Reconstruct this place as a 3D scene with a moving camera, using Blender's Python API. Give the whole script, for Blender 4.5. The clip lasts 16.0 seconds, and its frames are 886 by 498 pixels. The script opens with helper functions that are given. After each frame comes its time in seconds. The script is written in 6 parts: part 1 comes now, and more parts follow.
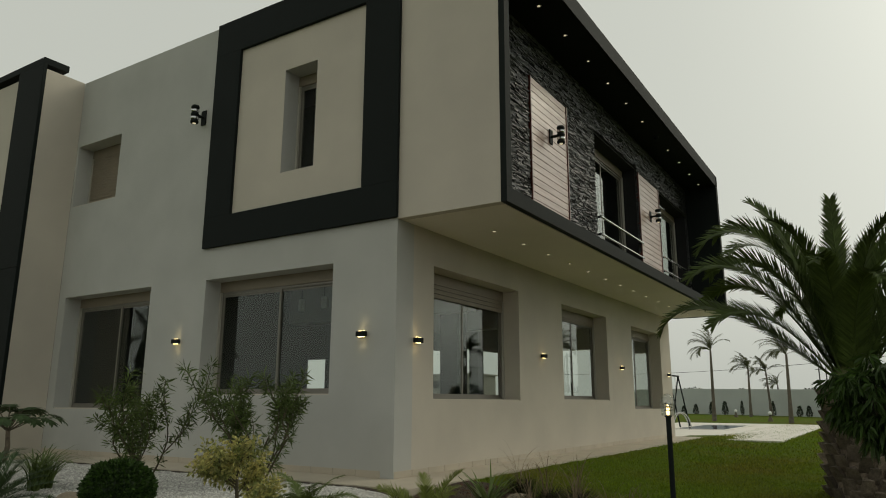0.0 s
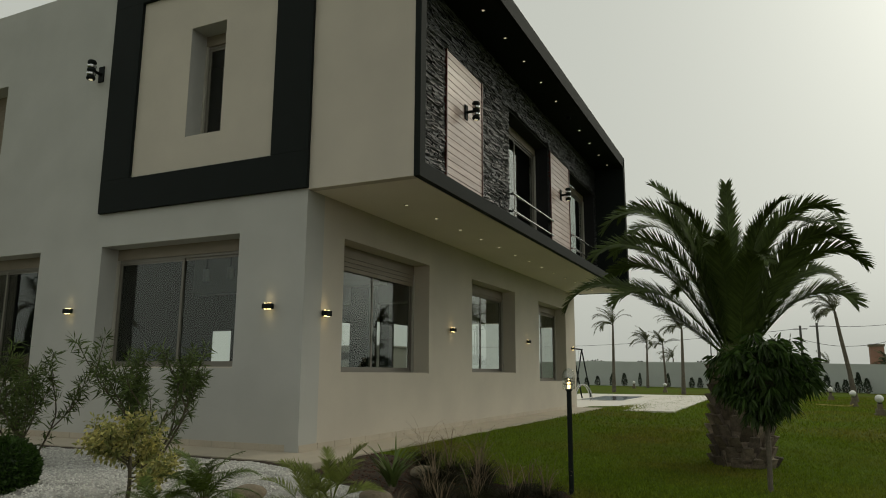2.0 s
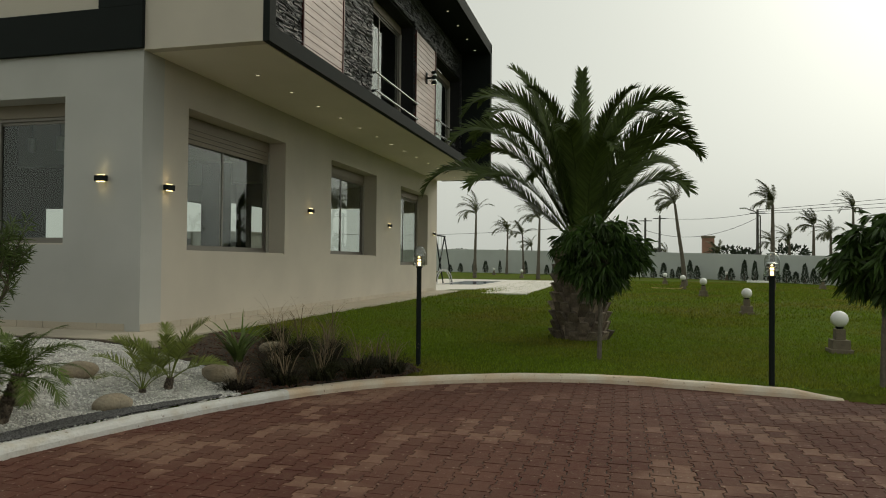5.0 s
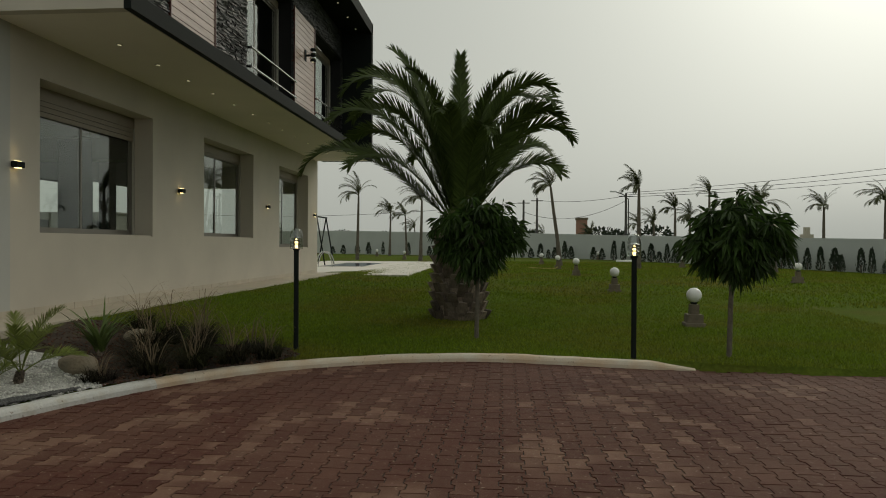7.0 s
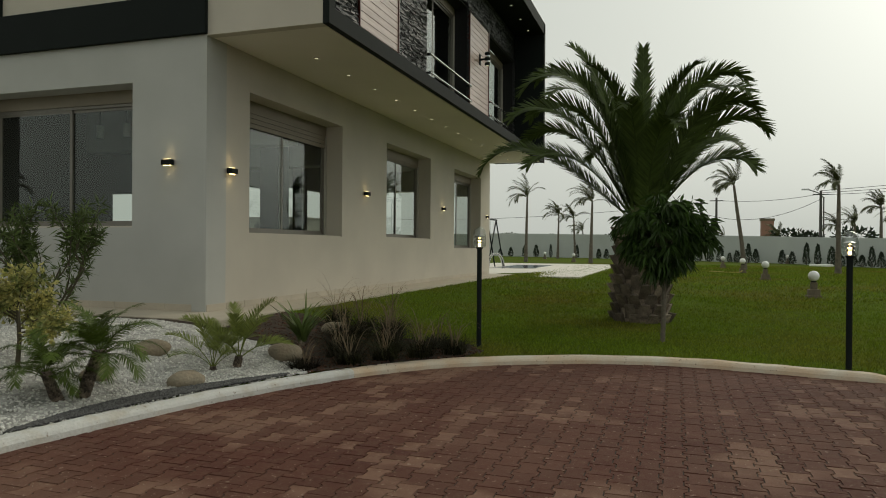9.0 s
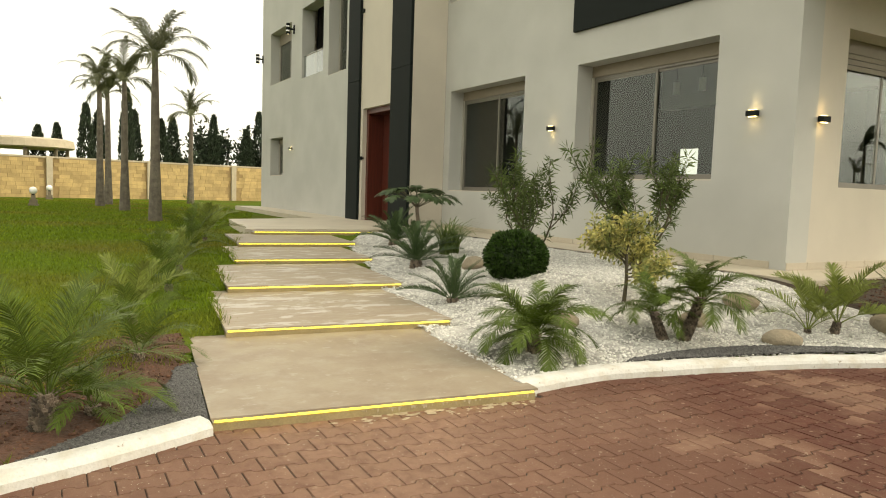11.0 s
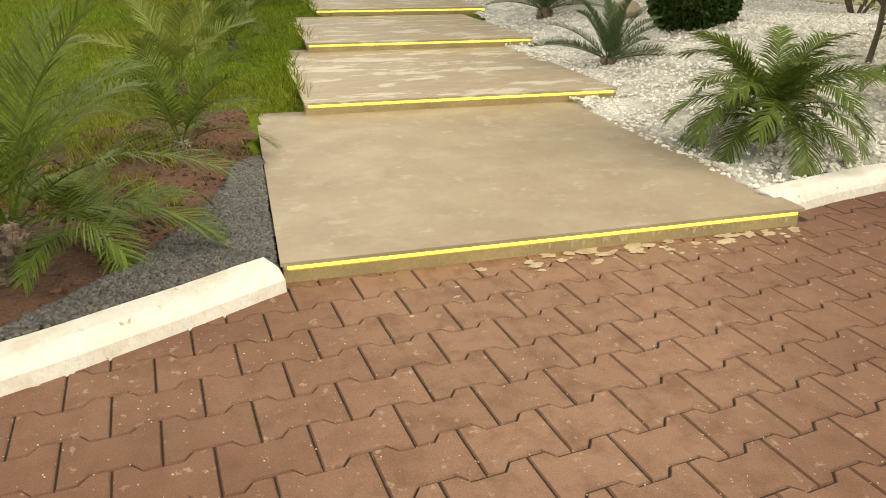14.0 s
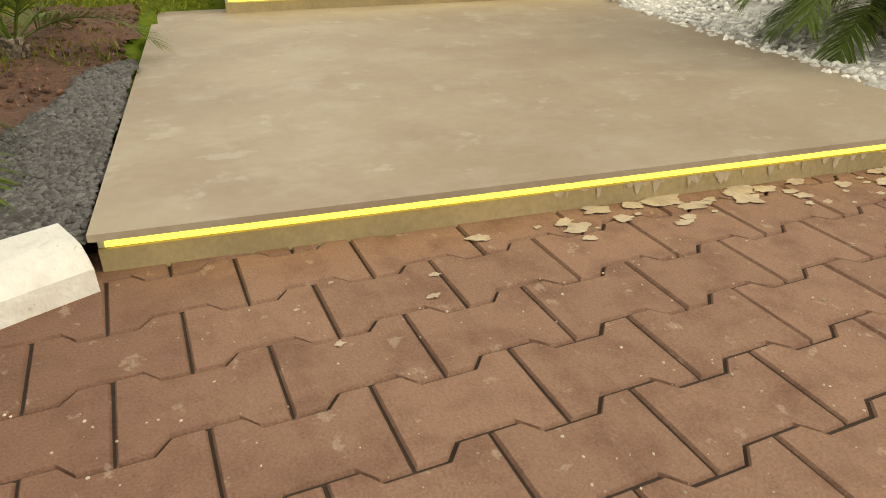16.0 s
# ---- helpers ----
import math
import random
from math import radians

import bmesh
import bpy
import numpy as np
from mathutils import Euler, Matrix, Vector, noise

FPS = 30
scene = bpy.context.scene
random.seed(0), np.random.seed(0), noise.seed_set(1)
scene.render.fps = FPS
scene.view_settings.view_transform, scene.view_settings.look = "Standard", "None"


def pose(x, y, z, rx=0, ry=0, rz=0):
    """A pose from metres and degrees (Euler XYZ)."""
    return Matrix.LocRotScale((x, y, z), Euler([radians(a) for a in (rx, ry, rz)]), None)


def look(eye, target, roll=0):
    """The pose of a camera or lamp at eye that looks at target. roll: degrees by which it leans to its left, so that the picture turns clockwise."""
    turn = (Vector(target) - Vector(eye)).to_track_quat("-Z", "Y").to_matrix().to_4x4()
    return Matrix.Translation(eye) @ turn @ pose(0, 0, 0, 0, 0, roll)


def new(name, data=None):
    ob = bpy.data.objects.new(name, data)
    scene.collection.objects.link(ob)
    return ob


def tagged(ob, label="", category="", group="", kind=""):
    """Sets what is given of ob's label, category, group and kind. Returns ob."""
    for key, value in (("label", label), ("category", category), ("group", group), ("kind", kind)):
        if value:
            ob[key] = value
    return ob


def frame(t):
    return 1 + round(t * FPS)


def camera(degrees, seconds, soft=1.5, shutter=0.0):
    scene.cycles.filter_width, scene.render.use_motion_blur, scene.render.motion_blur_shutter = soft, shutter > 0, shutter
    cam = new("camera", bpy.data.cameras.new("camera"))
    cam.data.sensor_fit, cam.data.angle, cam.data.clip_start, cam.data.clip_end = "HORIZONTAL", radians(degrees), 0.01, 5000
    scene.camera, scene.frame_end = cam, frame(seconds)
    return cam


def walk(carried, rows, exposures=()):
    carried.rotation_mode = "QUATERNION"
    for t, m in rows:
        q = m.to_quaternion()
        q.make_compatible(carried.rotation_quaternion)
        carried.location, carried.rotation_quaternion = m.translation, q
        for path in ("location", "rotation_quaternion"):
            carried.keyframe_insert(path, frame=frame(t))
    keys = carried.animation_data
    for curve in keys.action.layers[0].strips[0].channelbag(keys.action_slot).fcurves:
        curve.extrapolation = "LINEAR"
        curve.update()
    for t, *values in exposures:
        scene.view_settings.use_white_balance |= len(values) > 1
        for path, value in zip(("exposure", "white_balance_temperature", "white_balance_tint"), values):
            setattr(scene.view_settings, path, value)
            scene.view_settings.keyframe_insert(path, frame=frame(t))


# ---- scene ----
cam = camera(64.9, 16.0, 1.0)
METRES, EYE, TILT, LEAN, TURN = 5.1, 1.5, 0.0, 0.0, 31.0
PATH = [
    (0, (8.226, -11.245, 2.041), (7.181, -9.594, 2.468), 0.2),
    (0.5, (8.219, -11.243, 2.041), (7.236, -9.555, 2.468), 0.1),
    (1, (8.219, -11.213, 2.049), (7.306, -9.485, 2.474), 0.1),
    (1.5, (8.23, -11.165, 2.066), (7.379, -9.405, 2.487), 0.2),
    (2, (8.258, -11.159, 2.088), (7.42, -9.377, 2.438), 0.3),
    (2.5, (8.235, -11.098, 2.062), (7.382, -9.307, 2.314), 0.3),
    (3, (8.24, -11.056, 2.035), (7.428, -9.237, 2.213), 0.5),
    (3.5, (8.211, -11.015, 1.996), (7.45, -9.168, 2.102), 0.5),
    (4, (8.309, -10.954, 1.899), (7.631, -9.074, 1.979), 0.6),
    (6.5, (8.52, -10.835, 1.9), (8.272, -8.85, 1.888), 0.3),
    (7, (8.543, -10.845, 1.909), (8.373, -8.853, 1.896), 0.3),
    (7.5, (8.547, -10.823, 1.897), (8.434, -8.826, 1.889), 0.4),
    (8, (8.485, -10.822, 1.893), (8.374, -8.825, 1.885), 0.5),
    (8.5, (8.363, -10.814, 1.868), (8.157, -8.824, 1.862), 0.2),
    (9, (8.254, -10.868, 1.832), (7.622, -8.97, 1.825), 0.4),
    (9.5, (8.175, -11.01, 1.847), (7.059, -9.351, 1.826), 0.9),
    (10, (8.049, -11.117, 1.819), (6.66, -9.679, 1.799), 1.3),
    (12.3, (6.81, -11.334, 1.682), (4.939, -10.779, 1.245), 0.9),
    (12.5, (6.654, -11.293, 1.653), (4.793, -10.743, 1.17), 0.8),
    (13, (6.222, -11.062, 1.582), (4.401, -10.499, 0.975), 0.4),
    (13.5, (5.827, -10.841, 1.443), (4.052, -10.21, 0.771), 0.4),
    (14, (5.361, -10.659, 1.378), (3.673, -9.959, 0.565), 0.6),
    (14.5, (4.963, -10.459, 1.273), (3.314, -9.74, 0.399), 0.3),
    (15, (4.56, -10.276, 1.196), (2.953, -9.577, 0.233), 0.1),
    (15.5, (4.261, -10.148, 0.947), (2.646, -9.442, 0.002), 0.2),
    (16, (4.153, -10.097, 0.803), (2.541, -9.392, -0.149), 0.2),
]
LIGHTING = [(0.0, -0.36), (1.5, -0.46), (2.5, -0.42), (4.0, -0.14), (6.5, -0.6), (7.5, -0.72), (8.5, -0.75), (9.0, -0.28), (9.5, 0.56), (10.0, 1.05), (11.2, 1.1), (12.5, 0.88), (14.0, 1.15), (15.0, 1.0), (16.0, 0.88)]
KELVIN = [(0.0, 7050), (8.5, 7000), (9.5, 6850), (10.0, 7650), (12.5, 8400), (16.0, 8000)]
walk(cam, [(t, look(eye, target, roll)) for t, eye, target, roll in PATH], [(t, s, float(np.interp(t, *zip(*KELVIN))), float(np.interp(t, (0, 9, 10, 13), (2.0, 2.0, 4.0, 7.0)))) for t, s in LIGHTING])

# ==== body ====
# ---- light ----
world = bpy.data.worlds.new("sky")
scene.world = world
world.use_nodes = True
wn, wl = world.node_tree.nodes, world.node_tree.links
SUN_AZ, SUN_EL = 32.0, 34.0      # degrees east of +y, and above the horizon
sky = wn.new("ShaderNodeTexSky")
sky.sky_type, sky.sun_disc = "NISHITA", False
sky.sun_elevation, sky.sun_rotation = radians(SUN_EL), radians(SUN_AZ)
sky.air_density, sky.dust_density, sky.ozone_density = 1.0, 8.0, 1.0
pale = wn.new("ShaderNodeHueSaturation")
pale.inputs["Saturation"].default_value = 0.12
haze = wn.new("ShaderNodeMix")
haze.data_type = "RGBA"
haze.inputs[0].default_value = 0.76
haze.inputs[7].default_value = (7.5, 7.75, 7.75, 1)
wl.new(sky.outputs[0], pale.inputs["Color"])
wl.new(pale.outputs[0], haze.inputs[6])
wl.new(haze.outputs[2], wn["Background"].inputs[0])
wn["Background"].inputs[1].default_value = 0.108
sun = new("sun", bpy.data.lights.new("sun", "SUN"))
sun.data.energy, sun.data.angle, sun.data.color = 0.7, radians(25), (1.0, 0.91, 0.78)
_sd = Vector((math.sin(radians(SUN_AZ)) * math.cos(radians(SUN_EL)), math.cos(radians(SUN_AZ)) * math.cos(radians(SUN_EL)), math.sin(radians(SUN_EL))))
sun.matrix_world = look(_sd * 60, (0, 0, 0))


# ---- materials ----
def mat(name, col, rough=0.8, var=0.12, scale=6.0, fine=60.0, bump=0.15, metal=0.0, col2=None, mix_at=0.5, rnd=0.0, stretch=(1, 1, 1), dist=0.01, spec=0.5, island=False, transl=0.0, dust=None, mottle=None, specks=None, pale_pieces=None, spots=()):
    """Colour with large stains and fine grain, bump by the grain; rnd varies it from piece to piece."""
    m = bpy.data.materials.new(name)
    m.use_nodes = True
    n, l = m.node_tree.nodes, m.node_tree.links
    b = n["Principled BSDF"]
    b.inputs["Roughness"].default_value, b.inputs["Metallic"].default_value = rough, metal
    b.inputs["Specular IOR Level"].default_value = spec
    geo = n.new("ShaderNodeNewGeometry")
    mp = n.new("ShaderNodeMapping")
    mp.inputs["Scale"].default_value = stretch
    l.new(geo.outputs["Position"], mp.inputs[0])
    big, small = n.new("ShaderNodeTexNoise"), n.new("ShaderNodeTexNoise")
    big.inputs["Scale"].default_value, small.inputs["Scale"].default_value = scale, fine
    big.inputs["Detail"].default_value, small.inputs["Detail"].default_value = 5, 3
    l.new(mp.outputs[0], big.inputs[0]), l.new(mp.outputs[0], small.inputs[0])
    two = n.new("ShaderNodeMix")
    two.data_type = "RGBA"
    two.inputs[6].default_value = (*col, 1)
    two.inputs[7].default_value = (*(col2 or [c * (1 - 1.6 * var) for c in col]), 1)
    ramp = n.new("ShaderNodeMapRange")
    ramp.inputs[1].default_value, ramp.inputs[2].default_value = mix_at - 0.16, mix_at + 0.16
    l.new(big.outputs["Fac"], ramp.inputs[0]), l.new(ramp.outputs[0], two.inputs[0])
    tone = two.outputs[2]
    if pale_pieces:
        # some pieces are bleached: (colour, threshold), in loose patches
        pcol, at = pale_pieces
        one = geo.outputs["Random Per Island"] if island else n.new("ShaderNodeObjectInfo").outputs["Random"]
        wide = n.new("ShaderNodeTexNoise")
        wide.inputs["Scale"].default_value, wide.inputs["Detail"].default_value = 0.55, 3
        l.new(geo.outputs["Position"], wide.inputs[0])
        add = n.new("ShaderNodeMath")
        add.operation = "MULTIPLY_ADD"
        add.inputs[1].default_value = 0.17
        l.new(one, add.inputs[0]), l.new(wide.outputs["Fac"], add.inputs[2])
        for x, y, r in spots:
            away, near_it, plus = n.new("ShaderNodeVectorMath"), n.new("ShaderNodeMapRange"), n.new("ShaderNodeMath")
            away.operation, away.inputs[1].default_value, plus.operation = "DISTANCE", (x, y, 0), "ADD"
            near_it.inputs[1].default_value, near_it.inputs[2].default_value = r * 0.4, r
            near_it.inputs[3].default_value, near_it.inputs[4].default_value = 0.10, 0.0
            l.new(geo.outputs["Position"], away.inputs[0]), l.new(away.outputs["Value"], near_it.inputs[0])
            l.new(add.outputs[0], plus.inputs[0]), l.new(near_it.outputs[0], plus.inputs[1])
            add = plus
        step = n.new("ShaderNodeMapRange")
        step.inputs[1].default_value, step.inputs[2].default_value = at, at + 0.07
        step.inputs[4].default_value = 0.75
        l.new(add.outputs[0], step.inputs[0])
        p2 = n.new("ShaderNodeMix")
        p2.data_type = "RGBA"
        p2.inputs[7].default_value = (*pcol, 1)
        l.new(step.outputs[0], p2.inputs[0]), l.new(tone, p2.inputs[6])
        tone = p2.outputs[2]
    if dust:
        # a dusty patch: (colour, centre, inner and outer radius), broken up by the large stains
        dcol, centre, r0, r1 = dust
        far = n.new("ShaderNodeVectorMath")
        far.operation = "DISTANCE"
        far.inputs[1].default_value = centre
        l.new(geo.outputs["Position"], far.inputs[0])
        shade = n.new("ShaderNodeMapRange")
        shade.inputs[1].default_value, shade.inputs[2].default_value = r0, r1
        shade.inputs[3].default_value, shade.inputs[4].default_value = 1.0, 0.0
        wob = n.new("ShaderNodeMath")
        wob.operation = "MULTIPLY_ADD"
        wob.inputs[1].default_value = (r1 - r0) * 1.6
        l.new(big.outputs["Fac"], wob.inputs[0]), l.new(far.outputs["Value"], wob.inputs[2])
        l.new(wob.outputs[0], shade.inputs[0])
        d2 = n.new("ShaderNodeMix")
        d2.data_type = "RGBA"
        d2.inputs[7].default_value = (*dcol, 1)
        l.new(shade.outputs[0], d2.inputs[0]), l.new(tone, d2.inputs[6])
        tone = d2.outputs[2]
    for smear, kind in ((mottle, 0), (specks, 1)):
        # cloudy stains, and scuffs with sharper edges: (colour, size, threshold, amount)
        if smear:
            scol, size, at, amount = smear
            q = n.new("ShaderNodeTexNoise")
            q.inputs["Scale"].default_value, q.inputs["Detail"].default_value, q.inputs["Roughness"].default_value = size, 6, 0.62
            l.new(mp.outputs[0], q.inputs[0])
            st = n.new("ShaderNodeMapRange")
            st.inputs[1].default_value, st.inputs[2].default_value = at, at + (0.05 if kind else 0.22)
            st.inputs[4].default_value = amount
            l.new(q.outputs["Fac"], st.inputs[0])
            p3 = n.new("ShaderNodeMix")
            p3.data_type = "RGBA"
            p3.inputs[7].default_value = (*scol, 1)
            l.new(st.outputs[0], p3.inputs[0]), l.new(tone, p3.inputs[6])
            tone = p3.outputs[2]
    hsv = n.new("ShaderNodeHueSaturation")
    val = n.new("ShaderNodeMapRange")
    val.inputs[3].default_value, val.inputs[4].default_value = 1 - 1.5 * var, 1 + 1.5 * var
    l.new(small.outputs["Fac"], val.inputs[0])
    last = val.outputs[0]
    if rnd:
        if island:
            src = geo.outputs["Random Per Island"]
        else:
            src = n.new("ShaderNodeObjectInfo").outputs["Random"]
        r = n.new("ShaderNodeMapRange")
        r.inputs[3].default_value, r.inputs[4].default_value = 1 - rnd, 1 + rnd
        l.new(src, r.inputs[0])
        mul = n.new("ShaderNodeMath")
        mul.operation = "MULTIPLY"
        l.new(last, mul.inputs[0]), l.new(r.outputs[0], mul.inputs[1])
        last = mul.outputs[0]
    l.new(last, hsv.inputs["Value"]), l.new(tone, hsv.inputs["Color"]), l.new(hsv.outputs[0], b.inputs["Base Color"])
    if bump:
        bp = n.new("ShaderNodeBump")
        bp.inputs["Strength"].default_value, bp.inputs["Distance"].default_value = bump, dist
        l.new(small.outputs["Fac"], bp.inputs["Height"]), l.new(bp.outputs[0], b.inputs["Normal"])
    if transl:
        tr = n.new("ShaderNodeBsdfTranslucent")
        l.new(hsv.outputs[0], tr.inputs[0])
        ms = n.new("ShaderNodeMixShader")
        ms.inputs[0].default_value = transl
        l.new(b.outputs[0], ms.inputs[1]), l.new(tr.outputs[0], ms.inputs[2])
        l.new(ms.outputs[0], n["Material Output"].inputs[0])
    return m


def glow(name, col, power):
    m = bpy.data.materials.new(name)
    m.use_nodes = True
    b = m.node_tree.nodes["Principled BSDF"]
    b.inputs["Base Color"].default_value, b.inputs["Emission Color"].default_value = (*col, 1), (*col, 1)
    b.inputs["Emission Strength"].default_value = power
    return m


def pane_glass(name, tint, gloss, clear):
    """Tinted reflective glazing: a mirror layer over a clear tinted one."""
    m = bpy.data.materials.new(name)
    m.use_nodes = True
    n, l = m.node_tree.nodes, m.node_tree.links
    n.remove(n["Principled BSDF"])
    t, g, f, x = n.new("ShaderNodeBsdfTransparent"), n.new("ShaderNodeBsdfGlossy"), n.new("ShaderNodeLayerWeight"), n.new("ShaderNodeMixShader")
    t.inputs[0].default_value = (*[c * clear for c in tint], 1)
    g.inputs[0].default_value, g.inputs["Roughness"].default_value = (0.9, 0.93, 0.92, 1), 0.0
    f.inputs[0].default_value = 0.5
    steep, a = n.new("ShaderNodeMath"), n.new("ShaderNodeMath")
    steep.operation, steep.inputs[1].default_value = "POWER", 4.0
    a.operation, a.use_clamp = "MULTIPLY_ADD", True
    a.inputs[1].default_value, a.inputs[2].default_value = 0.7, 0.018 + gloss
    l.new(f.outputs["Facing"], steep.inputs[0]), l.new(steep.outputs[0], a.inputs[0]), l.new(a.outputs[0], x.inputs[0])
    l.new(t.outputs[0], x.inputs[1]), l.new(g.outputs[0], x.inputs[2]), l.new(x.outputs[0], n["Material Output"].inputs[0])
    return m


PLASTER = mat("cream_plaster", (0.545, 0.500, 0.425), 0.9, 0.035, 0.7, 90, 0.1, col2=(0.49, 0.45, 0.385))
PLASTER_GREY = mat("pale_grey_plaster", (0.465, 0.466, 0.44), 0.9, 0.03, 0.7, 90, 0.1, col2=(0.42, 0.42, 0.395))
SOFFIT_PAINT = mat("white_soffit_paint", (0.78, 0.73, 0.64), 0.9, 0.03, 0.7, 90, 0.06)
# white indoors, greyed here: the colour includes the shade of the rooms
CEILING = mat("dimmed_white_ceiling_paint", (0.36, 0.35, 0.32), 0.9, 0.03, 0.7, 40, 0.0)
GUIDE = mat("pale_shutter_guide", (0.46, 0.44, 0.39), 0.4, 0.04, 3, 80, 0.02, metal=0.2)
CONCRETE = mat("bare_grey_concrete", (0.30, 0.29, 0.27), 0.9, 0.12, 1, 20, 0.1)
BLACK = mat("anthracite_paint", (0.010, 0.0135, 0.0125), 0.75, 0.05, 2, 80, 0.05, spec=0.15)
SLATE = mat("dark_slate", (0.035, 0.037, 0.040), 0.45, 0.3, 9, 55, 0.5, rnd=0.7, island=True, dist=0.02)
SLATE_BED = mat("slate_bedding", (0.012, 0.012, 0.013), 0.9, 0.1, 8, 60, 0.1)
# reddish wood, paled: part of the sky's sheen is mixed into the colour
CLAD = mat("sky_paled_reddish_cladding", (0.50, 0.375, 0.325), 0.22, 0.12, 2, 40, 0.1, stretch=(1, 0.6, 9), rnd=0.1)
DOORWOOD = mat("dark_red_wood", (0.10, 0.022, 0.013), 0.35, 0.2, 2, 30, 0.1, stretch=(8, 8, 0.7))
ALU = mat("taupe_aluminium", (0.20, 0.185, 0.16), 0.42, 0.04, 3, 80, 0.02, metal=0.3)
SHUTTER = mat("taupe_shutter_slats", (0.24, 0.20, 0.15), 0.5, 0.05, 3, 80, 0.03)
STEEL = mat("brushed_steel", (0.62, 0.63, 0.63), 0.25, 0.04, 4, 90, 0.02, metal=1.0)
GLASS = pane_glass("window_glass", (0.93, 0.97, 0.94), 0.025, 0.88)
CLEAR = pane_glass("clear_plastic", (0.95, 0.97, 0.96), 0.10, 0.86)
# near-black walls: the rooms' shade is put into this colour
ROOM = mat("dimmed_interior_paint", (0.055, 0.053, 0.048), 0.9, 0.05, 1, 8, 0.0)
ROOMFLOOR = mat("interior_tiles", (0.16, 0.155, 0.145), 0.3, 0.05, 1, 40, 0.03)
STONE_BEIGE = mat("beige_tile", (0.50, 0.44, 0.35), 0.65, 0.08, 1.2, 45, 0.08)
SLAB = mat("smoothed_concrete", (0.262, 0.205, 0.152), 0.5, 0.06, 2.6, 30, 0.06, col2=(0.315, 0.262, 0.195), mix_at=0.53, stretch=(1.15, 0.9, 1), spec=0.35, mottle=((0.335, 0.288, 0.228), 4.5, 0.49, 0.9), specks=((0.45, 0.41, 0.36), 7.0, 0.60, 0.32))
SLAB_SCUFFED = mat("scuffed_concrete", (0.285, 0.222, 0.165), 0.5, 0.06, 2.6, 30, 0.06, col2=(0.315, 0.262, 0.195), mix_at=0.53, stretch=(2.2, 0.8, 1), spec=0.35, mottle=((0.36, 0.31, 0.245), 4.5, 0.47, 0.8), specks=((0.52, 0.49, 0.45), 2.4, 0.54, 0.7))
SLAB_EDGE = mat("yellowish_concrete_edge", (0.33, 0.26, 0.14), 0.8, 0.15, 5, 60, 0.2)
KERBWHITE = mat("chipped_white_paint", (0.57, 0.565, 0.54), 0.8, 0.08, 6, 34, 0.9, col2=(0.47, 0.43, 0.36), mix_at=0.62, specks=((0.22, 0.17, 0.12), 16.0, 0.64, 0.8))
KERBPALE = mat("worn_beige_kerb_paint", (0.56, 0.42, 0.29), 0.8, 0.1, 2.2, 50, 0.5, col2=(0.62, 0.56, 0.46), mix_at=0.5, specks=((0.20, 0.12, 0.08), 12.0, 0.63, 0.8))
SPOTS = ((6.1, -4.4, 0.7), (5.0, -3.7, 0.5), (8.4, -5.6, 1.1), (4.0, -5.3, 0.9), (4.7, -1.9, 0.5), (5.6, -7.3, 0.7))
PAVER = mat("red_concrete_paver", (0.080, 0.027, 0.018), 0.8, 0.26, 0.8, 190, 0.8, col2=(0.112, 0.050, 0.034), mix_at=0.54, rnd=0.07, dist=0.004, spec=0.22, dust=((0.225, 0.133, 0.094), (2.9, -9.2, 0), 2.6, 5.0), mottle=((0.120, 0.060, 0.041), 9.0, 0.46, 0.6), specks=((0.33, 0.25, 0.19), 17.0, 0.615, 0.6), pale_pieces=((0.200, 0.115, 0.080), 0.655), spots=SPOTS)
PAVER_FAR = mat("red_concrete_paver_far", (0.080, 0.027, 0.018), 0.8, 0.26, 0.8, 190, 0.8, col2=(0.112, 0.050, 0.034), mix_at=0.54, rnd=0.09, dist=0.004, spec=0.22, island=True, dust=((0.225, 0.133, 0.094), (2.9, -9.2, 0), 2.6, 5.0), mottle=((0.120, 0.060, 0.041), 9.0, 0.46, 0.6), specks=((0.33, 0.25, 0.19), 17.0, 0.615, 0.6), pale_pieces=((0.200, 0.115, 0.080), 0.655), spots=SPOTS)
JOINT = mat("paver_bedding", (0.042, 0.026, 0.018), 0.95, 0.25, 5, 90, 0.3)
LAWN = mat("lawn_soil_and_grass", (0.078, 0.118, 0.013), 0.95, 0.35, 0.3, 14, 0.9, col2=(0.105, 0.092, 0.022), mix_at=0.60, dist=0.05, spec=0.03)
DARKSOIL = mat("dark_brown_soil", (0.060, 0.040, 0.026), 0.98, 0.3, 3, 35, 0.9, dist=0.03)
SOIL = mat("red_brown_soil", (0.110, 0.050, 0.030), 0.98, 0.3, 3, 35, 0.9, col2=(0.070, 0.038, 0.026), dist=0.03)
WHITEGRAVEL = mat("white_gravel_bed", (0.60, 0.585, 0.55), 0.9, 0.3, 4, 60, 1.0, dist=0.03)
GREYGRAVEL = mat("grey_gravel_bed", (0.095, 0.09, 0.085), 0.9, 0.35, 5, 70, 1.0, dist=0.03)
PEBBLE_W = mat("white_pebble", (0.65, 0.635, 0.60), 0.75, 0.06, 5, 60, 0.1, rnd=0.25, island=True)
PEBBLE_G = mat("grey_pebble", (0.085, 0.083, 0.082), 0.75, 0.1, 5, 60, 0.1, rnd=0.55, island=True)
FARWALL = mat("pale_grey_green_wall", (0.50, 0.53, 0.51), 0.9, 0.05, 0.4, 20, 0.05)
YBRICK = mat("yellow_limestone_block", (0.53, 0.38, 0.175), 0.9, 0.14, 2.0, 22, 0.4, rnd=0.14, dist=0.02)
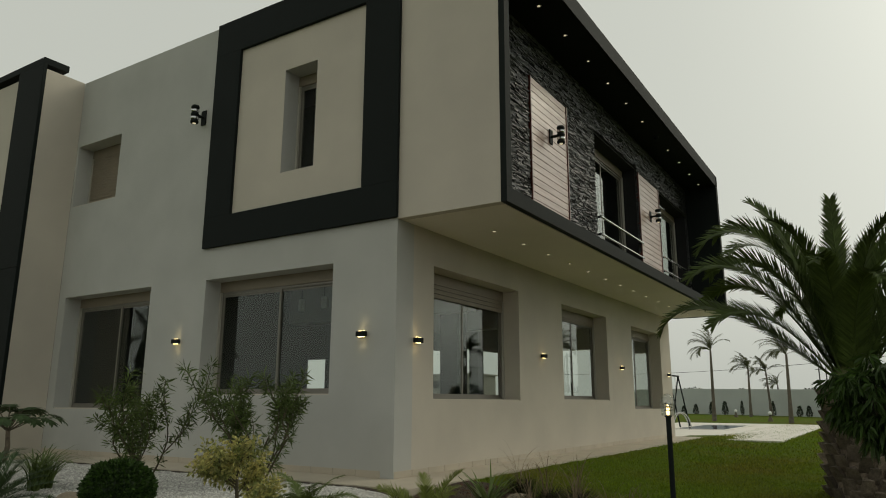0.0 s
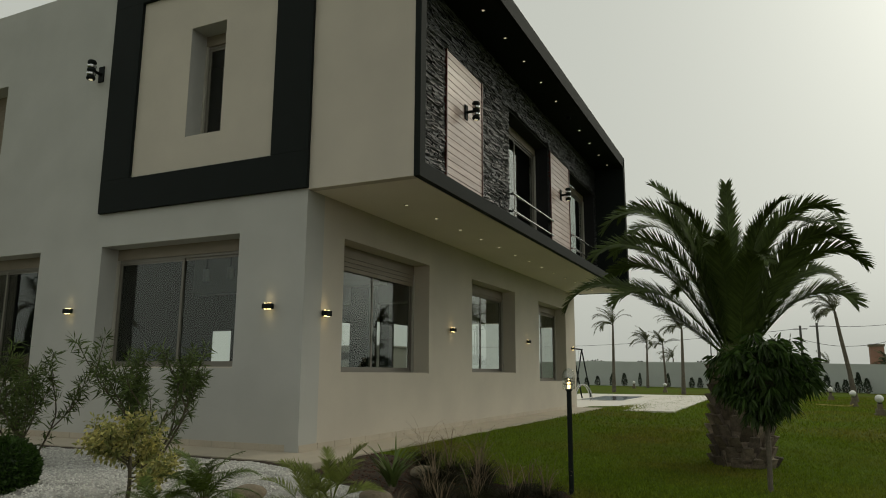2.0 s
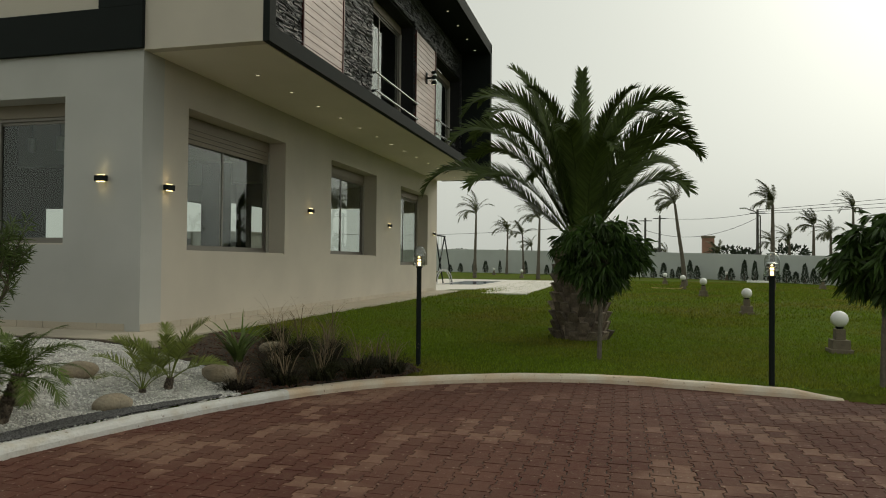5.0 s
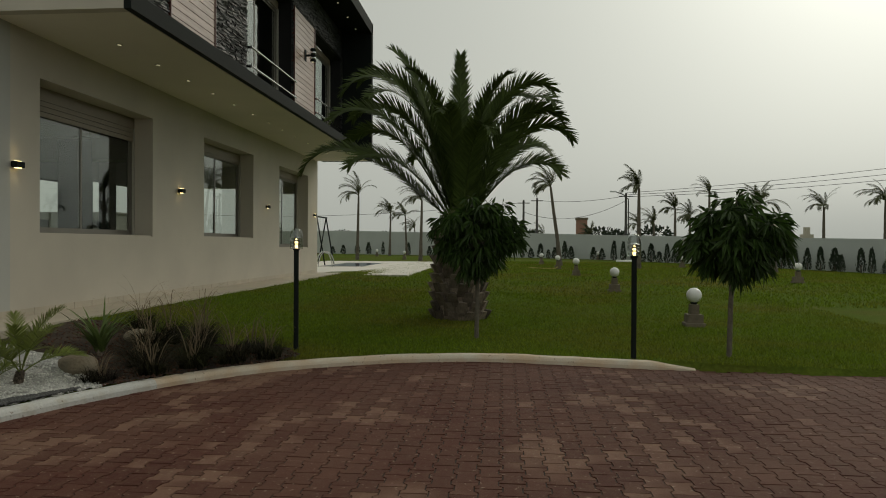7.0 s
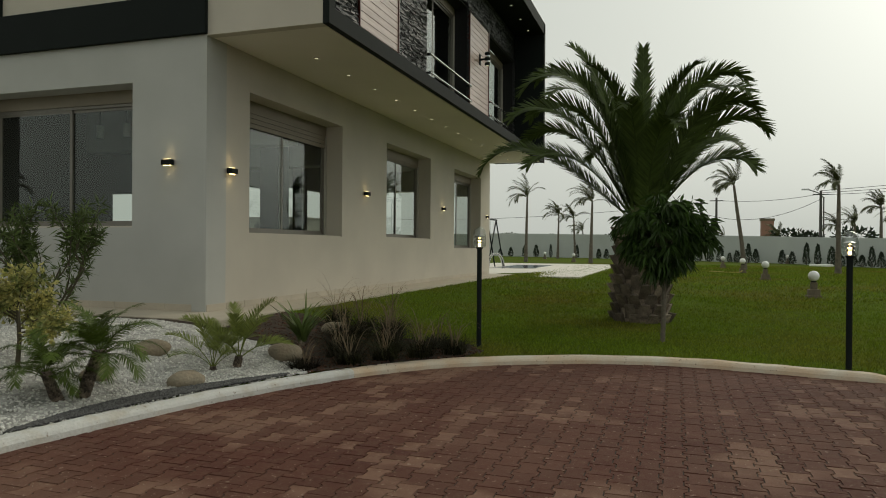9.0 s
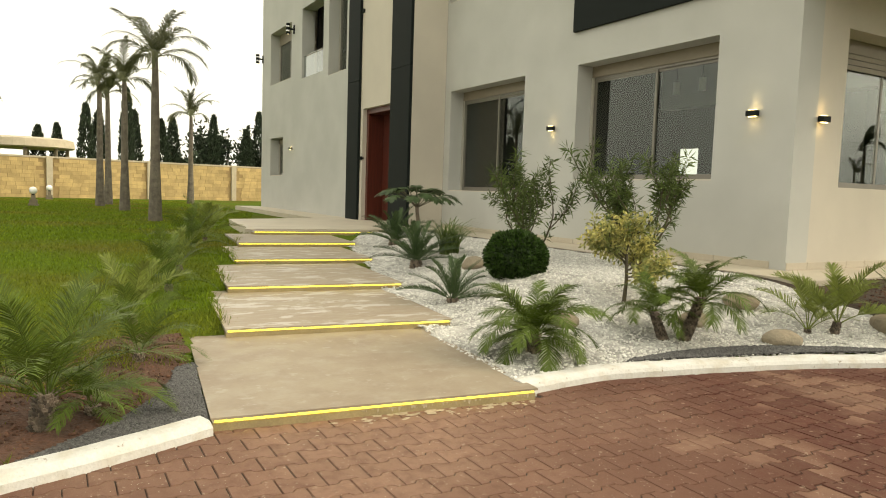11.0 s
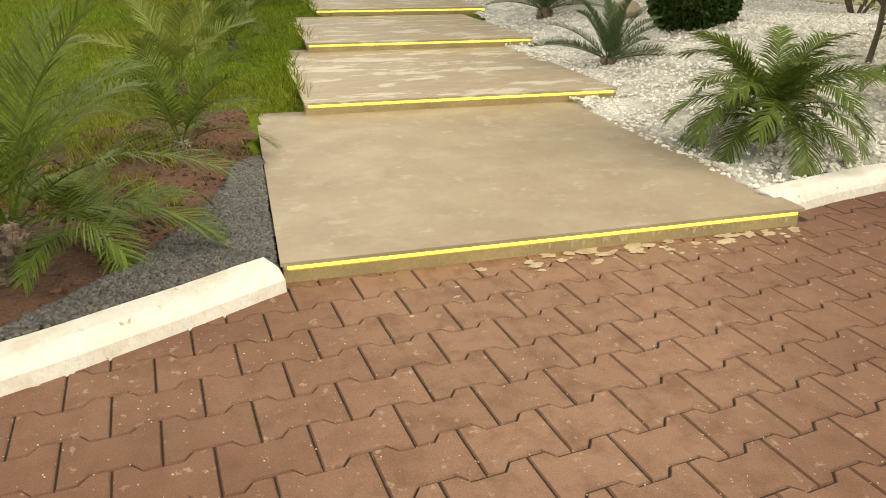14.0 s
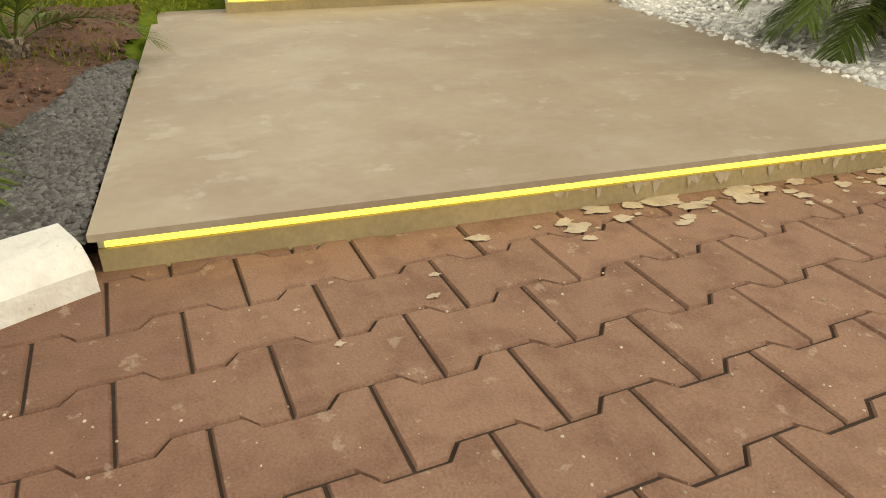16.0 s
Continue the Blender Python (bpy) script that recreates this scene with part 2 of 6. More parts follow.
MORTAR = mat("yellow_mortar", (0.36, 0.25, 0.12), 0.95, 0.12, 2, 30, 0.2)
PILLAR = mat("pale_concrete_post", (0.50, 0.43, 0.32), 0.9, 0.1, 2, 30, 0.2)
LED_ON = glow("yellow_led", (1.0, 0.86, 0.10), 1.25)
LED_OFF = mat("grey_led_channel", (0.42, 0.44, 0.46), 0.35, 0.05, 4, 60, 0.0)
WARM = glow("warm_lamp", (1.0, 0.74, 0.36), 6.0)
SPOT = glow("warm_downlight", (1.0, 0.86, 0.62), 0.7)
GLOBE = mat("opal_white_globe", (0.86, 0.86, 0.84), 0.3, 0.02, 2, 20, 0.0)
CAST = mat("grey_stone_pedestal", (0.20, 0.165, 0.12), 0.9, 0.2, 4, 50, 0.4)
CASTPALE = mat("pale_stone_pedestal", (0.42, 0.34, 0.25), 0.9, 0.15, 4, 50, 0.4)
POOLWATER = mat("pool_water", (0.02, 0.05, 0.16), 0.05, 0.05, 2, 8, 0.1)
DECK = mat("white_pool_deck", (0.72, 0.68, 0.61), 0.7, 0.05, 1, 30, 0.05)
ROCK = mat("beige_boulder", (0.30, 0.24, 0.17), 0.9, 0.18, 4, 30, 0.6, col2=(0.22, 0.19, 0.14), rnd=0.14, dist=0.03)
FOLIAGE_FAR = mat("dark_conifer_foliage", (0.032, 0.052, 0.026), 0.9, 0.3, 2, 20, 0.3, rnd=0.4, island=True)


# ---- mesh helpers ----
def box(bm, x0, y0, z0, x1, y1, z1, bevel=0.0):
    v = [bm.verts.new(p) for p in ((x0, y0, z0), (x1, y0, z0), (x1, y1, z0), (x0, y1, z0), (x0, y0, z1), (x1, y0, z1), (x1, y1, z1), (x0, y1, z1))]
    f = [bm.faces.new([v[i] for i in q]) for q in ((3, 2, 1, 0), (4, 5, 6, 7), (0, 1, 5, 4), (1, 2, 6, 5), (2, 3, 7, 6), (3, 0, 4, 7))]
    if bevel:
        bmesh.ops.bevel(bm, geom=list({e for q in f for e in q.edges}), offset=bevel, segments=2, affect="EDGES", profile=0.6)
    return bm


def boxes(*rows, bevel=0.0):
    bm = bmesh.new()
    for r in rows:
        if bevel:
            one = box(bmesh.new(), *r, bevel=bevel)
            me = bpy.data.meshes.new("t")
            one.to_mesh(me), one.free()
            bm.from_mesh(me), bpy.data.meshes.remove(me)
        else:
            box(bm, *r)
    return bm


def tube(bm, path, radii, seg=8, cap=True):
    """A round bar along a path of points, with a radius at each."""
    rings = []
    for i, p in enumerate(path):
        p = Vector(p)
        d = (Vector(path[min(i + 1, len(path) - 1)]) - Vector(path[max(i - 1, 0)])).normalized()
        a = d.orthogonal() if i == 0 else (a - d * a.dot(d))
        a = a.normalized()
        b = d.cross(a)
        r = radii[i] if hasattr(radii, "__len__") else radii
        rings.append([bm.verts.new(p + r * (math.cos(t) * a + math.sin(t) * b)) for t in (2 * math.pi * k / seg for k in range(seg))])
    for q, s in zip(rings, rings[1:]):
        for k in range(seg):
            bm.faces.new((q[k], q[(k + 1) % seg], s[(k + 1) % seg], s[k]))
    if cap:
        bm.faces.new(rings[0][::-1]), bm.faces.new(rings[-1])
    return bm


def lathe(bm, x, y, profile, seg=16):
    """A turned shape: rings of (radius, z) about an upright axis."""
    rings = [[bm.verts.new((x + max(r, 0.0005) * math.cos(2 * math.pi * k / seg), y + max(r, 0.0005) * math.sin(2 * math.pi * k / seg), z)) for k in range(seg)] for r, z in profile]
    for q, s in zip(rings, rings[1:]):
        for k in range(seg):
            bm.faces.new((q[k], q[(k + 1) % seg], s[(k + 1) % seg], s[k]))
    bm.faces.new(rings[0][::-1]), bm.faces.new(rings[-1])
    return bm


def part(name, bm, material, parent=None, label="", smooth=False):
    me = bpy.data.meshes.new(name)
    if smooth:
        for f in bm.faces:
            f.smooth = True
    bmesh.ops.recalc_face_normals(bm, faces=bm.faces) if len(bm.faces) < 60000 else None
    bm.to_mesh(me)
    bm.free()
    me.materials.append(material)
    ob = new(name, me)
    ob.parent = parent
    if label:
        ob["label"] = label
    return ob


def mesh_part(name, verts, faces, material, parent=None, label="", smooth=False):
    me = bpy.data.meshes.new(name)
    me.from_pydata(verts, [], faces)
    if smooth:
        me.polygons.foreach_set("use_smooth", [True] * len(me.polygons))
    me.materials.append(material)
    ob = new(name, me)
    ob.parent = parent
    if label:
        ob["label"] = label
    return ob


def thing(name, label, category, group="", at=(0, 0, 0)):
    ob = new(name)
    ob.location = at
    ob.empty_display_size = 0.1
    return tagged(ob, label, category, group)


def setting(name, bm, material, label="", category="", smooth=False):
    return tagged(part(name, bm, material, None, label, smooth), label, category, "", "structure")


def slab_with_holes(u0, u1, z0, z1, holes, place, thick):
    """A wall in (u, z) with rectangular holes; place(u, z, d) gives the point at depth d."""
    us = sorted({u0, u1, *[h[0] for h in holes], *[h[2] for h in holes]})
    zs = sorted({z0, z1, *[h[1] for h in holes], *[h[3] for h in holes]})
    solid = [[not any(h[0] < (a + b) / 2 < h[2] and h[1] < (c + d) / 2 < h[3] for h in holes) for c, d in zip(zs, zs[1:])] for a, b in zip(us, us[1:])]
    bm, cache = bmesh.new(), {}

    def v(i, j, k):
        if (i, j, k) not in cache:
            cache[i, j, k] = bm.verts.new(place(us[i], zs[j], thick * k))
        return cache[i, j, k]
    ok = lambda i, j: 0 <= i < len(us) - 1 and 0 <= j < len(zs) - 1 and solid[i][j]
    for i in range(len(us) - 1):
        for j in range(len(zs) - 1):
            if not solid[i][j]:
                continue
            for k in (0, 1):
                bm.faces.new([v(i, j, k), v(i + 1, j, k), v(i + 1, j + 1, k), v(i, j + 1, k)])
            for (di, dj), (p, q) in {(-1, 0): ((0, 0), (0, 1)), (1, 0): ((1, 0), (1, 1)), (0, -1): ((0, 0), (1, 0)), (0, 1): ((0, 1), (1, 1))}.items():
                if not ok(i + di, j + dj):
                    bm.faces.new([v(i + p[0], j + p[1], 0), v(i + q[0], j + q[1], 0), v(i + q[0], j + q[1], 1), v(i + p[0], j + p[1], 1)])
    bmesh.ops.recalc_face_normals(bm, faces=bm.faces)
    return bm


# ---- plan ----
ROOF, SOFFIT, FLOOR = 11.85, 5.72, 0.62
RIGHT_EDGE = [(2.76, -7.62), (2.67, -6.9), (2.70, -6.2), (3.12, -4.3), (3.74, -2.65), (4.5, -1.40), (5.48, -0.48), (7.0, 0.28), (8.35, 0.52), (9.5, 0.36), (10.5, 0.17), (11.5, 0.08)]
LAWN_EDGE = [(14.2, -0.1), (22, -0.5), (34, -1.5), (70, -3)]
LEFT_EDGE = [(2.66, -10.27), (2.97, -11.0), (3.16, -11.58), (3.36, -12.05), (3.98, -13.7), (5.3, -16.3), (8.5, -20.0), (13.0, -23.0)]


def spline(points, step=0.12):
    """A smooth line through points (Catmull-Rom), cut at even steps."""
    p = [Vector(q) for q in points]
    p = [2 * p[0] - p[1], *p, 2 * p[-1] - p[-2]]
    out = []
    for a, b, c, d in zip(p, p[1:], p[2:], p[3:]):
        n = max(2, int((c - b).length / step))
        for t in (k / n for k in range(n)):
            out.append(0.5 * (2 * b + (c - a) * t + (2 * a - 5 * b + 4 * c - d) * t * t + (3 * b - a - 3 * c + d) * t ** 3))
    return out + [p[-2]]


R_LINE, L_LINE = spline(RIGHT_EDGE), spline(LEFT_EDGE)
DRIVE = np.array([tuple(q) for q in L_LINE[::-1]] + [(2.25, -10.31), (2.5, -7.63)] + [tuple(q) for q in R_LINE] + LAWN_EDGE + [(70, -70), (13, -70)])
DRIVE_LINE = DRIVE[: len(L_LINE) + 2 + len(R_LINE) + len(LAWN_EDGE)]


def inside(poly, x, y):
    """Whether points lie in a polygon (arrays)."""
    x, y = np.asarray(x, float), np.asarray(y, float)
    hit = np.zeros(np.broadcast(x, y).shape, bool)
    for (ax, ay), (bx, by) in zip(poly, np.roll(poly, -1, 0)):
        cross = (ay > y) != (by > y)
        hit ^= cross & (x < (bx - ax) * (y - ay) / (by - ay + 1e-12) + ax)
    return hit


def from_line(line, x, y):
    """Distance of points from a polyline (arrays)."""
    x, y = np.asarray(x, float), np.asarray(y, float)
    best = np.full(np.broadcast(x, y).shape, 1e9)
    for (ax, ay), (bx, by) in zip(line, line[1:]):
        dx, dy = bx - ax, by - ay
        t = np.clip(((x - ax) * dx + (y - ay) * dy) / (dx * dx + dy * dy + 1e-12), 0, 1)
        best = np.minimum(best, np.hypot(x - ax - t * dx, y - ay - t * dy))
    return best


def ease(a, b, v):
    t = np.clip((np.asarray(v, float) - a) / (b - a), 0, 1)
    return t * t * (3 - 2 * t)


def height(x, y):
    """The ground's height: a lawn that rises from the kerb, higher by the house."""
    x, y = np.asarray(x, float), np.asarray(y, float)
    d = from_line(DRIVE_LINE[::4], x, y)
    out = 0.10 + 0.34 * ease(0, 24, d)
    out = out - 0.55 * ease(16, 45, x) * ease(5, 45, y + 10)
    near_b = ease(3.6, 0.9, x) * ease(-2.5, 0.5, y) * ease(30, 20, y)
    out = out + (0.55 - out) * near_b
    # the planted bed between the path and the house, and the lawn beyond the path
    path_y = -10.27 + (2.61 - x) * 0.268 + 1.4
    bed = ease(0.0, 1.0, y - path_y) * ease(3.5, 2.0, x) * ease(-14, -12, x)
    bed_z = 0.075 + 0.475 * ease(0.1, 4.6, d + 0.25 * (2.6 - x))
    tread = np.maximum(0.07, 0.015 + 0.1 * (2.6 - x) / 2.6)
    bed_z = np.minimum(bed_z, tread + 0.22 * np.maximum(0, y + 7.6 - (2.91 - x) * 0.268))
    out = np.where((bed > 0) & (y < 0.3), out + (bed_z - out) * bed, out)
    left = ease(0.3, -0.3, y - path_y + 0.4)
    left_z = 0.055 + 0.365 * ease(3, -8, x)
    left_z = np.minimum(left_z, tread - 0.01 + 0.15 * np.maximum(0, -10.27 + (2.61 - x) * 0.268 - y))
    out = out + (left_z - out) * left * ease(14, 4, x)
    return out


def ground_z(x, y):
    return float(height(np.array([x]), np.array([y]))[0])


# ---- ground, drive, kerbs ----
def axis_steps(lo, fine0, fine1, hi, fine, coarse):
    out, v, s = [], fine0, fine
    mid = list(np.arange(fine0, fine1 + 1e-6, fine))
    left, right = [], []
    v, s = fine0, fine
    while v > lo:
        s = min(s * 1.25, coarse)
        v -= s
        left.append(v)
    v, s = fine1, fine
    while v < hi:
        s = min(s * 1.25, coarse)
        v += s
        right.append(v)
    return np.array(left[::-1] + mid + right)


def sheet(name, xs, ys, zfun, keep, material, label, category):
    X, Y = np.meshgrid(xs, ys, indexing="ij")
    Z = zfun(X, Y)
    ny = len(ys)
    verts = np.stack([X, Y, Z], -1).reshape(-1, 3)
    cx, cy = (X[:-1, :-1] + X[1:, 1:]) / 2, (Y[:-1, :-1] + Y[1:, 1:]) / 2
    ok = keep(cx, cy)
    i, j = np.nonzero(ok)
    a = i * ny + j
    faces = np.stack([a, a + ny, a + ny + 1, a + 1], -1)
    used = np.unique(faces)
    remap = np.zeros(len(verts), int)
    remap[used] = np.arange(len(used))
    ob = mesh_part(name, verts[used].tolist(), remap[faces].tolist(), material, None, label, True)
    return tagged(ob, label, category, "", "structure")


U, V = Vector((0.112, 0.994)), Vector((-0.994, 0.112))      # across and along the stepped path
STEPS = [(2.61, -10.27), (-0.03, -9.6), (-2.6, -9.02), (-5.41, -8.3), (-7.95, -7.62), (-10.39, -6.66)]


def under_slabs(x, y, z):
    """Keeps the ground below the path slabs."""
    for n, c in enumerate(STEPS):
        a, b = (x - c[0]) * U.x + (y - c[1]) * U.y, (x - c[0]) * V.x + (y - c[1]) * V.y
        z = np.where((a > 0.08) & (a < (2.62 if n < 5 else 3.12)) & (b > 0.05) & (b < 2.8), np.minimum(z, -0.05 + 0.1 * n), z)
    return z


def terrain(x, y):
    z = height(x, y)
    drive = inside(DRIVE, x, y)
    wave = 0.012 * np.sin(3.1 * x + 1.7 * np.sin(2.3 * y)) * np.sin(2.7 * y + x)
    near = np.minimum(from_line([tuple(q) for q in R_LINE[::3]], x, y), from_line([tuple(q) for q in L_LINE[::3]], x, y)) < 0.11
    z = np.where(drive | near, -0.075, z + wave)
    z = under_slabs(x, y, z)
    house = (x < -0.2) & (x > -31) & (y > -0.2) & (y < 30)
    return np.where(house, 0.3, z)


sheet("ground", axis_steps(-1500, -12, 15, 1500, 0.14, 220), axis_steps(-1500, -15, 12, 1500, 0.14, 220), terrain, lambda x, y: np.ones_like(x, bool), LAWN, "green lawn with dry brownish patches round the house", "lawn")
sheet("driveway_bed", axis_steps(2, 2, 14, 70, 0.4, 4), axis_steps(-70, -18, 0.8, 1, 0.4, 4), lambda x, y: 0 * x - 0.0075, lambda x, y: inside(DRIVE, x, y), JOINT, "sandy joints of the red paved driveway", "driveway")


def kerb(line, material, label, width=0.165, top=0.115, fade=False):
    """A painted cast kerb with a rounded nose; its top wanders a little."""
    bm, rings = bmesh.new(), []
    for i, p in enumerate(line):
        d = (line[min(i + 1, len(line) - 1)] - line[max(i - 1, 0)]).normalized()
        nrm = Vector((-d.y, d.x))
        w = 0.010 * noise.noise((p.x * 2.1, p.y * 2.1, 0))
        lower = min(1.0, (line[-1] - p).length / 0.8 + 0.15) if fade else 1.0
        prof = [(-0.02 + w, -0.08), (-0.014 + w, 0.055), (0.004 + w, top - 0.028), (0.026 + w, top - 0.008), (0.055, top + w), (width - 0.03, top + 0.006 + w), (width, top - 0.03), (width, -0.06)]
        prof = [(a, z * lower) for a, z in prof]
        rings.append([bm.verts.new((p.x + nrm.x * a, p.y + nrm.y * a, z)) for a, z in prof])
    for q, s in zip(rings, rings[1:]):
        for k in range(len(q) - 1):
            bm.faces.new((q[k], s[k], s[k + 1], q[k + 1]))
    bm.faces.new(rings[0]), bm.faces.new(rings[-1][::-1])
    return setting("kerb", bm, material, label, "kerb")


cut = next(i for i, p in enumerate(R_LINE) if p.x > 4.0)
kerb(R_LINE[: cut + 1], KERBWHITE, "white painted concrete kerb, chipped, beside the gravel bed")
kerb(R_LINE[cut:], KERBPALE, "worn beige painted concrete kerb along the lawn", fade=True)
kerb(L_LINE[::-1], KERBWHITE, "thick white painted kerb, stained at its foot", 0.175, 0.105)


# ---- house ----
def plane_x(x, s=-1):
    return lambda u, z, d: (x + s * d, u, z)


def plane_y(y, s=1):
    return lambda u, z, d: (u, y + s * d, z)


A1, A2 = (-5.83, 2.16, -1.70, 4.95), (-12.0, 1.80, -8.0, 4.97)
U1, U3 = (-3.46, 7.30, -2.42, 9.95), (-12.25, 7.75, -10.07, 9.70)
B1, B2, B3 = (1.38, 2.06, 5.56, 4.95), (8.50, 2.08, 12.48, 4.95), (15.27, 1.74, 19.22, 4.9)
W = 0.6
BASE = 0.3
setting("wall_south", slab_with_holes(-12.35, 0.0, BASE, ROOF, [A1, A2, U1, U3], plane_y(0), W), PLASTER_GREY, "pale grey plastered house wall, smooth", "house wall")
setting("wall_east", slab_with_holes(0.0 + W, 20.8, BASE, SOFFIT, [B1, B2, B3], plane_x(0), W), PLASTER, "cream plastered house wall under the overhang", "house wall")
setting("wall_north", slab_with_holes(-6.2, -W, BASE, ROOF, [(-5.7, 0.9, -2.6, 4.45), (-1.75, 0.9, -0.85, 4.2)], plane_y(20.3), 0.5), PLASTER, "plain cream house wall", "house wall")
setting("roof", boxes((-30.5, -0.4, ROOF - 0.35, -12.4, 4.0, ROOF - 0.1), (-12.4, W, ROOF - 0.35, -6.2, 6.8, ROOF - 0.1), (-6.2, W, ROOF - 0.35, 0.9, 20.3, ROOF - 0.1)), PLASTER, "flat roof behind the parapet", "roof")
# overhang: end wall, soffit slab, back wall of the loggia, canopy
FACE, BACK, FAR = 2.5, 1.15, 21.0
setting("overhang_end_wall", boxes((0.0, 0.0, SOFFIT, FACE - 0.004, 0.20, ROOF)), PLASTER, "cream plastered end of the overhanging upper floor", "house wall")
setting("overhang_soffit", boxes((0.0, 0.204, SOFFIT, FACE - 0.13, FAR - 0.3, SOFFIT + 0.25)), SOFFIT_PAINT, "off-white underside of the overhanging upper floor", "soffit")
LOG = [(8.75, 6.02, 13.15, 10.40), (15.95, 6.02, 20.55, 10.30)]
setting("loggia_wall", slab_with_holes(0.204, FAR - 0.3, SOFFIT + 0.25, 11.6, LOG, plane_x(BACK - 0.05), 0.45), SLATE_BED, "dark bedding behind the split slate facing", "house wall")
setting("loggia_ceiling", boxes((BACK - 0.5, 0.204, 11.55, FACE - 0.1, FAR - 0.3, ROOF - 0.1)), BLACK, "anthracite painted canopy underside", "canopy")
trim = thing("facade_frame", "anthracite painted frame round the overhanging facade", "facade frame")
for r in ((FACE - 0.10, -0.012, SOFFIT - 0.01, FACE + 0.03, FAR, SOFFIT + 0.30), (FACE - 0.10, -0.012, 11.55, FACE + 0.03, FAR, ROOF + 0.2), (FACE - 0.10, -0.012, SOFFIT + 0.30, FACE + 0.03, 0.21, 11.55)):
    part("frame_bar", boxes(r, bevel=0.006), BLACK, trim)
part("side_panel", boxes((0.2, FAR - 0.30, SOFFIT, FACE + 0.03, FAR, ROOF + 0.2)), BLACK, trim)
part("side_panel", boxes((BACK, 0.204, SOFFIT + 0.31, FACE - 0.1, 0.42, 11.55)), BLACK, trim)
part("sill_board", boxes((BACK - 0.3, 0.204, SOFFIT + 0.25, FACE - 0.1, FAR - 0.3, SOFFIT + 0.31)), BLACK, trim)

# black frame on the south wall
fr = thing("wall_frame", "broad anthracite painted frame proud of the cream wall", "wall frame")
for r in ((-5.98, -0.09, 5.74, 0.02, -0.002, 6.52), (-5.98, -0.09, 10.93, 0.02, -0.002, ROOF + 0.02), (-5.98, -0.09, 6.52, -5.05, -0.002, 10.93), (-0.93, -0.09, 6.52, 0.02, -0.002, 10.93)):
    part("frame_bar", boxes(r, bevel=0.01), BLACK, fr)

setting("wall_inset", slab_with_holes(-5.05, -0.93, 6.52, 10.93, [U1], plane_y(-0.006), 0.004), PLASTER, "cream plastered field inside the dark frame", "house wall")

# portal, fins, west wing
PY = -1.15
setting("wall_portal", slab_with_holes(-16.75, -12.35, BASE, ROOF, [(-16.3, FLOOR, -13.75, 4.68)], plane_y(PY - 0.06), 1.206), PLASTER, "cream plastered entrance bay", "house wall")
WIN = [(-29.4, 7.0, -25.8, 9.66), (-24.2, 6.75, -21.3, 9.9), (-20.65, 6.45, -18.6, 9.96), (-29.25, 2.3, -27.0, 4.25)]
setting("wall_west_wing", slab_with_holes(-31.0, -16.75, BASE, ROOF, WIN, plane_y(PY + 0.15), W), PLASTER_GREY, "pale plastered wing wall with deep windows", "house wall")
setting("wall_west", boxes((-31.0, PY + 0.15 + W, BASE, -30.5, 4.0, ROOF)), PLASTER, "plain cream house wall", "house wall")
for x0, x1 in ((-17.6, -16.5), (-13.75, -12.35)):
    pillar = thing("entrance_pillar", "tall anthracite pillar on a beige stone foot beside the entrance door", "pillar", "entrance pillars", (x0, PY, FLOOR - 0.1))
    w = x1 - x0
    for z0, z1 in ((0.1, 5.2), (5.21, ROOF + 0.25 - FLOOR)):
        part("shaft", boxes((0, -0.17, z0, w, -0.062, z1), bevel=0.012), BLACK, pillar)
    part("foot", boxes((-0.02, -0.19, 0.0, w + 0.02, 0.03, 0.1), bevel=0.006), STONE_BEIGE, pillar, "beige stone foot")
setting("fascia", boxes((-17.6, PY - 0.17, ROOF + 0.15, -12.35, PY + 0.6, ROOF + 0.35)), BLACK, "anthracite band over the entrance bay", "fascia")

# rooms behind the windows; indoor dimness is put into wall and ceiling colours
setting("room_floor", boxes((-12.3, W, 0.5, -W, 6.6, 0.62), (-6.2, 6.6, 0.5, -W, 20.3, 0.62)), ROOMFLOOR, "tiled floor indoors", "floor")
setting("ceiling", boxes((-12.3, W, 5.4, -W, 6.6, 5.7), (-6.2, 6.6, 5.4, -W, 20.3, 5.7), (-12.3, W, 10.9, -6.2, 6.6, 11.1), (-6.2, W, 10.9, BACK - 0.5, 20.3, 11.1)), CEILING, "white ceiling indoors, dimmed to grey", "ceiling")
setting("room_upper_floor", boxes((-12.3, W, 5.75, -W, 6.6, 5.95), (-6.2, 6.6, 5.75, -W, 20.3, 5.95), (-W, 0.61, 5.98, BACK - 0.5, 20.3, 6.01)), ROOMFLOOR, "upper floor indoors", "floor")
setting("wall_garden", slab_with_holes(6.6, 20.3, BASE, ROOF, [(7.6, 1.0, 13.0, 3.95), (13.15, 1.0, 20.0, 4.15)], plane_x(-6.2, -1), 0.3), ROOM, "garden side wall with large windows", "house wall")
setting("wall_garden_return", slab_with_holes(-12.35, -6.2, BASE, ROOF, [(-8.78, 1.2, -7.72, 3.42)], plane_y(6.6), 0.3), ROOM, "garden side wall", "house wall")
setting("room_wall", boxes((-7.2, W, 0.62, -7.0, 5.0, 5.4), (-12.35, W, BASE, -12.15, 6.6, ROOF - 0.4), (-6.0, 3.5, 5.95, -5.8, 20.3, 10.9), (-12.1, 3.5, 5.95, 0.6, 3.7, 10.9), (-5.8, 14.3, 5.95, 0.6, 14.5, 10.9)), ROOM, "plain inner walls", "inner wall")
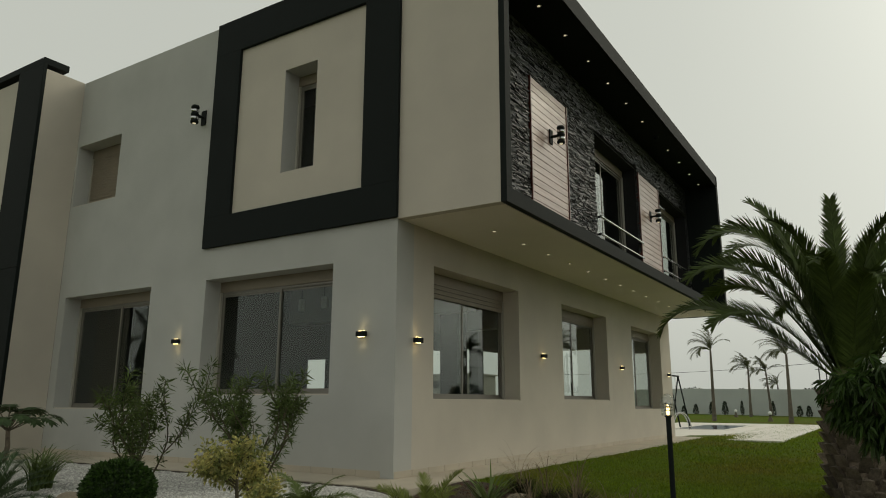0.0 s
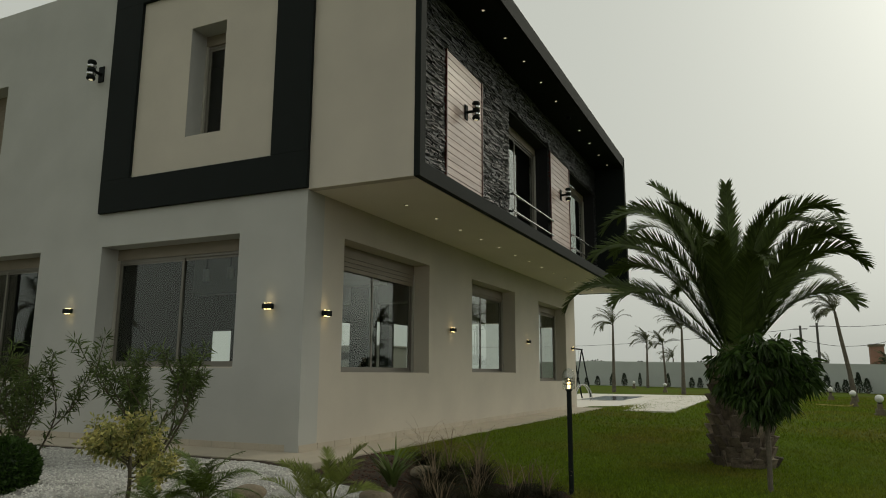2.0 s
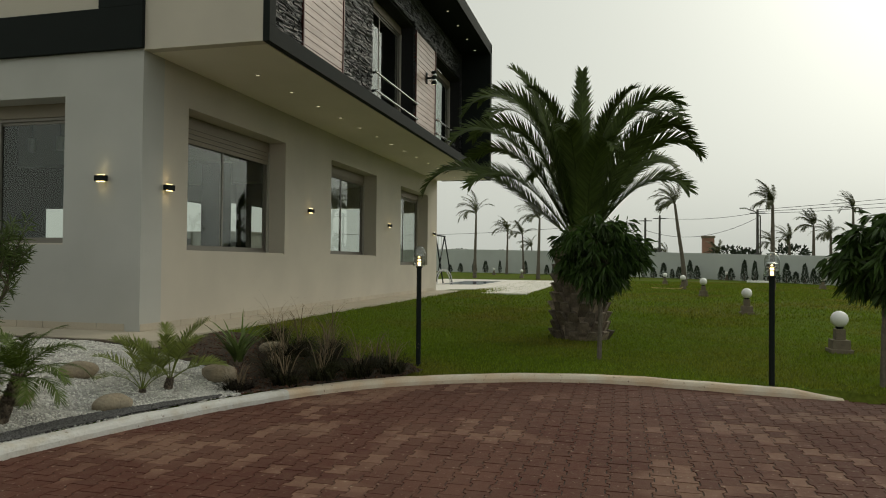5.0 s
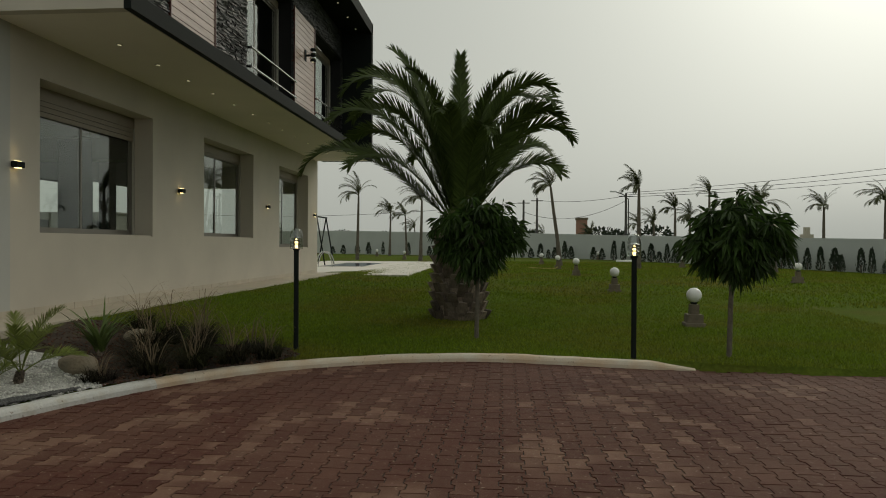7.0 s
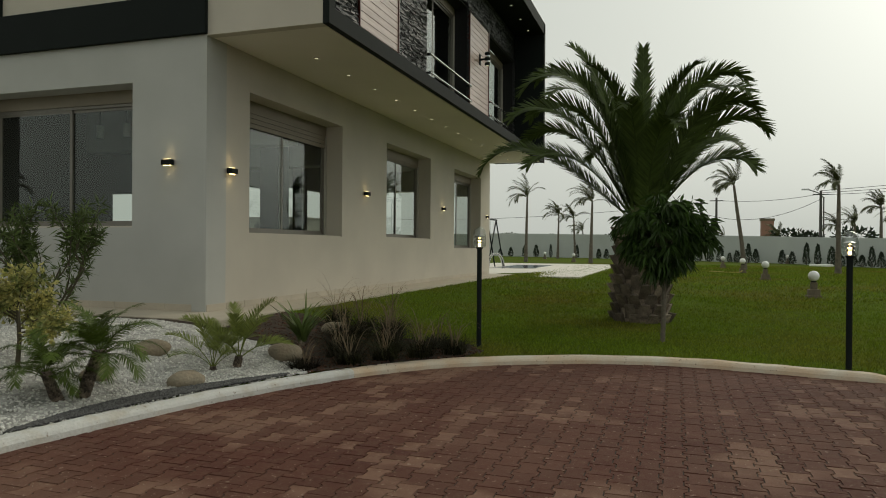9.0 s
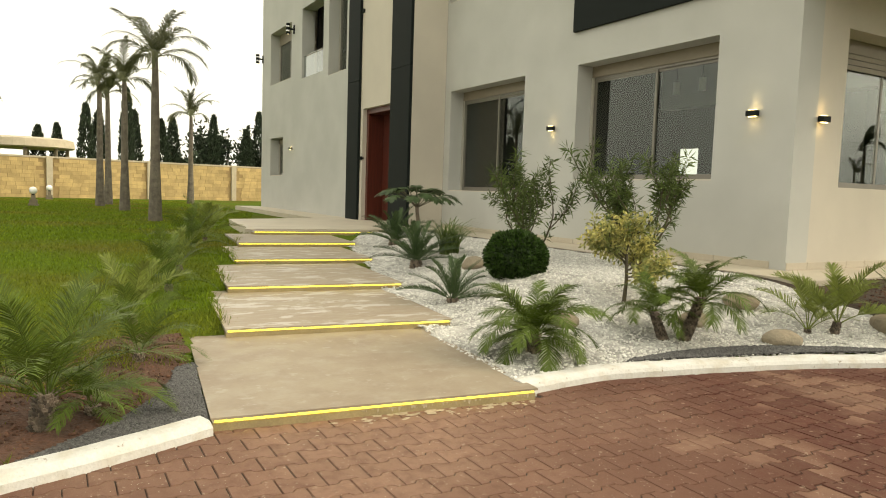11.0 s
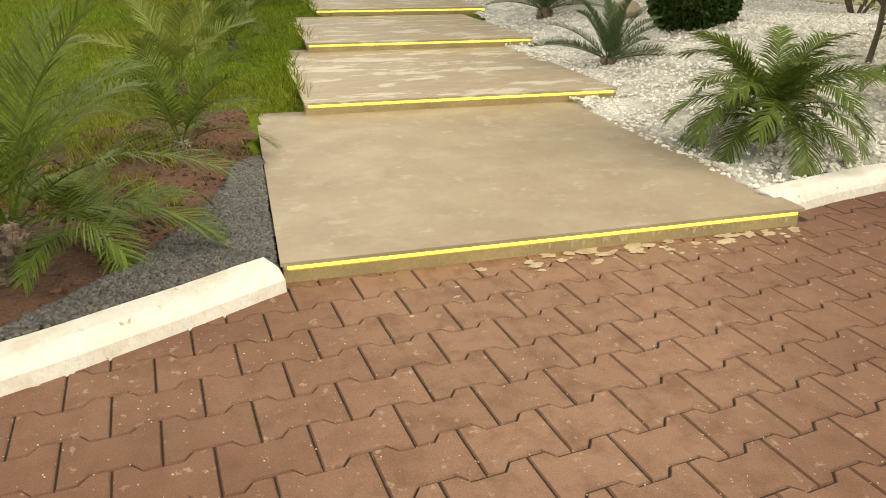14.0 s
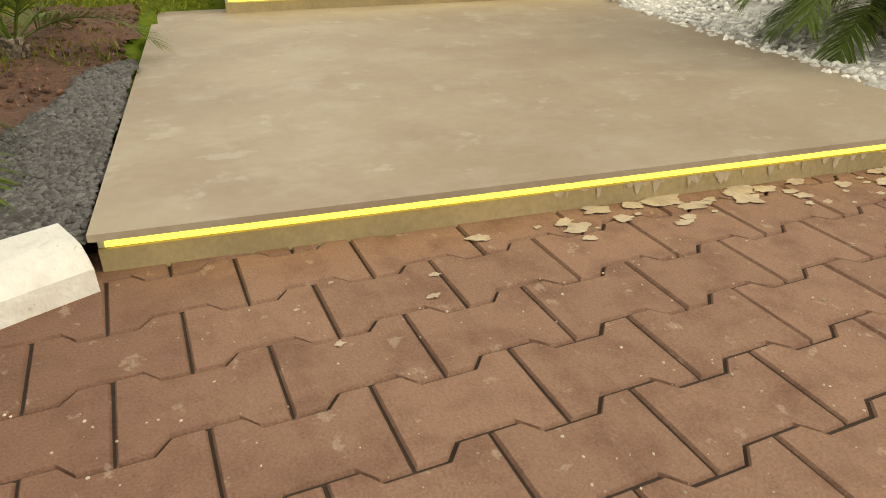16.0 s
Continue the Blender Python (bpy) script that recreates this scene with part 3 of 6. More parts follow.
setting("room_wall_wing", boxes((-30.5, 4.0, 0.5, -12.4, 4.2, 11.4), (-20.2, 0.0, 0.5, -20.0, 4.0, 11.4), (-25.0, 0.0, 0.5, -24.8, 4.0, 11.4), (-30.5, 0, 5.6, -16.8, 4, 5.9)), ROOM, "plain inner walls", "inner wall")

setting("room_column", boxes((-3.35, 6.9, 0.62, -2.75, 7.5, 5.4), (-5.4, 12.2, 0.62, -5.0, 12.6, 5.4)), BLACK, "dark square columns indoors", "column")
setting("ceiling_bulkhead", boxes((-6.15, 8.6, 4.35, -W - 0.05, 9.2, 5.399), (-12.1, 4.0, 4.3, -7.21, 4.5, 5.399), (-6.9, 4.0, 4.3, -W - 0.05, 4.4, 5.399)), CEILING, "white dropped ceiling beams indoors, dimmed to grey", "ceiling")
setting("partition", boxes((-6.3, 5.6, 0.621, -5.0, 5.8, 3.5)), CEILING, "low white partition wall indoors, dimmed to grey", "inner wall")
for x, z in ((-5.45, 4.64), (-4.62, 4.66)):
    pendant = thing("pendant_lamp", "small white cylinder lamp hanging below the ceiling indoors", "pendant lamp", "pendant lamps", (x, 3.0, z))
    part("shade", lathe(bmesh.new(), 0, 0, [(0.09, -0.16), (0.09, 0.16), (0.02, 0.17)], 14), GLOBE, pendant)
    part("cord", lathe(bmesh.new(), 0, 0, [(0.012, 0.17), (0.012, 5.4 - z)], 6), BLACK, pendant)


def window(name, wall, hole, leaves=2, shutter=0.0):
    """A sliding aluminium window at the back of a reveal: frame, leaves, panes, shutter box and slats. wall(u, z, d)."""
    u0, z0, u1, z1 = hole
    ob = tagged(new(name), "taupe aluminium sliding window with tinted reflective glass", "window", "", "structure")
    ob.location = wall((u0 + u1) / 2, z0, 0.5)
    inv = Matrix.Translation(-Vector(ob.location))

    def bar(nm, a, zb, b, zt, d0, d1, material, parent=ob, label=""):
        p, q = Vector(wall(a, zb, d0)), Vector(wall(b, zt, d1))
        lo, hi = [min(s, t) for s, t in zip(p, q)], [max(s, t) for s, t in zip(p, q)]
        bm = box(bmesh.new(), *lo, *hi)
        o = part(nm, bm, material, parent, label)
        o.data.transform(inv)
        return o
    box_z = z1 - 0.26
    top = box_z - shutter
    bar("shutter_box", u0, box_z, u1, z1, 0.47, 0.597, SHUTTER, label="taupe roller shutter box")
    if shutter:
        n = max(2, int(shutter / 0.085))
        for k in range(n):
            a = top + shutter * k / n
            bar("slat", u0 + 0.062, a + 0.006, u1 - 0.062, a + shutter / n - 0.006, 0.475, 0.497, SHUTTER)
    for a, b, c, d in ((u0, z0, u0 + 0.08, box_z), (u1 - 0.08, z0, u1, box_z), (u0 + 0.08, z0, u1 - 0.08, z0 + 0.09), (u0 + 0.08, box_z - 0.06, u1 - 0.08, box_z)):
        bar("window_frame", a, b, c, d, 0.505, 0.595, ALU)
    bar("window_sill", u0 + 0.002, z0, u1 - 0.002, z0 + 0.03, 0.03, 0.5, PLASTER)
    for a in (u0 + 0.003, u1 - 0.058):
        bar("guide_rail", a, z0 + 0.032, a + 0.055, box_z - 0.002, 0.452, 0.503, GUIDE, label="pale aluminium shutter guide")
    w = (u1 - u0 - 0.16) / leaves
    for k in range(leaves):
        a, b, dd = u0 + 0.08 + k * w - (0.03 if k else 0), u0 + 0.08 + (k + 1) * w + (0.03 if k < leaves - 1 else 0), 0.52 + 0.03 * (k % 2)
        bars = bmesh.new()
        for p, q, r, t in ((a, z0 + 0.09, a + 0.06, box_z - 0.06), (b - 0.06, z0 + 0.09, b, box_z - 0.06), (a + 0.06, z0 + 0.09, b - 0.06, z0 + 0.15), (a + 0.06, box_z - 0.12, b - 0.06, box_z - 0.06)):
            c0, c1 = Vector(wall(p, q, dd)), Vector(wall(r, t, dd + 0.028))
            box(bars, *[min(m, n) for m, n in zip(c0, c1)], *[max(m, n) for m, n in zip(c0, c1)])
        sash = part("sash", bars, ALU, ob)
        sash.data.transform(inv)
        g = bar("pane", a + 0.06, z0 + 0.15, b - 0.06, box_z - 0.12, dd + 0.010, dd + 0.016, GLASS, sash)
        g.visible_shadow = False
    return ob


window("window_1", plane_y(0), A1)
window("window_2", plane_y(0), A2)
window("window_3", plane_x(0), B1, shutter=0.32)
window("window_4", plane_x(0), B2, shutter=0.10)
window("window_5", plane_x(0), B3, shutter=0.05)
window("window_6", plane_y(0), U1, leaves=1)
window("window_7", plane_y(0), U3, leaves=1, shutter=1.45)
window("window_8", plane_x(BACK - 0.05), LOG[0], leaves=2)
window("window_9", plane_x(BACK - 0.05), LOG[1], leaves=2)
for n, h in enumerate(WIN):
    if n != 1:
        window(f"window_{10 + n}", plane_y(PY + 0.15), h, leaves=2 if n == 0 else 1, shutter=0.3 if n == 0 else 0)


# ---- stepped path, walkways ----
def skew_box(bm, corner, u0, u1, v0, v1, z0, z1):
    """A box in the path's own directions."""
    c = Vector(corner)
    pts = [c + U * a + V * b for a, b in ((u0, v0), (u1, v0), (u1, v1), (u0, v1))]
    lo, hi = [bm.verts.new((*p, z0)) for p in pts], [bm.verts.new((*p, z1)) for p in pts]
    bm.faces.new(hi), bm.faces.new(lo[::-1])
    for k in range(4):
        bm.faces.new((lo[k], lo[(k + 1) % 4], hi[(k + 1) % 4], hi[k]))
    return bm


for n, c in enumerate(STEPS):
    top, wide, deep = 0.105 + 0.1 * n, 2.70 if n < 5 else 3.2, 2.86 if n < 5 else 4.6
    st = thing("path_slab", "beige smoothed concrete path slab with pale scuffs" if n else "beige concrete path slab at the driveway, whitish drips on its front", "path slab", "stepped path slabs")
    tread = part("tread", skew_box(bmesh.new(), c, 0, wide, 0, deep, top - 0.018, top), SLAB_SCUFFED if 0 < n < 4 else SLAB, st)
    part("riser", skew_box(bmesh.new(), c, 0.012, wide - 0.012, 0.02, deep - 0.01, top - 0.5, top - 0.048), SLAB_EDGE, st, "yellowish concrete riser")
    part("led_channel", skew_box(bmesh.new(), c, 0.012, wide - 0.012, 0.03, deep - 0.01, top - 0.048, top - 0.018), LED_OFF, st)
    part("led_strip", skew_box(bmesh.new(), c, 0.03, wide - 0.03, 0.012, 0.03, top - 0.039, top - 0.026), LED_ON, st, "lit yellow LED strip")
# pale cement drips on the first slab's front and on the pavers below it
rng = random.Random(5)
bm = bmesh.new()
for k in range(60):
    u = 1.12 + 1.48 * rng.random()
    w, drop = rng.uniform(0.004, 0.03), rng.uniform(0.006, 0.048) * rng.random() ** 0.4
    pts = [Vector(STEPS[0]) + U * (u + a) + V * (0.0185 - 0.00002 * k) for a in (0, w, w * 0.75, w * 0.5, w * 0.2)]
    bm.faces.new([bm.verts.new((*p, z)) for p, z in zip(pts, (0.056, 0.056, 0.056 - drop * 0.8, 0.056 - drop, 0.056 - drop * 0.7))])
for k in range(70):
    u, v = 1.1 + 1.55 * rng.random(), -0.004 - 0.17 * rng.random() ** 2.0
    if rng.random() < 0.18:
        u, v = 0.1 + 2.5 * rng.random(), -0.03 - 0.4 * rng.random()
    r = rng.uniform(0.01, 0.055) * max(0.22, 1.0 + v * 4.5)
    p = Vector(STEPS[0]) + U * u + V * v
    ring = []
    for i in range(26):
        a = 2 * math.pi * i / 26
        q = 0.8 + 0.55 * noise.noise((1.3 * math.cos(a) + 3.7 * k, 1.3 * math.sin(a), 0.5)) + 0.22 * noise.noise((4 * math.cos(a), 4 * math.sin(a), 2.1 * k))
        ring.append(bm.verts.new((p.x + r * q * math.cos(a), p.y + r * 1.5 * q * math.sin(a), 0.0026 + 0.00003 * k)))
    bm.faces.new(ring)
tagged(part("cement_drips", bm, mat("dried_cement_splash", (0.43, 0.36, 0.27), 0.9, 0.12, 9, 60, 0.4, mottle=((0.27, 0.19, 0.14), 22.0, 0.5, 0.8))), "pale dried cement drips on the path slab's front", "cement stain", "", "stuff")

bm = bmesh.new()
lo = [(-10.9, -6.75), (-10.45, -1.2), (-12.3, -0.98), (-31.5, -0.98), (-31.5, -2.3), (-17.6, -2.55), (-16.2, -6.0)]
f0, f1 = [bm.verts.new((*p, 0.2)) for p in lo], [bm.verts.new((*p, FLOOR + 0.005)) for p in lo]
bm.faces.new(f1)
for k in range(len(lo)):
    bm.faces.new((f0[k], f0[(k + 1) % len(lo)], f1[(k + 1) % len(lo)], f1[k]))
setting("landing", bm, STONE_BEIGE, "beige paved landing before the entrance", "pavement")
setting("walkway", boxes((-12.3, -1.15, 0.2, 1.15, -0.002, 0.585), (0.002, -0.002, 0.2, 1.15, 20.8, 0.585)), STONE_BEIGE, "beige tiled walkway along the house wall", "pavement")
skirting = tagged(new("baseboard"), "beige stone tiles along the foot of the house wall", "skirting", "", "structure")
tile = boxes((0, -0.012, 0, 0.588, 0, 0.13), bevel=0.002)
tm = part("tile", tile, STONE_BEIGE, skirting).data
bpy.data.objects.remove(bpy.data.objects["tile"])
for k in range(20):
    o = new("tile", tm)
    o.parent, o.location = skirting, (-12.3 + 0.6 * k, -0.002, 0.587)
for k in range(34):
    o = new("tile", tm)
    o.parent, o.matrix_local = skirting, pose(0.002, 0.02 + 0.6 * k, 0.587, 0, 0, 90)

# ---- pool terrace ----
setting("pool_deck", boxes((-6.0, 20.9, 0.2, 4.2, 46.0, 0.5)), DECK, "white stone pool terrace behind the house", "terrace")
pool = thing("swimming_pool", "blue swimming pool set in a white terrace", "pool")
part("coping", boxes((-3.2, 31.5, 0.502, 0.2, 31.8, 0.53), (-3.2, 40.0, 0.502, 0.2, 40.3, 0.53), (-3.2, 31.8, 0.502, -2.9, 40.0, 0.53), (-0.1, 31.8, 0.502, 0.2, 40.0, 0.53)), DECK, pool)
part("water", boxes((-2.9, 31.8, 0.502, -0.1, 40.0, 0.512)), POOLWATER, pool)
lad = thing("pool_ladder", "polished steel pool ladder rails", "pool ladder")
for dy in (0, 0.55):
    pts = [(-2.3 + 0.5 * (1 - math.cos(a)) - 0.5, 30.9 + dy, 0.5 + 0.95 * math.sin(a)) for a in [math.pi * k / 12 for k in range(13)]]
    part("rail", tube(bmesh.new(), pts, 0.03, 8), STEEL, lad)
sw = thing("swing_frame", "dark steel A-frame garden swing", "swing")
for y in (34.0, 36.4):
    for dx in (-0.55, 0.55):
        part("leg", tube(bmesh.new(), [(-3.6 + dx, y, 0.5), (-3.6, y, 3.7)], 0.045, 8), BLACK, sw)
part("crossbar", tube(bmesh.new(), [(-3.6, 33.8, 3.7), (-3.6, 36.6, 3.7)], 0.05, 8), BLACK, sw)
for y in (34.8, 35.6):
    part("rope", tube(bmesh.new(), [(-3.6, y, 3.7), (-3.6, y, 1.3)], 0.012, 6), STEEL, sw)
part("seat", boxes((-3.8, 34.75, 1.26, -3.4, 35.65, 1.30)), DOORWOOD, sw)

# ---- loggia: slate facing bed, wood panels, rails, lamps ----
def clad_panel(y0, y1, z0, z1):
    ob = thing("wood_panel", "reddish wooden slat cladding panel with dark edge trim", "cladding panel", "wood cladding panels")
    n = int((z1 - z0) / 0.19)
    h = (z1 - z0) / n
    me = part("slat", boxes((BACK - 0.05, y0 + 0.05, 0.005, BACK + 0.045, y1 - 0.05, h - 0.012), bevel=0.004), CLAD, ob).data
    bpy.data.objects.remove(ob.children[0])
    for k in range(n):
        o = new("slat", me)
        o.parent, o.location = ob, (0, 0, z0 + k * h)
    for a, b in ((y0, y0 + 0.05), (y1 - 0.05, y1)):
        part("edge_trim", boxes((BACK - 0.05, a, z0, BACK + 0.07, b, z1)), DOORWOOD, ob)


PANELS = [(4.0, 6.45, 6.04, 10.3), (13.2, 15.9, 6.04, 10.3)]
for p in PANELS:
    clad_panel(*p)


def up_down_lamp(name, place, out, group, size=1.0):
    """A small dark wall lamp that throws warm light up and down. out: the way from the wall."""
    ob = thing(name, "small black wall lamp glowing warm up and down", "wall lamp", group, place)
    ox, oy = out
    sx, sy = (0.085, 0.15) if ox else (0.15, 0.085)
    w = [s * size for s in (sx, sy)]
    cx, cy = ox * (w[0] + 0.02), oy * (w[1] + 0.02)
    h = 0.075 * size
    part("body", boxes((cx - w[0], cy - w[1], -h, cx + w[0], cy + w[1], h), bevel=0.008), BLACK, ob)
    part("bracket", boxes((min(0, cx) if ox else -0.03, min(0, cy) if oy else -0.03, -0.03, max(0, cx) if ox else 0.03, max(0, cy) if oy else 0.03, 0.03)), BLACK, ob)
    for s in (-1, 1):
        for k in (-1, 0, 1):
            px, py = (cx, k * 0.085 * size) if ox else (k * 0.085 * size, cy)
            z0, z1 = sorted((s * h, s * (h + 0.012)))
            part("lens", lathe(bmesh.new(), px, py, [(0.03 * size, z0), (0.03 * size, z1)], 10), WARM, ob, "glowing lens")
        lamp = new("glow", bpy.data.lights.new("glow", "SPOT"))
        lamp.data.energy, lamp.data.color, lamp.data.spot_size, lamp.data.spot_blend, lamp.data.shadow_soft_size = LAMP_W, (1.0, 0.78, 0.42), radians(105), 0.9, 0.03
        lamp.parent = ob
        lamp.matrix_local = look((cx, cy, s * (h + 0.03)), (cx * 0.9, cy * 0.9, s * 2))
    return ob


LAMP_W = 0.85
for x, z in ((-0.81, 3.38), (-6.70, 3.47)):
    up_down_lamp("wall_lamp", (x, 0, z), (0, -1), "ground floor wall lamps", 0.7)
for y, z in ((0.69, 3.27), (6.95, 3.29), (13.76, 3.24), (20.1, 3.2)):
    up_down_lamp("wall_lamp", (0, y, z), (1, 0), "ground floor wall lamps", 0.7)
up_down_lamp("wall_lamp", (-25.5, PY + 0.15, 3.6), (0, -1), "ground floor wall lamps", 0.7)


def barrel_lamp(place, out):
    """A banded barrel lamp held off the wall on a stub arm."""
    ob = thing("barrel_lamp", "black and steel banded barrel wall lamp", "wall lamp", "upper wall lamps", place)
    ox, oy = out
    cx, cy = 0.30 * ox, 0.30 * oy
    part("arm", tube(bmesh.new(), [(0, 0, 0), (cx, cy, 0)], 0.04, 8), BLACK, ob)
    part("back_plate", boxes((-0.09 if oy else 0, -0.09 if ox else min(0, 0.03 * oy), -0.2, 0.09 if oy else 0.03, 0.09 if ox else max(0, 0.03 * oy), 0.2)), BLACK, ob)
    for k in range(5):
        z = -0.24 + 0.1 * k
        part("band", lathe(bmesh.new(), cx, cy, [(0.09, z), (0.105, z + 0.02), (0.105, z + 0.06), (0.09, z + 0.08)], 16), STEEL if k % 2 else BLACK, ob)
    part("core", lathe(bmesh.new(), cx, cy, [(0.085, -0.24), (0.085, 0.25)], 14), BLACK, ob)
    for z in (-0.25, 0.255):
        part("lens", lathe(bmesh.new(), cx, cy, [(0.05, z), (0.05, z + 0.006)], 10), SPOT, ob)


barrel_lamp((-6.40, 0, 9.35), (0, -1))
barrel_lamp((BACK + 0.05, 5.25, 9.0), (1, 0))
barrel_lamp((BACK + 0.05, 14.55, 8.9), (1, 0))
barrel_lamp((-25.4, PY + 0.15, 9.2), (0, -1))
barrel_lamp((-30.9, PY + 0.15, 8.6), (0, -1))


def downlight(x, y, z, lit=True):
    ob = thing("downlight", "round recessed downlight with a steel ring, lit", "downlight", "recessed downlights", (x, y, z))
    part("ring", lathe(bmesh.new(), 0, 0, [(0.04, -0.010), (0.065, -0.007), (0.065, 0.0)], 16), STEEL, ob)
    part("lens", lathe(bmesh.new(), 0, 0, [(0.036, -0.013), (0.036, -0.004)], 12), SPOT, ob)


for y in (2.0, 3.5, 4.95, 6.35, 7.76, 9.2, 10.6, 11.96, 13.45, 15.0, 16.5, 18.0, 19.4):
    downlight(1.18, y, SOFFIT)
for y in (1.45, 3.07, 4.72, 6.42, 8.08, 9.82, 11.6, 14.9, 16.6, 18.35, 20.0):
    downlight(1.93, y, 11.55)
sensor = thing("presence_sensor", "small black sensor under the dark canopy", "sensor", "", (1.93, 13.3, 11.55))
part("dome", lathe(bmesh.new(), 0, 0, [(0.07, 0.0), (0.09, -0.03), (0.07, -0.09), (0.0, -0.12)], 14), BLACK, sensor)
part("base", lathe(bmesh.new(), 0, 0, [(0.11, 0.0), (0.11, -0.025)], 14), SLATE_BED, sensor)

for y0, _, y1, _ in LOG:
    rail = thing("balcony_rail", "two polished steel bars before the loggia window", "balcony rail", "loggia rails")
    for z in (7.05, 7.6):
        part("bar", tube(bmesh.new(), [(BACK + 0.12, y0 + 0.02, z), (BACK + 0.12, y1 + 0.05, z)], 0.035, 10), STEEL, rail)
        for y in (y0 + 0.1, y1 - 0.02):
            part("bracket", boxes((BACK - 0.05, y - 0.03, z - 0.03, BACK + 0.12, y + 0.03, z + 0.03)), BLACK, rail)
br = thing("glass_balustrade", "clear glass balustrade with a steel handrail in the wing niche", "balustrade")
part("pane", boxes((-24.15, PY + 0.25, 6.78, -21.35, PY + 0.27, 7.7)), CLEAR, br)
part("handrail", tube(bmesh.new(), [(-24.2, PY + 0.26, 7.75), (-21.3, PY + 0.26, 7.75)], 0.03, 8), STEEL, br)

# ---- entrance door ----
door = tagged(new("door_1"), "tall dark red wooden entrance door, half open, in a deep frame", "door", "", "structure")
part("jamb", boxes((-16.3, PY + 0.1, FLOOR, -16.12, PY + 0.75, 4.68)), DOORWOOD, door)
part("jamb", boxes((-13.93, PY + 0.1, FLOOR, -13.75, PY + 0.75, 4.68)), DOORWOOD, door)
part("head", boxes((-16.12, PY + 0.1, 4.5, -13.93, PY + 0.75, 4.68)), DOORWOOD, door)
leaf = part("door_leaf", boxes((-15.1, PY + 0.66, FLOOR + 0.01, -13.93, PY + 0.74, 4.5), bevel=0.01), DOORWOOD, door)
leaf2 = part("door_leaf", boxes((-16.12, PY + 0.70, FLOOR + 0.01, -15.11, PY + 0.78, 4.5), bevel=0.01), DOORWOOD, door)
part("handle", tube(bmesh.new(), [(-15.0, PY + 0.6, 1.5), (-15.0, PY + 0.6, 2.3)], 0.022, 8), STEEL, leaf)
for z in (2.9, 8.2):
    tagged(part("fin_spotlight", boxes((-16.48, PY - 0.12, z - 0.06, -16.3, PY + 0.02, z + 0.06), bevel=0.01), BLACK), "tiny black spotlight on the entrance pillar", "spotlight", "entrance spotlights")


# ---- garden lamps ----
def globe_lamp(x, y, r=0.165, pale=False):
    m = CASTPALE if pale else CAST
    ob = thing("globe_lamp", "white globe lamp on a stepped " + ("pale" if pale else "grey") + " stone pedestal", "garden lamp", "globe lamps", (x, y, ground_z(x, y) - 0.03))
    s = r / 0.15
    for a, z0, z1 in ((0.19, 0, 0.10), (0.15, 0.10, 0.27), (0.085, 0.27, 0.47)):
        part("pedestal_block", boxes((-a * s, -a * s, z0 * s, a * s, a * s, z1 * s), bevel=0.008), m, ob)
    part("collar", lathe(bmesh.new(), 0, 0, [(0.06 * s, 0.47 * s), (0.075 * s, 0.5 * s), (0.06 * s, 0.52 * s)], 12), BLACK, ob, "black collar")
    bm = bmesh.new()
    bmesh.ops.create_uvsphere(bm, u_segments=24, v_segments=14, radius=r)
    bmesh.ops.translate(bm, verts=bm.verts, vec=(0, 0, 0.5 * s + r))
    part("globe", bm, GLOBE, ob, "white opal globe", True)


for p in ((12.75, 4.9), (12.4, 13.6), (12.1, 23.3), (11.9, 32.0), (11.5, 42.5), (20.8, 38.0), (20.6, 18.8), (20.0, 9.9), (18.1, 60.0), (-0.9, 56.0), (-6.5, 72.0), (2.5, 66.0)):
    globe_lamp(*p)
globe_lamp(-4.46, -13.45, 0.175, True)
for p in ((-17.5, -12.85), (-32.0, -11.9), (-44.0, -11.2)):
    globe_lamp(*p, 0.18)


def post_lamp(x, y, h=2.03):
    z = ground_z(x, y) - 0.04
    ob = thing("post_lamp", "slim black lamp post with a clear domed lantern, bulb lit", "lamp post", "driveway lamp posts", (x, y, z))
    part("post", lathe(bmesh.new(), 0, 0, [(0.07, 0), (0.07, 0.03), (0.042, 0.05), (0.042, h - 0.30), (0.06, h - 0.29), (0.06, h - 0.27)], 16), BLACK, ob)
    g = part("lantern", lathe(bmesh.new(), 0, 0, [(0.105, h - 0.27), (0.112, h - 0.05), (0.095, h + 0.02), (0.06, h + 0.07), (0.0, h + 0.085)], 20), CLEAR, ob, "clear domed lantern", True)
    g.visible_shadow = False
    for k in range(3):
        z0 = h - 0.2 + 0.055 * k
        part("louvre", lathe(bmesh.new(), 0, 0, [(0.03, z0 + 0.02), (0.08, z0), (0.082, z0 + 0.006), (0.03, z0 + 0.03)], 16), STEEL, g)
    part("bulb", lathe(bmesh.new(), 0, 0, [(0.02, h - 0.26), (0.03, h - 0.19), (0.026, h - 0.12), (0.0, h - 0.09)], 12), WARM, g, "lit bulb")


post_lamp(5.05, 0.75)
post_lamp(10.63, 0.44, 1.95)
post_lamp(14.1, -0.42, 1.85)

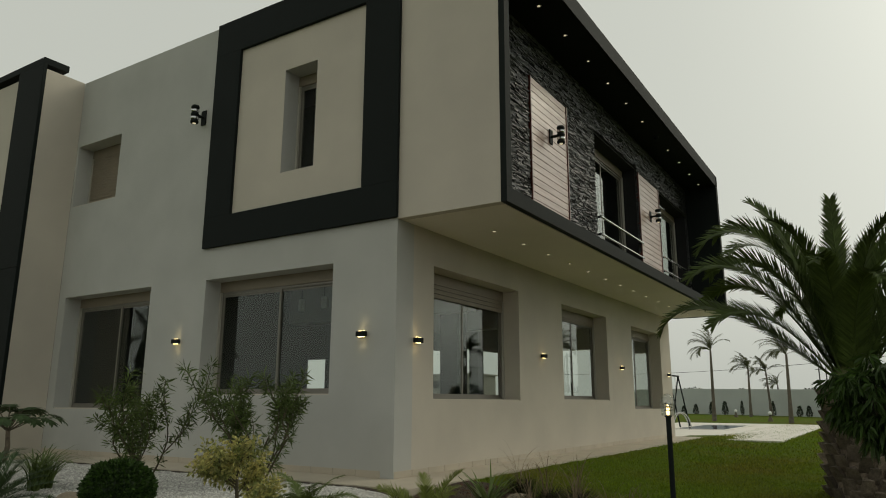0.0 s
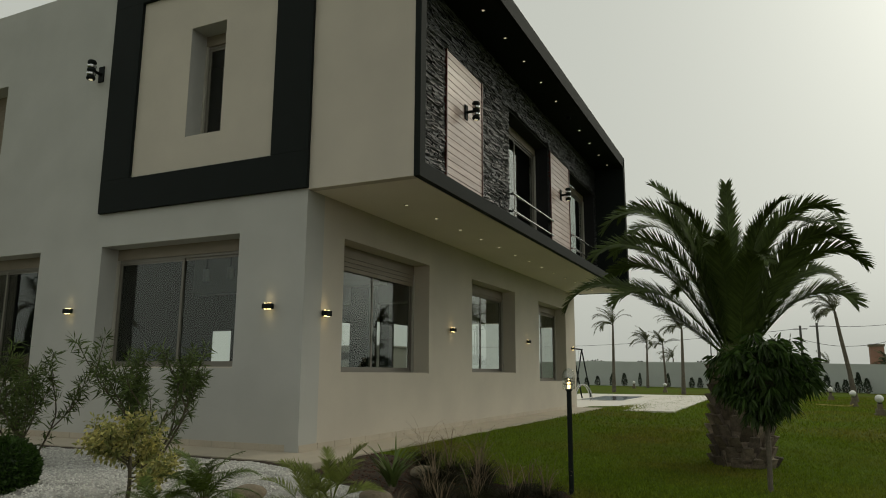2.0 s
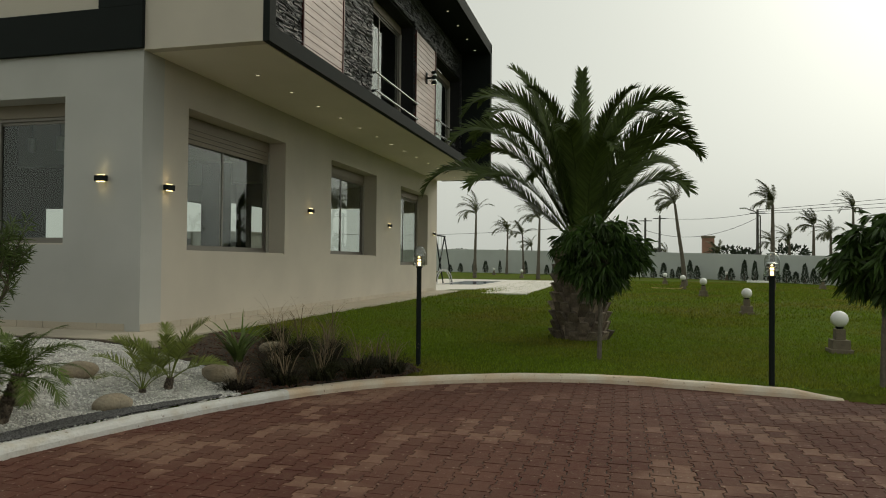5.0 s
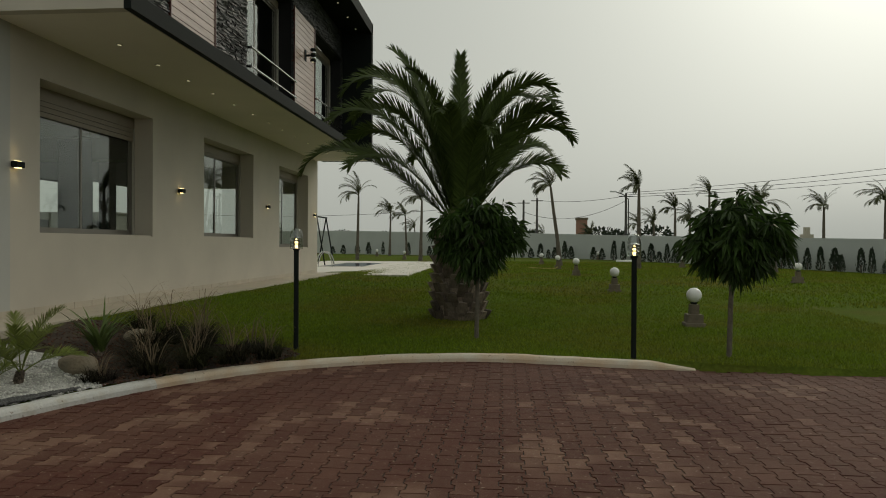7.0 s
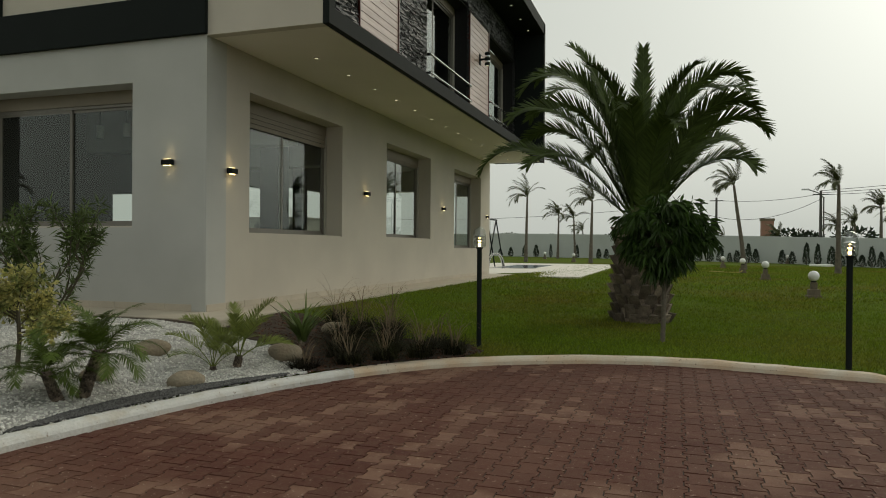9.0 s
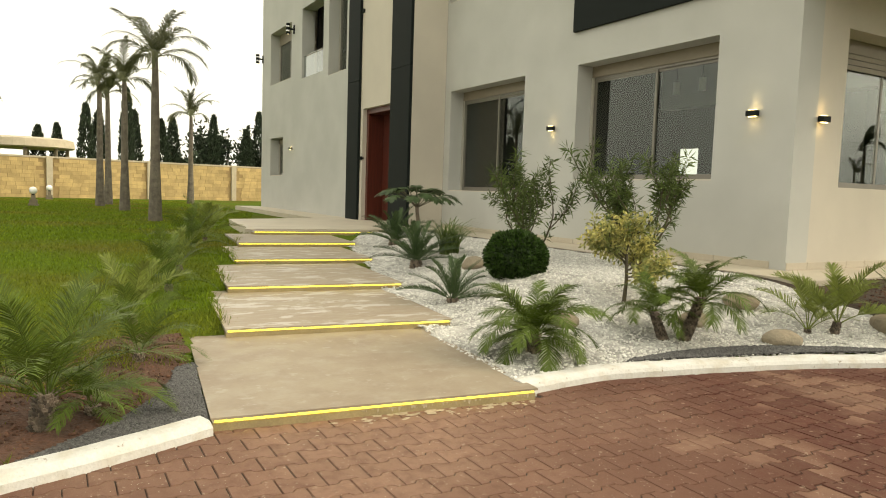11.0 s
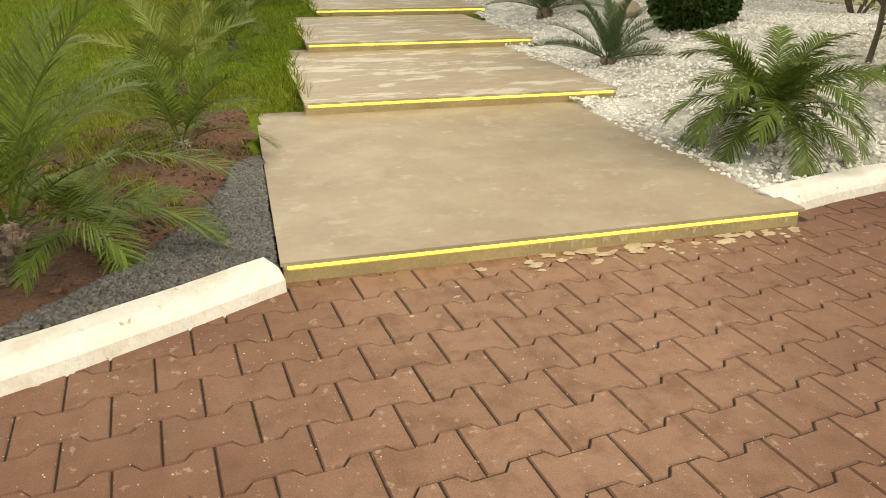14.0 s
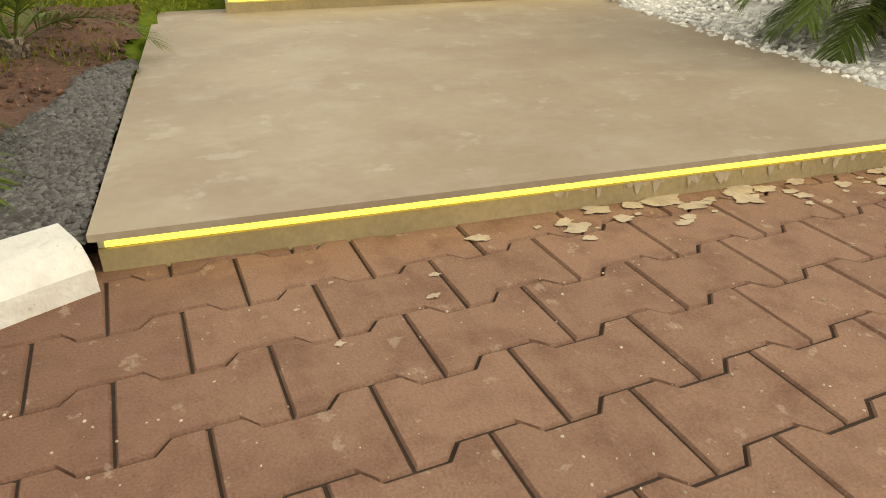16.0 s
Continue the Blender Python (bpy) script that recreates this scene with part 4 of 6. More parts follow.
# ---- boundary walls and distance ----
FAR_LINE = [(-32, 103), (-16.2, 92.0), (-3.3, 83.7), (11.6, 69.5), (22.1, 58.0), (28.8, 46.4), (35.1, 36.7), (46, 20), (60, -10)]
for (ax, ay), (bx, by) in zip(FAR_LINE, FAR_LINE[1:]):
    d, n = Vector((bx - ax, by - ay)).normalized(), None
    t = Vector((-d.y, d.x)) * 0.15
    zt = [3.9 if x < -10 else 3.6 if x < 0 else 3.25 if x < 15 else 2.85 if x < 25 else 2.6 if x < 30 else 2.4 for x in (ax, bx)]
    bm = bmesh.new()
    lo = [bm.verts.new((ax - t.x, ay - t.y, -1)), bm.verts.new((bx - t.x, by - t.y, -1)), bm.verts.new((bx + t.x, by + t.y, -1)), bm.verts.new((ax + t.x, ay + t.y, -1))]
    hi = [bm.verts.new((v.co.x, v.co.y, z)) for v, z in zip(lo, (zt[0], zt[1], zt[1], zt[0]))]
    bm.faces.new(lo[::-1]), bm.faces.new(hi)
    for k in range(4):
        bm.faces.new((lo[k], lo[(k + 1) % 4], hi[(k + 1) % 4], hi[k]))
    setting("garden_wall", bm, FARWALL, "long pale grey-green garden wall", "garden wall")
setting("garden_wall_south", boxes((60, -60, -0.5, 60.3, -10, 2.6), (-48, -60.3, -0.5, 60.3, -60, 2.6), (-48.6, -60, -0.5, -48.2, -27, 2.6)), FARWALL, "pale garden wall", "garden wall")
setting("white_wall", boxes((-45.6, -30.0, 0, -40.0, -29.6, 2.3), (-45.8, -29.6, 0, -45.5, -25.3, 2.3)), PLASTER, "low white rendered wall meeting the yellow block wall", "garden wall")
nb = thing("neighbour_house", "plain grey unfinished house with empty window openings", "house", "", (-66.0, 104.0, 0.3))
part("wall", slab_with_holes(-8, 8, 0, 6.6, [(-6.5, 1.0, -4, 2.6), (-2, 1.0, 1.5, 2.6), (3.5, 1.0, 6.5, 2.6), (-6.5, 4.2, -4, 5.6), (-2, 4.2, 1.5, 5.6), (3.5, 4.2, 6.5, 5.6)], plane_y(0), 0.3), CONCRETE, nb)
part("wall", boxes((-8, 0.3, 0, -7.7, 9, 6.6), (7.7, 0.3, 0, 8, 9, 6.6), (-7.7, 8.7, 0, 7.7, 9, 6.6)), CONCRETE, nb)
part("roof", boxes((-8.3, -0.3, 6.6, 8.3, 9.3, 6.9)), CONCRETE, nb)


# ---- plant materials ----
PALM_LEAF = mat("date_palm_leaf", (0.080, 0.115, 0.030), 0.5, 0.15, 3, 30, 0.0, rnd=0.3, island=True, transl=0.18, spec=0.2)
ROEB_LEAF = mat("pygmy_palm_leaf", (0.095, 0.140, 0.024), 0.45, 0.15, 3, 30, 0.0, rnd=0.3, island=True, transl=0.25, spec=0.2)
ARECA_LEAF = mat("yellowish_palm_leaf", (0.190, 0.230, 0.055), 0.5, 0.15, 3, 30, 0.0, rnd=0.3, island=True, transl=0.3, spec=0.2)
CYCAD_LEAF = mat("cycad_leaf", (0.065, 0.105, 0.042), 0.4, 0.15, 3, 30, 0.0, rnd=0.25, island=True, transl=0.15, spec=0.2)
QUEEN_LEAF = mat("feathery_palm_leaf", (0.100, 0.110, 0.050), 0.6, 0.2, 3, 30, 0.0, rnd=0.3, island=True, transl=0.2, spec=0.2)
MANGO_LEAF = mat("dark_drooping_leaf", (0.042, 0.080, 0.016), 0.38, 0.2, 3, 30, 0.0, rnd=0.5, island=True, transl=0.2, spec=0.2)
BOX_LEAF = mat("box_leaf", (0.040, 0.080, 0.016), 0.45, 0.2, 4, 30, 0.0, rnd=0.55, island=True, transl=0.15, spec=0.2)
YELLOW_LEAF = mat("variegated_yellow_leaf", (0.540, 0.480, 0.170), 0.5, 0.2, 6, 40, 0.0, col2=(0.12, 0.16, 0.04), mix_at=0.5, rnd=0.4, island=True, transl=0.3)
WILLOW_LEAF = mat("narrow_grey_green_leaf", (0.095, 0.135, 0.038), 0.5, 0.2, 3, 30, 0.0, rnd=0.45, island=True, transl=0.25, spec=0.2)
PURPLE_GRASS = mat("dark_purple_grass", (0.015, 0.011, 0.009), 0.6, 0.2, 1.2, 30, 0.0, col2=(0.030, 0.034, 0.011), rnd=0.6, island=True, transl=0.04, spec=0.05)
SEED_HEAD = mat("tan_seed_head", (0.22, 0.165, 0.105), 0.8, 0.2, 4, 40, 0.0, rnd=0.3, island=True, transl=0.3)
STRAP_LEAF = mat("strap_leaf", (0.130, 0.180, 0.055), 0.45, 0.15, 3, 30, 0.0, rnd=0.3, island=True, transl=0.25, spec=0.2)
GRASS = mat("grass_blade", (0.140, 0.200, 0.018), 0.6, 0.25, 0.32, 9, 0.0, col2=(0.205, 0.175, 0.035), mix_at=0.60, rnd=0.45, island=True, transl=0.3, spec=0.05)
BARK = mat("palm_bark", (0.22, 0.175, 0.135), 0.95, 0.3, 8, 30, 0.8, rnd=0.6, island=True, dist=0.03)
GREYBARK = mat("grey_bark", (0.17, 0.145, 0.115), 0.95, 0.25, 5, 30, 0.6, dist=0.02)
STEM = mat("green_brown_stem", (0.085, 0.070, 0.040), 0.8, 0.2, 5, 30, 0.3)
RACHIS = mat("palm_midrib", (0.11, 0.125, 0.045), 0.5, 0.1, 4, 30, 0.0)
DEAD = mat("dry_brown_leaf", (0.19, 0.115, 0.05), 0.85, 0.2, 4, 30, 0.0, rnd=0.3, island=True)


# ---- plant makers ----
def frond_mesh(name, rng, length, e0, e1, pairs, leaf, width, spread=50, lift=0.35, bare=0.12, side=0.0, material=None, droop=0.25, shape=None, rib=0.012, bow=1.25, twist=0.0):
    """A feather leaf that leaves the origin towards +x: a midrib that bends from e0 to e1 degrees, with paired leaflets."""
    verts, faces = [], []
    n = 26
    pts, tans = [], []
    p, yaw = Vector((0, 0, 0)), 0.0
    for k in range(n + 1):
        t = k / n
        e = radians(e0 + (e1 - e0) * t ** bow)
        yaw = radians(side * t * t)
        d = Vector((math.cos(e) * math.cos(yaw), math.cos(e) * math.sin(yaw), math.sin(e)))
        pts.append(p.copy()), tans.append(d)
        p += d * (length / n)
    # midrib
    for k in range(n):
        a, b, w0, w1 = pts[k], pts[k + 1], rib * (1.15 - k / n), rib * (1.15 - (k + 1) / n)
        i = len(verts)
        s = tans[k].cross(Vector((0, 0, 1))).normalized()
        u = s.cross(tans[k])
        for q, w in ((a, w0), (b, w1)):
            verts += [q + s * w, q - s * w, q + u * w * 0.9, q - u * w * 0.9]
        faces += [(i, i + 4, i + 6, i + 2), (i + 2, i + 6, i + 5, i + 1), (i + 1, i + 5, i + 7, i + 3), (i + 3, i + 7, i + 4, i)]
    shape = shape or (lambda t: max(0.22, math.sin(math.pi * (0.12 + 0.80 * t)) ** 0.6))
    for j in range(pairs):
        t = bare + (1 - bare) * (j + 0.5) / pairs
        x = t * n
        k = min(int(x), n - 1)
        q = pts[k].lerp(pts[k + 1], x - k)
        d = tans[k]
        s = d.cross(Vector((0, 0, 1))).normalized()
        u = s.cross(d).normalized()
        turn = radians(twist) * min(1.0, 0.3 + t)
        s, u = s * math.cos(turn) + u * math.sin(turn), u * math.cos(turn) - s * math.sin(turn)
        for sg in (-1, 1):
            L = leaf * shape(t) * rng.uniform(0.85, 1.12)
            a = radians(spread * (1 - 0.45 * t) + rng.uniform(-7, 7))
            w = (d * math.cos(a) + s * sg * math.sin(a) + u * (lift + rng.uniform(-0.12, 0.12))).normalized()
            nb = w.cross(u).normalized() * width
            m = q + w * L * 0.5 + Vector((0, 0, -droop * L * 0.12))
            tip = q + w * L + Vector((0, 0, -droop * L * 0.55))
            i = len(verts)
            verts += [q + nb * 0.35, q - nb * 0.35, m + nb * 0.5, m - nb * 0.5, tip]
            faces += [(i, i + 2, i + 3, i + 1), (i + 2, i + 4, i + 3)]
    me = bpy.data.meshes.new(name)
    me.from_pydata([tuple(v) for v in verts], [], faces)
    me.materials.append(material)
    return me


def blade_mesh(name, rng, count, length, width, e0, e1, material, base=0.05, bend=1.0, folds=5):
    """A tuft of arching blades from one root."""
    verts, faces = [], []
    for _ in range(count):
        yaw = rng.uniform(0, 2 * math.pi)
        L, a0, a1 = length * rng.uniform(0.6, 1.1), radians(e0 + rng.uniform(-14, 14)), radians(e1 + rng.uniform(-25, 25))
        p = Vector((rng.uniform(-base, base), rng.uniform(-base, base), 0))
        side = Vector((-math.sin(yaw), math.cos(yaw), 0))
        i = len(verts)
        for k in range(folds + 1):
            t = k / folds
            w = width * (1 - t) ** 0.6 * 0.5 if k < folds else 0.001
            verts += [p + side * w, p - side * w]
            e = a0 + (a1 - a0) * t ** bend
            p = p + Vector((math.cos(e) * math.cos(yaw), math.cos(e) * math.sin(yaw), math.sin(e))) * (L / folds)
            if k:
                b = i + 2 * k
                faces.append((b - 2, b - 1, b + 1, b))
    me = bpy.data.meshes.new(name)
    me.from_pydata([tuple(v) for v in verts], [], faces)
    me.materials.append(material)
    return me


def link(name, me, parent, m, label=""):
    o = new(name, me)
    o.parent, o.matrix_local = parent, m
    if label:
        o["label"] = label
    return o


def scaly_trunk(rng, r0, r1, h, rows, seg, lean=(0, 0)):
    """A palm trunk wrapped in the stubs of old leaves."""
    bm = bmesh.new()
    path = [(lean[0] * t, lean[1] * t, h * t) for t in (k / 6 for k in range(7))]
    tube(bm, path, [r0 + (r1 - r0) * k / 6 for k in range(7)], 14)
    for k in range(rows):
        t = (k + 0.5) / rows
        for j in range(seg):
            a = 2 * math.pi * (j + 0.5 * (k % 2)) / seg + rng.uniform(-0.08, 0.08)
            r = (r0 + (r1 - r0) * t) * rng.uniform(0.97, 1.05)
            c = Vector((lean[0] * t + r * math.cos(a), lean[1] * t + r * math.sin(a), h * t))
            o, s = Vector((math.cos(a), math.sin(a), 0)), Vector((-math.sin(a), math.cos(a), 0))
            w, up, out = math.pi * r / seg * 0.95, h / rows * 0.85, rng.uniform(0.10, 0.2) * r0 / 0.5
            v = [bm.verts.new(q) for q in (c - s * w - Vector((0, 0, up)), c + s * w - Vector((0, 0, up)), c + s * w * 0.7 + o * out + Vector((0, 0, up * 0.7)), c - s * w * 0.7 + o * out + Vector((0, 0, up * 0.7)), c + Vector((0, 0, up * 0.9)) - o * 0.05)]
            bm.faces.new((v[0], v[1], v[2], v[3])), bm.faces.new((v[3], v[2], v[4])), bm.faces.new((v[0], v[3], v[4])), bm.faces.new((v[1], v[4], v[2]))
    return bm


def leaf_cloud(name, rng, pts, leaf, width, material, fall=0.0, wild=0.6):
    """Folded pointed leaves at given (place, outward) pairs; fall pulls the tips down."""
    verts, faces = [], []
    for p, o in pts:
        d = (Vector(o) + Vector((rng.uniform(-wild, wild), rng.uniform(-wild, wild), rng.uniform(-wild, wild) - fall))).normalized()
        s = d.orthogonal().normalized()
        s = (Matrix.Rotation(rng.uniform(0, 6.28), 3, d) @ s) * width * 0.5
        L = leaf * rng.uniform(0.7, 1.25)
        n = d.cross(s).normalized() * width * 0.15
        i = len(verts)
        p = Vector(p)
        verts += [p, p + d * L * 0.45 + s + n, p + d * L * 0.45 - s + n, p + d * L + Vector((0, 0, -fall * L * 0.2))]
        faces += [(i, i + 1, i + 3), (i, i + 3, i + 2)]
    me = bpy.data.meshes.new(name)
    me.from_pydata([tuple(v) for v in verts], [], faces)
    me.materials.append(material)
    return me


def rosette_palm(name, label, category, group, at, rng, meshes, count, tilt, trunk_h, trunk_r, scale=1.0, lean=(0, 0), bark=None):
    """A palm: scaly trunk and a crown of shared fronds, spread by the golden angle from upright to hanging."""
    ob = thing(name, label, category, group, at)
    part("trunk", scaly_trunk(rng, trunk_r, trunk_r * 0.8, trunk_h, max(3, int(trunk_h / (trunk_r * 0.34))), 13, lean), bark or BARK, ob)
    for k in range(count):
        t = k / max(1, count - 1)
        m = meshes[min(int(t * len(meshes)), len(meshes) - 1)]
        yaw = 137.5 * k + rng.uniform(-12, 12)
        s = scale * rng.uniform(0.85, 1.1)
        link("frond", m, ob, pose(lean[0], lean[1], trunk_h * 0.97, 0, 0, yaw) @ pose(trunk_r * 0.3, 0, -0.15 * t * min(trunk_h, 0.5), rng.uniform(-18, 18), rng.uniform(-8, 8) - tilt, 0) @ Matrix.Scale(s, 4))
    return ob


# ---- the great date palm ----
rng = random.Random(11)
PALM_AT = (7.52, 5.9, ground_z(7.52, 5.9) - 0.05)
gp = thing("date_palm", "large date palm with arching fronds and a thick scaly trunk", "palm tree", "", PALM_AT)
part("trunk", scaly_trunk(rng, 0.56, 0.52, 2.2, 10, 11), BARK, gp)
part("crown_heart", lathe(bmesh.new(), 0, 0, [(0.50, 2.15), (0.42, 2.4), (0.2, 2.7), (0.0, 2.9)], 14), RACHIS, gp)
# each frond: heading, first and last slope, length, lateness of the bend, twist of its blade
for az, e0, e1, L, bow, twist in ((4, 78, -68, 4.9, 2.8, 48), (-6, 66, -76, 4.2, 2.2, 40), (18, 84, -74, 4.5, 2.9, -40), (-20, 72, -70, 4.3, 2.4, 50), (30, 62, -72, 4.0, 2.1, -42),
                                  (272, 90, 76, 4.0, 2.6, 0), (186, 78, 34, 4.5, 2.8, 50), (176, 76, -62, 5.0, 2.8, -46), (190, 78, -76, 5.2, 2.2, 44), (170, 74, -70, 4.6, 2.2, -50), (180, 43, -80, 4.6, 2.2, 36),
                                  (200, 66, -60, 4.4, 2.2, 46), (158, 62, -70, 4.4, 2.1, -40), (240, 80, -8, 4.1, 2.3, 20), (304, 79, -16, 4.1, 2.3, -20), (262, 72, -50, 3.7, 2.0, 8), (286, 66, -55, 3.5, 2.0, -8),
                                  (222, 73, -52, 4.3, 2.2, 36), (322, 72, -52, 4.2, 2.2, -36), (60, 80, 0, 4.3, 2.4, 20), (100, 77, -20, 4.2, 2.3, 0), (132, 80, -10, 4.4, 2.5, -20), (78, 60, -60, 4.0, 2.0, 10), (118, 58, -60, 4.0, 2.0, -10),
                                  (210, 52, -66, 3.4, 2.0, 40), (338, 52, -68, 3.3, 2.0, -40)):
    me = frond_mesh("frond", rng, L * (0.93 if math.cos(radians(az)) > 0.85 else 1.0), (e0 - 2 if e0 < 85 else e0) + rng.uniform(-2, 2), e1, 165, 0.56, 0.036, 50, 0.18, 0.10, rng.uniform(-8, 8), PALM_LEAF, 0.12, rib=0.028, bow=bow * 1.55, twist=twist)
    link("frond", me, gp, pose(0, 0, 2.3, 0, 0, az) @ pose(0.12, 0, 0))


# ---- small palms, cycads ----
roeb = [frond_mesh("frond", random.Random(20 + k), L, e0, e1, 48, 0.26, 0.014, 62, 0.12, 0.16, sd, ROEB_LEAF, 0.5, rib=0.008) for k, (e0, e1, L, sd) in enumerate(((80, 5, 0.95, 8), (62, -35, 1.05, -10), (42, -60, 1.05, 8), (20, -70, 0.9, -6)))]
tall = [frond_mesh("frond", random.Random(30 + k), L, e0, e1, 40, 0.34, 0.011, 58, 0.25, 0.16, sd, ROEB_LEAF, 0.4, rib=0.008) for k, (e0, e1, L, sd) in enumerate(((84, 45, 1.15, 6), (70, 5, 1.3, -10), (50, -25, 1.25, 8), (30, -50, 1.0, -6)))]
areca = [frond_mesh("frond", random.Random(40 + k), L, e0, e1, 30, 0.30, 0.017, 55, 0.35, 0.3, sd, ARECA_LEAF, 0.3, rib=0.009) for k, (e0, e1, L, sd) in enumerate(((80, 30, 1.05, 6), (62, -5, 1.15, -8), (45, -25, 1.0, 8)))]
cyc = [frond_mesh("frond", random.Random(50 + k), L, e0, e1, 50, 0.14, 0.012, 60, 0.45, 0.1, sd, CYCAD_LEAF, 0.0, rib=0.010) for k, (e0, e1, L, sd) in enumerate(((74, 30, 0.85, 5), (50, 5, 0.95, -6), (26, -12, 0.95, 6)))]


def stand(x, y):
    return (x, y, ground_z(x, y) - 0.02)


rosette_palm("pygmy_palm", "bushy green pygmy date palm in white gravel", "palm", "garden palms", stand(1.92, -6.9), random.Random(1), roeb, 34, 0, 0.24, 0.07, 0.76)
rosette_palm("pygmy_palm", "leaning pygmy date palm with browned lower leaves in white gravel", "palm", "garden palms", stand(2.08, -4.87), random.Random(2), roeb, 24, 0, 0.56, 0.062, 0.72, (0.14, 0.12))
rosette_palm("pygmy_palm", "short pygmy date palm beside a leaning one in white gravel", "palm", "garden palms", stand(2.03, -5.1), random.Random(3), roeb, 15, 0, 0.36, 0.055, 0.64, (-0.14, -0.06))
rosette_palm("pygmy_palm", "wispy young date palm in red soil beside the path", "palm", "garden palms", stand(2.3, -11.32), random.Random(4), tall, 21, 0, 0.28, 0.075, 0.78, (-0.02, 0.03))
rosette_palm("pygmy_palm", "small young date palm in red soil beside the path", "palm", "garden palms", stand(2.1, -11.0), random.Random(6), roeb, 10, 0, 0.1, 0.05, 0.55)
rosette_palm("areca_palm", "wispy yellow-green young palm beside the path", "palm", "garden palms", stand(0.75, -10.55), random.Random(5), tall, 13, 0, 0.12, 0.045, 0.58)
for x, y, s, k in ((-0.9, -10.45, 0.6, 7), (-2.7, -9.8, 0.62, 8), (-4.4, -9.4, 0.6, 9), (-6.9, -8.75, 0.7, 10), (-9.4, -8.05, 0.8, 11)):
    rosette_palm("areca_palm", "light green feathery young palm along the path", "palm", "palms along the path", stand(x, y), random.Random(k), areca if k % 2 else tall, 14, 0, 0.12, 0.05, s * 1.15)
rosette_palm("areca_palm", "small yellow-green young palm in white gravel", "palm", "garden palms", stand(2.41, -3.01), random.Random(12), areca, 9, 0, 0.1, 0.04, 0.72)
rosette_palm("areca_palm", "yellow-green young palm in white gravel", "palm", "garden palms", stand(2.53, -2.66), random.Random(13), areca, 12, 0, 0.2, 0.05, 0.86, (0.03, 0.02))
rosette_palm("cycad", "low dark green cycad with stiff leaves in white gravel", "cycad", "cycads", stand(-0.72, -6.33), random.Random(14), cyc, 17, 0, 0.1, 0.08, 0.82)
rosette_palm("cycad", "dark green cycad with stiff leaves in white gravel", "cycad", "cycads", stand(-3.66, -5.4), random.Random(15), cyc, 22, 0, 0.18, 0.1, 0.98)
rosette_palm("cycad", "dark green cycad beside the upper steps", "cycad", "cycads", stand(-6.67, -4.43), random.Random(16), cyc, 22, 0, 0.18, 0.1, 1.0)


# ---- shrubs of the gravel bed ----
def ball_bush(at, r):
    rng = random.Random(21)
    ob = thing("box_bush", "clipped round dark green box bush in white gravel", "bush", "", at)
    pts = []
    for _ in range(7000):
        d = Vector((rng.gauss(0, 1), rng.gauss(0, 1), rng.gauss(0, 1))).normalized()
        w = 1 + 0.06 * noise.noise(d * 3.1)
        pts.append((Vector((0, 0, r * 0.64)) + Vector((d.x * r, d.y * r, d.z * r * 0.84)) * w * rng.uniform(0.86, 1.0), d))
    link("foliage", leaf_cloud("foliage", rng, pts, 0.06, 0.036, BOX_LEAF, 0, 0.7), ob, Matrix())
    bm = bmesh.new()
    bmesh.ops.create_icosphere(bm, subdivisions=3, radius=r * 0.86)
    bmesh.ops.scale(bm, verts=bm.verts, vec=(1, 1, 0.84))
    bmesh.ops.translate(bm, verts=bm.verts, vec=(0, 0, r * 0.64))
    part("inner_core", bm, FOLIAGE_FAR, ob)


ball_bush(stand(-1.2, -4.93), 0.48)


def limbs(bm, rng, start, way, length, radius, depth, tips, spread=0.55, up=0.15, kids=(2, 3)):
    p, d, path = Vector(start), Vector(way).normalized(), [Vector(start)]
    for _ in range(4):
        d = (d + Vector((rng.uniform(-0.18, 0.18), rng.uniform(-0.18, 0.18), up * rng.uniform(0.3, 1)))).normalized()
        p = p + d * length / 4
        path.append(p.copy())
    tube(bm, path, [radius * (1 - 0.11 * k) for k in range(5)], 6)
    if depth == 0:
        tips.append((path[-1], d)), tips.append((path[-2], d)), tips.append((path[2], d))
        return
    tips.append((path[-1], d)), tips.append((path[3], d)), tips.append((path[2], d))
    for k in range(rng.randint(*kids)):
        w = (d + Vector((rng.uniform(-spread, spread), rng.uniform(-spread, spread), rng.uniform(-0.2, spread)))).normalized()
        limbs(bm, rng, path[rng.choice((2, 3, 4))], w, length * rng.uniform(0.6, 0.85), radius * 0.62, depth - 1, tips, spread, up, kids)


def branching_shrub(name, label, category, at, seed, stems, length, radius, depth, leaf, width, per_tip, material, fall=0.0, wild=0.7, spread=0.55, reach=0.12, kids=(2, 3), group=""):
    rng = random.Random(seed)
    ob = thing(name, label, category, group, at)
    tips = []
    for k in range(stems):
        bm = bmesh.new()
        a = 2 * math.pi * k / stems + rng.uniform(-0.5, 0.5)
        limbs(bm, rng, (0.05 * math.cos(a), 0.05 * math.sin(a), 0), (0.55 * math.cos(a), 0.55 * math.sin(a), 1), length, radius, depth, tips, spread, 0.05, kids)
        part("stem", bm, STEM, ob)
    pts = []
    for p, d in tips:
        for _ in range(per_tip):
            o = Vector((rng.gauss(0, 1), rng.gauss(0, 1), rng.gauss(0, 1))).normalized()
            pts.append((p + o * reach * rng.random() + d * rng.uniform(-reach, reach), (o + d * 0.7).normalized()))
    link("foliage", leaf_cloud("foliage", rng, pts, leaf, width, material, fall, wild), ob, Matrix())
    return ob


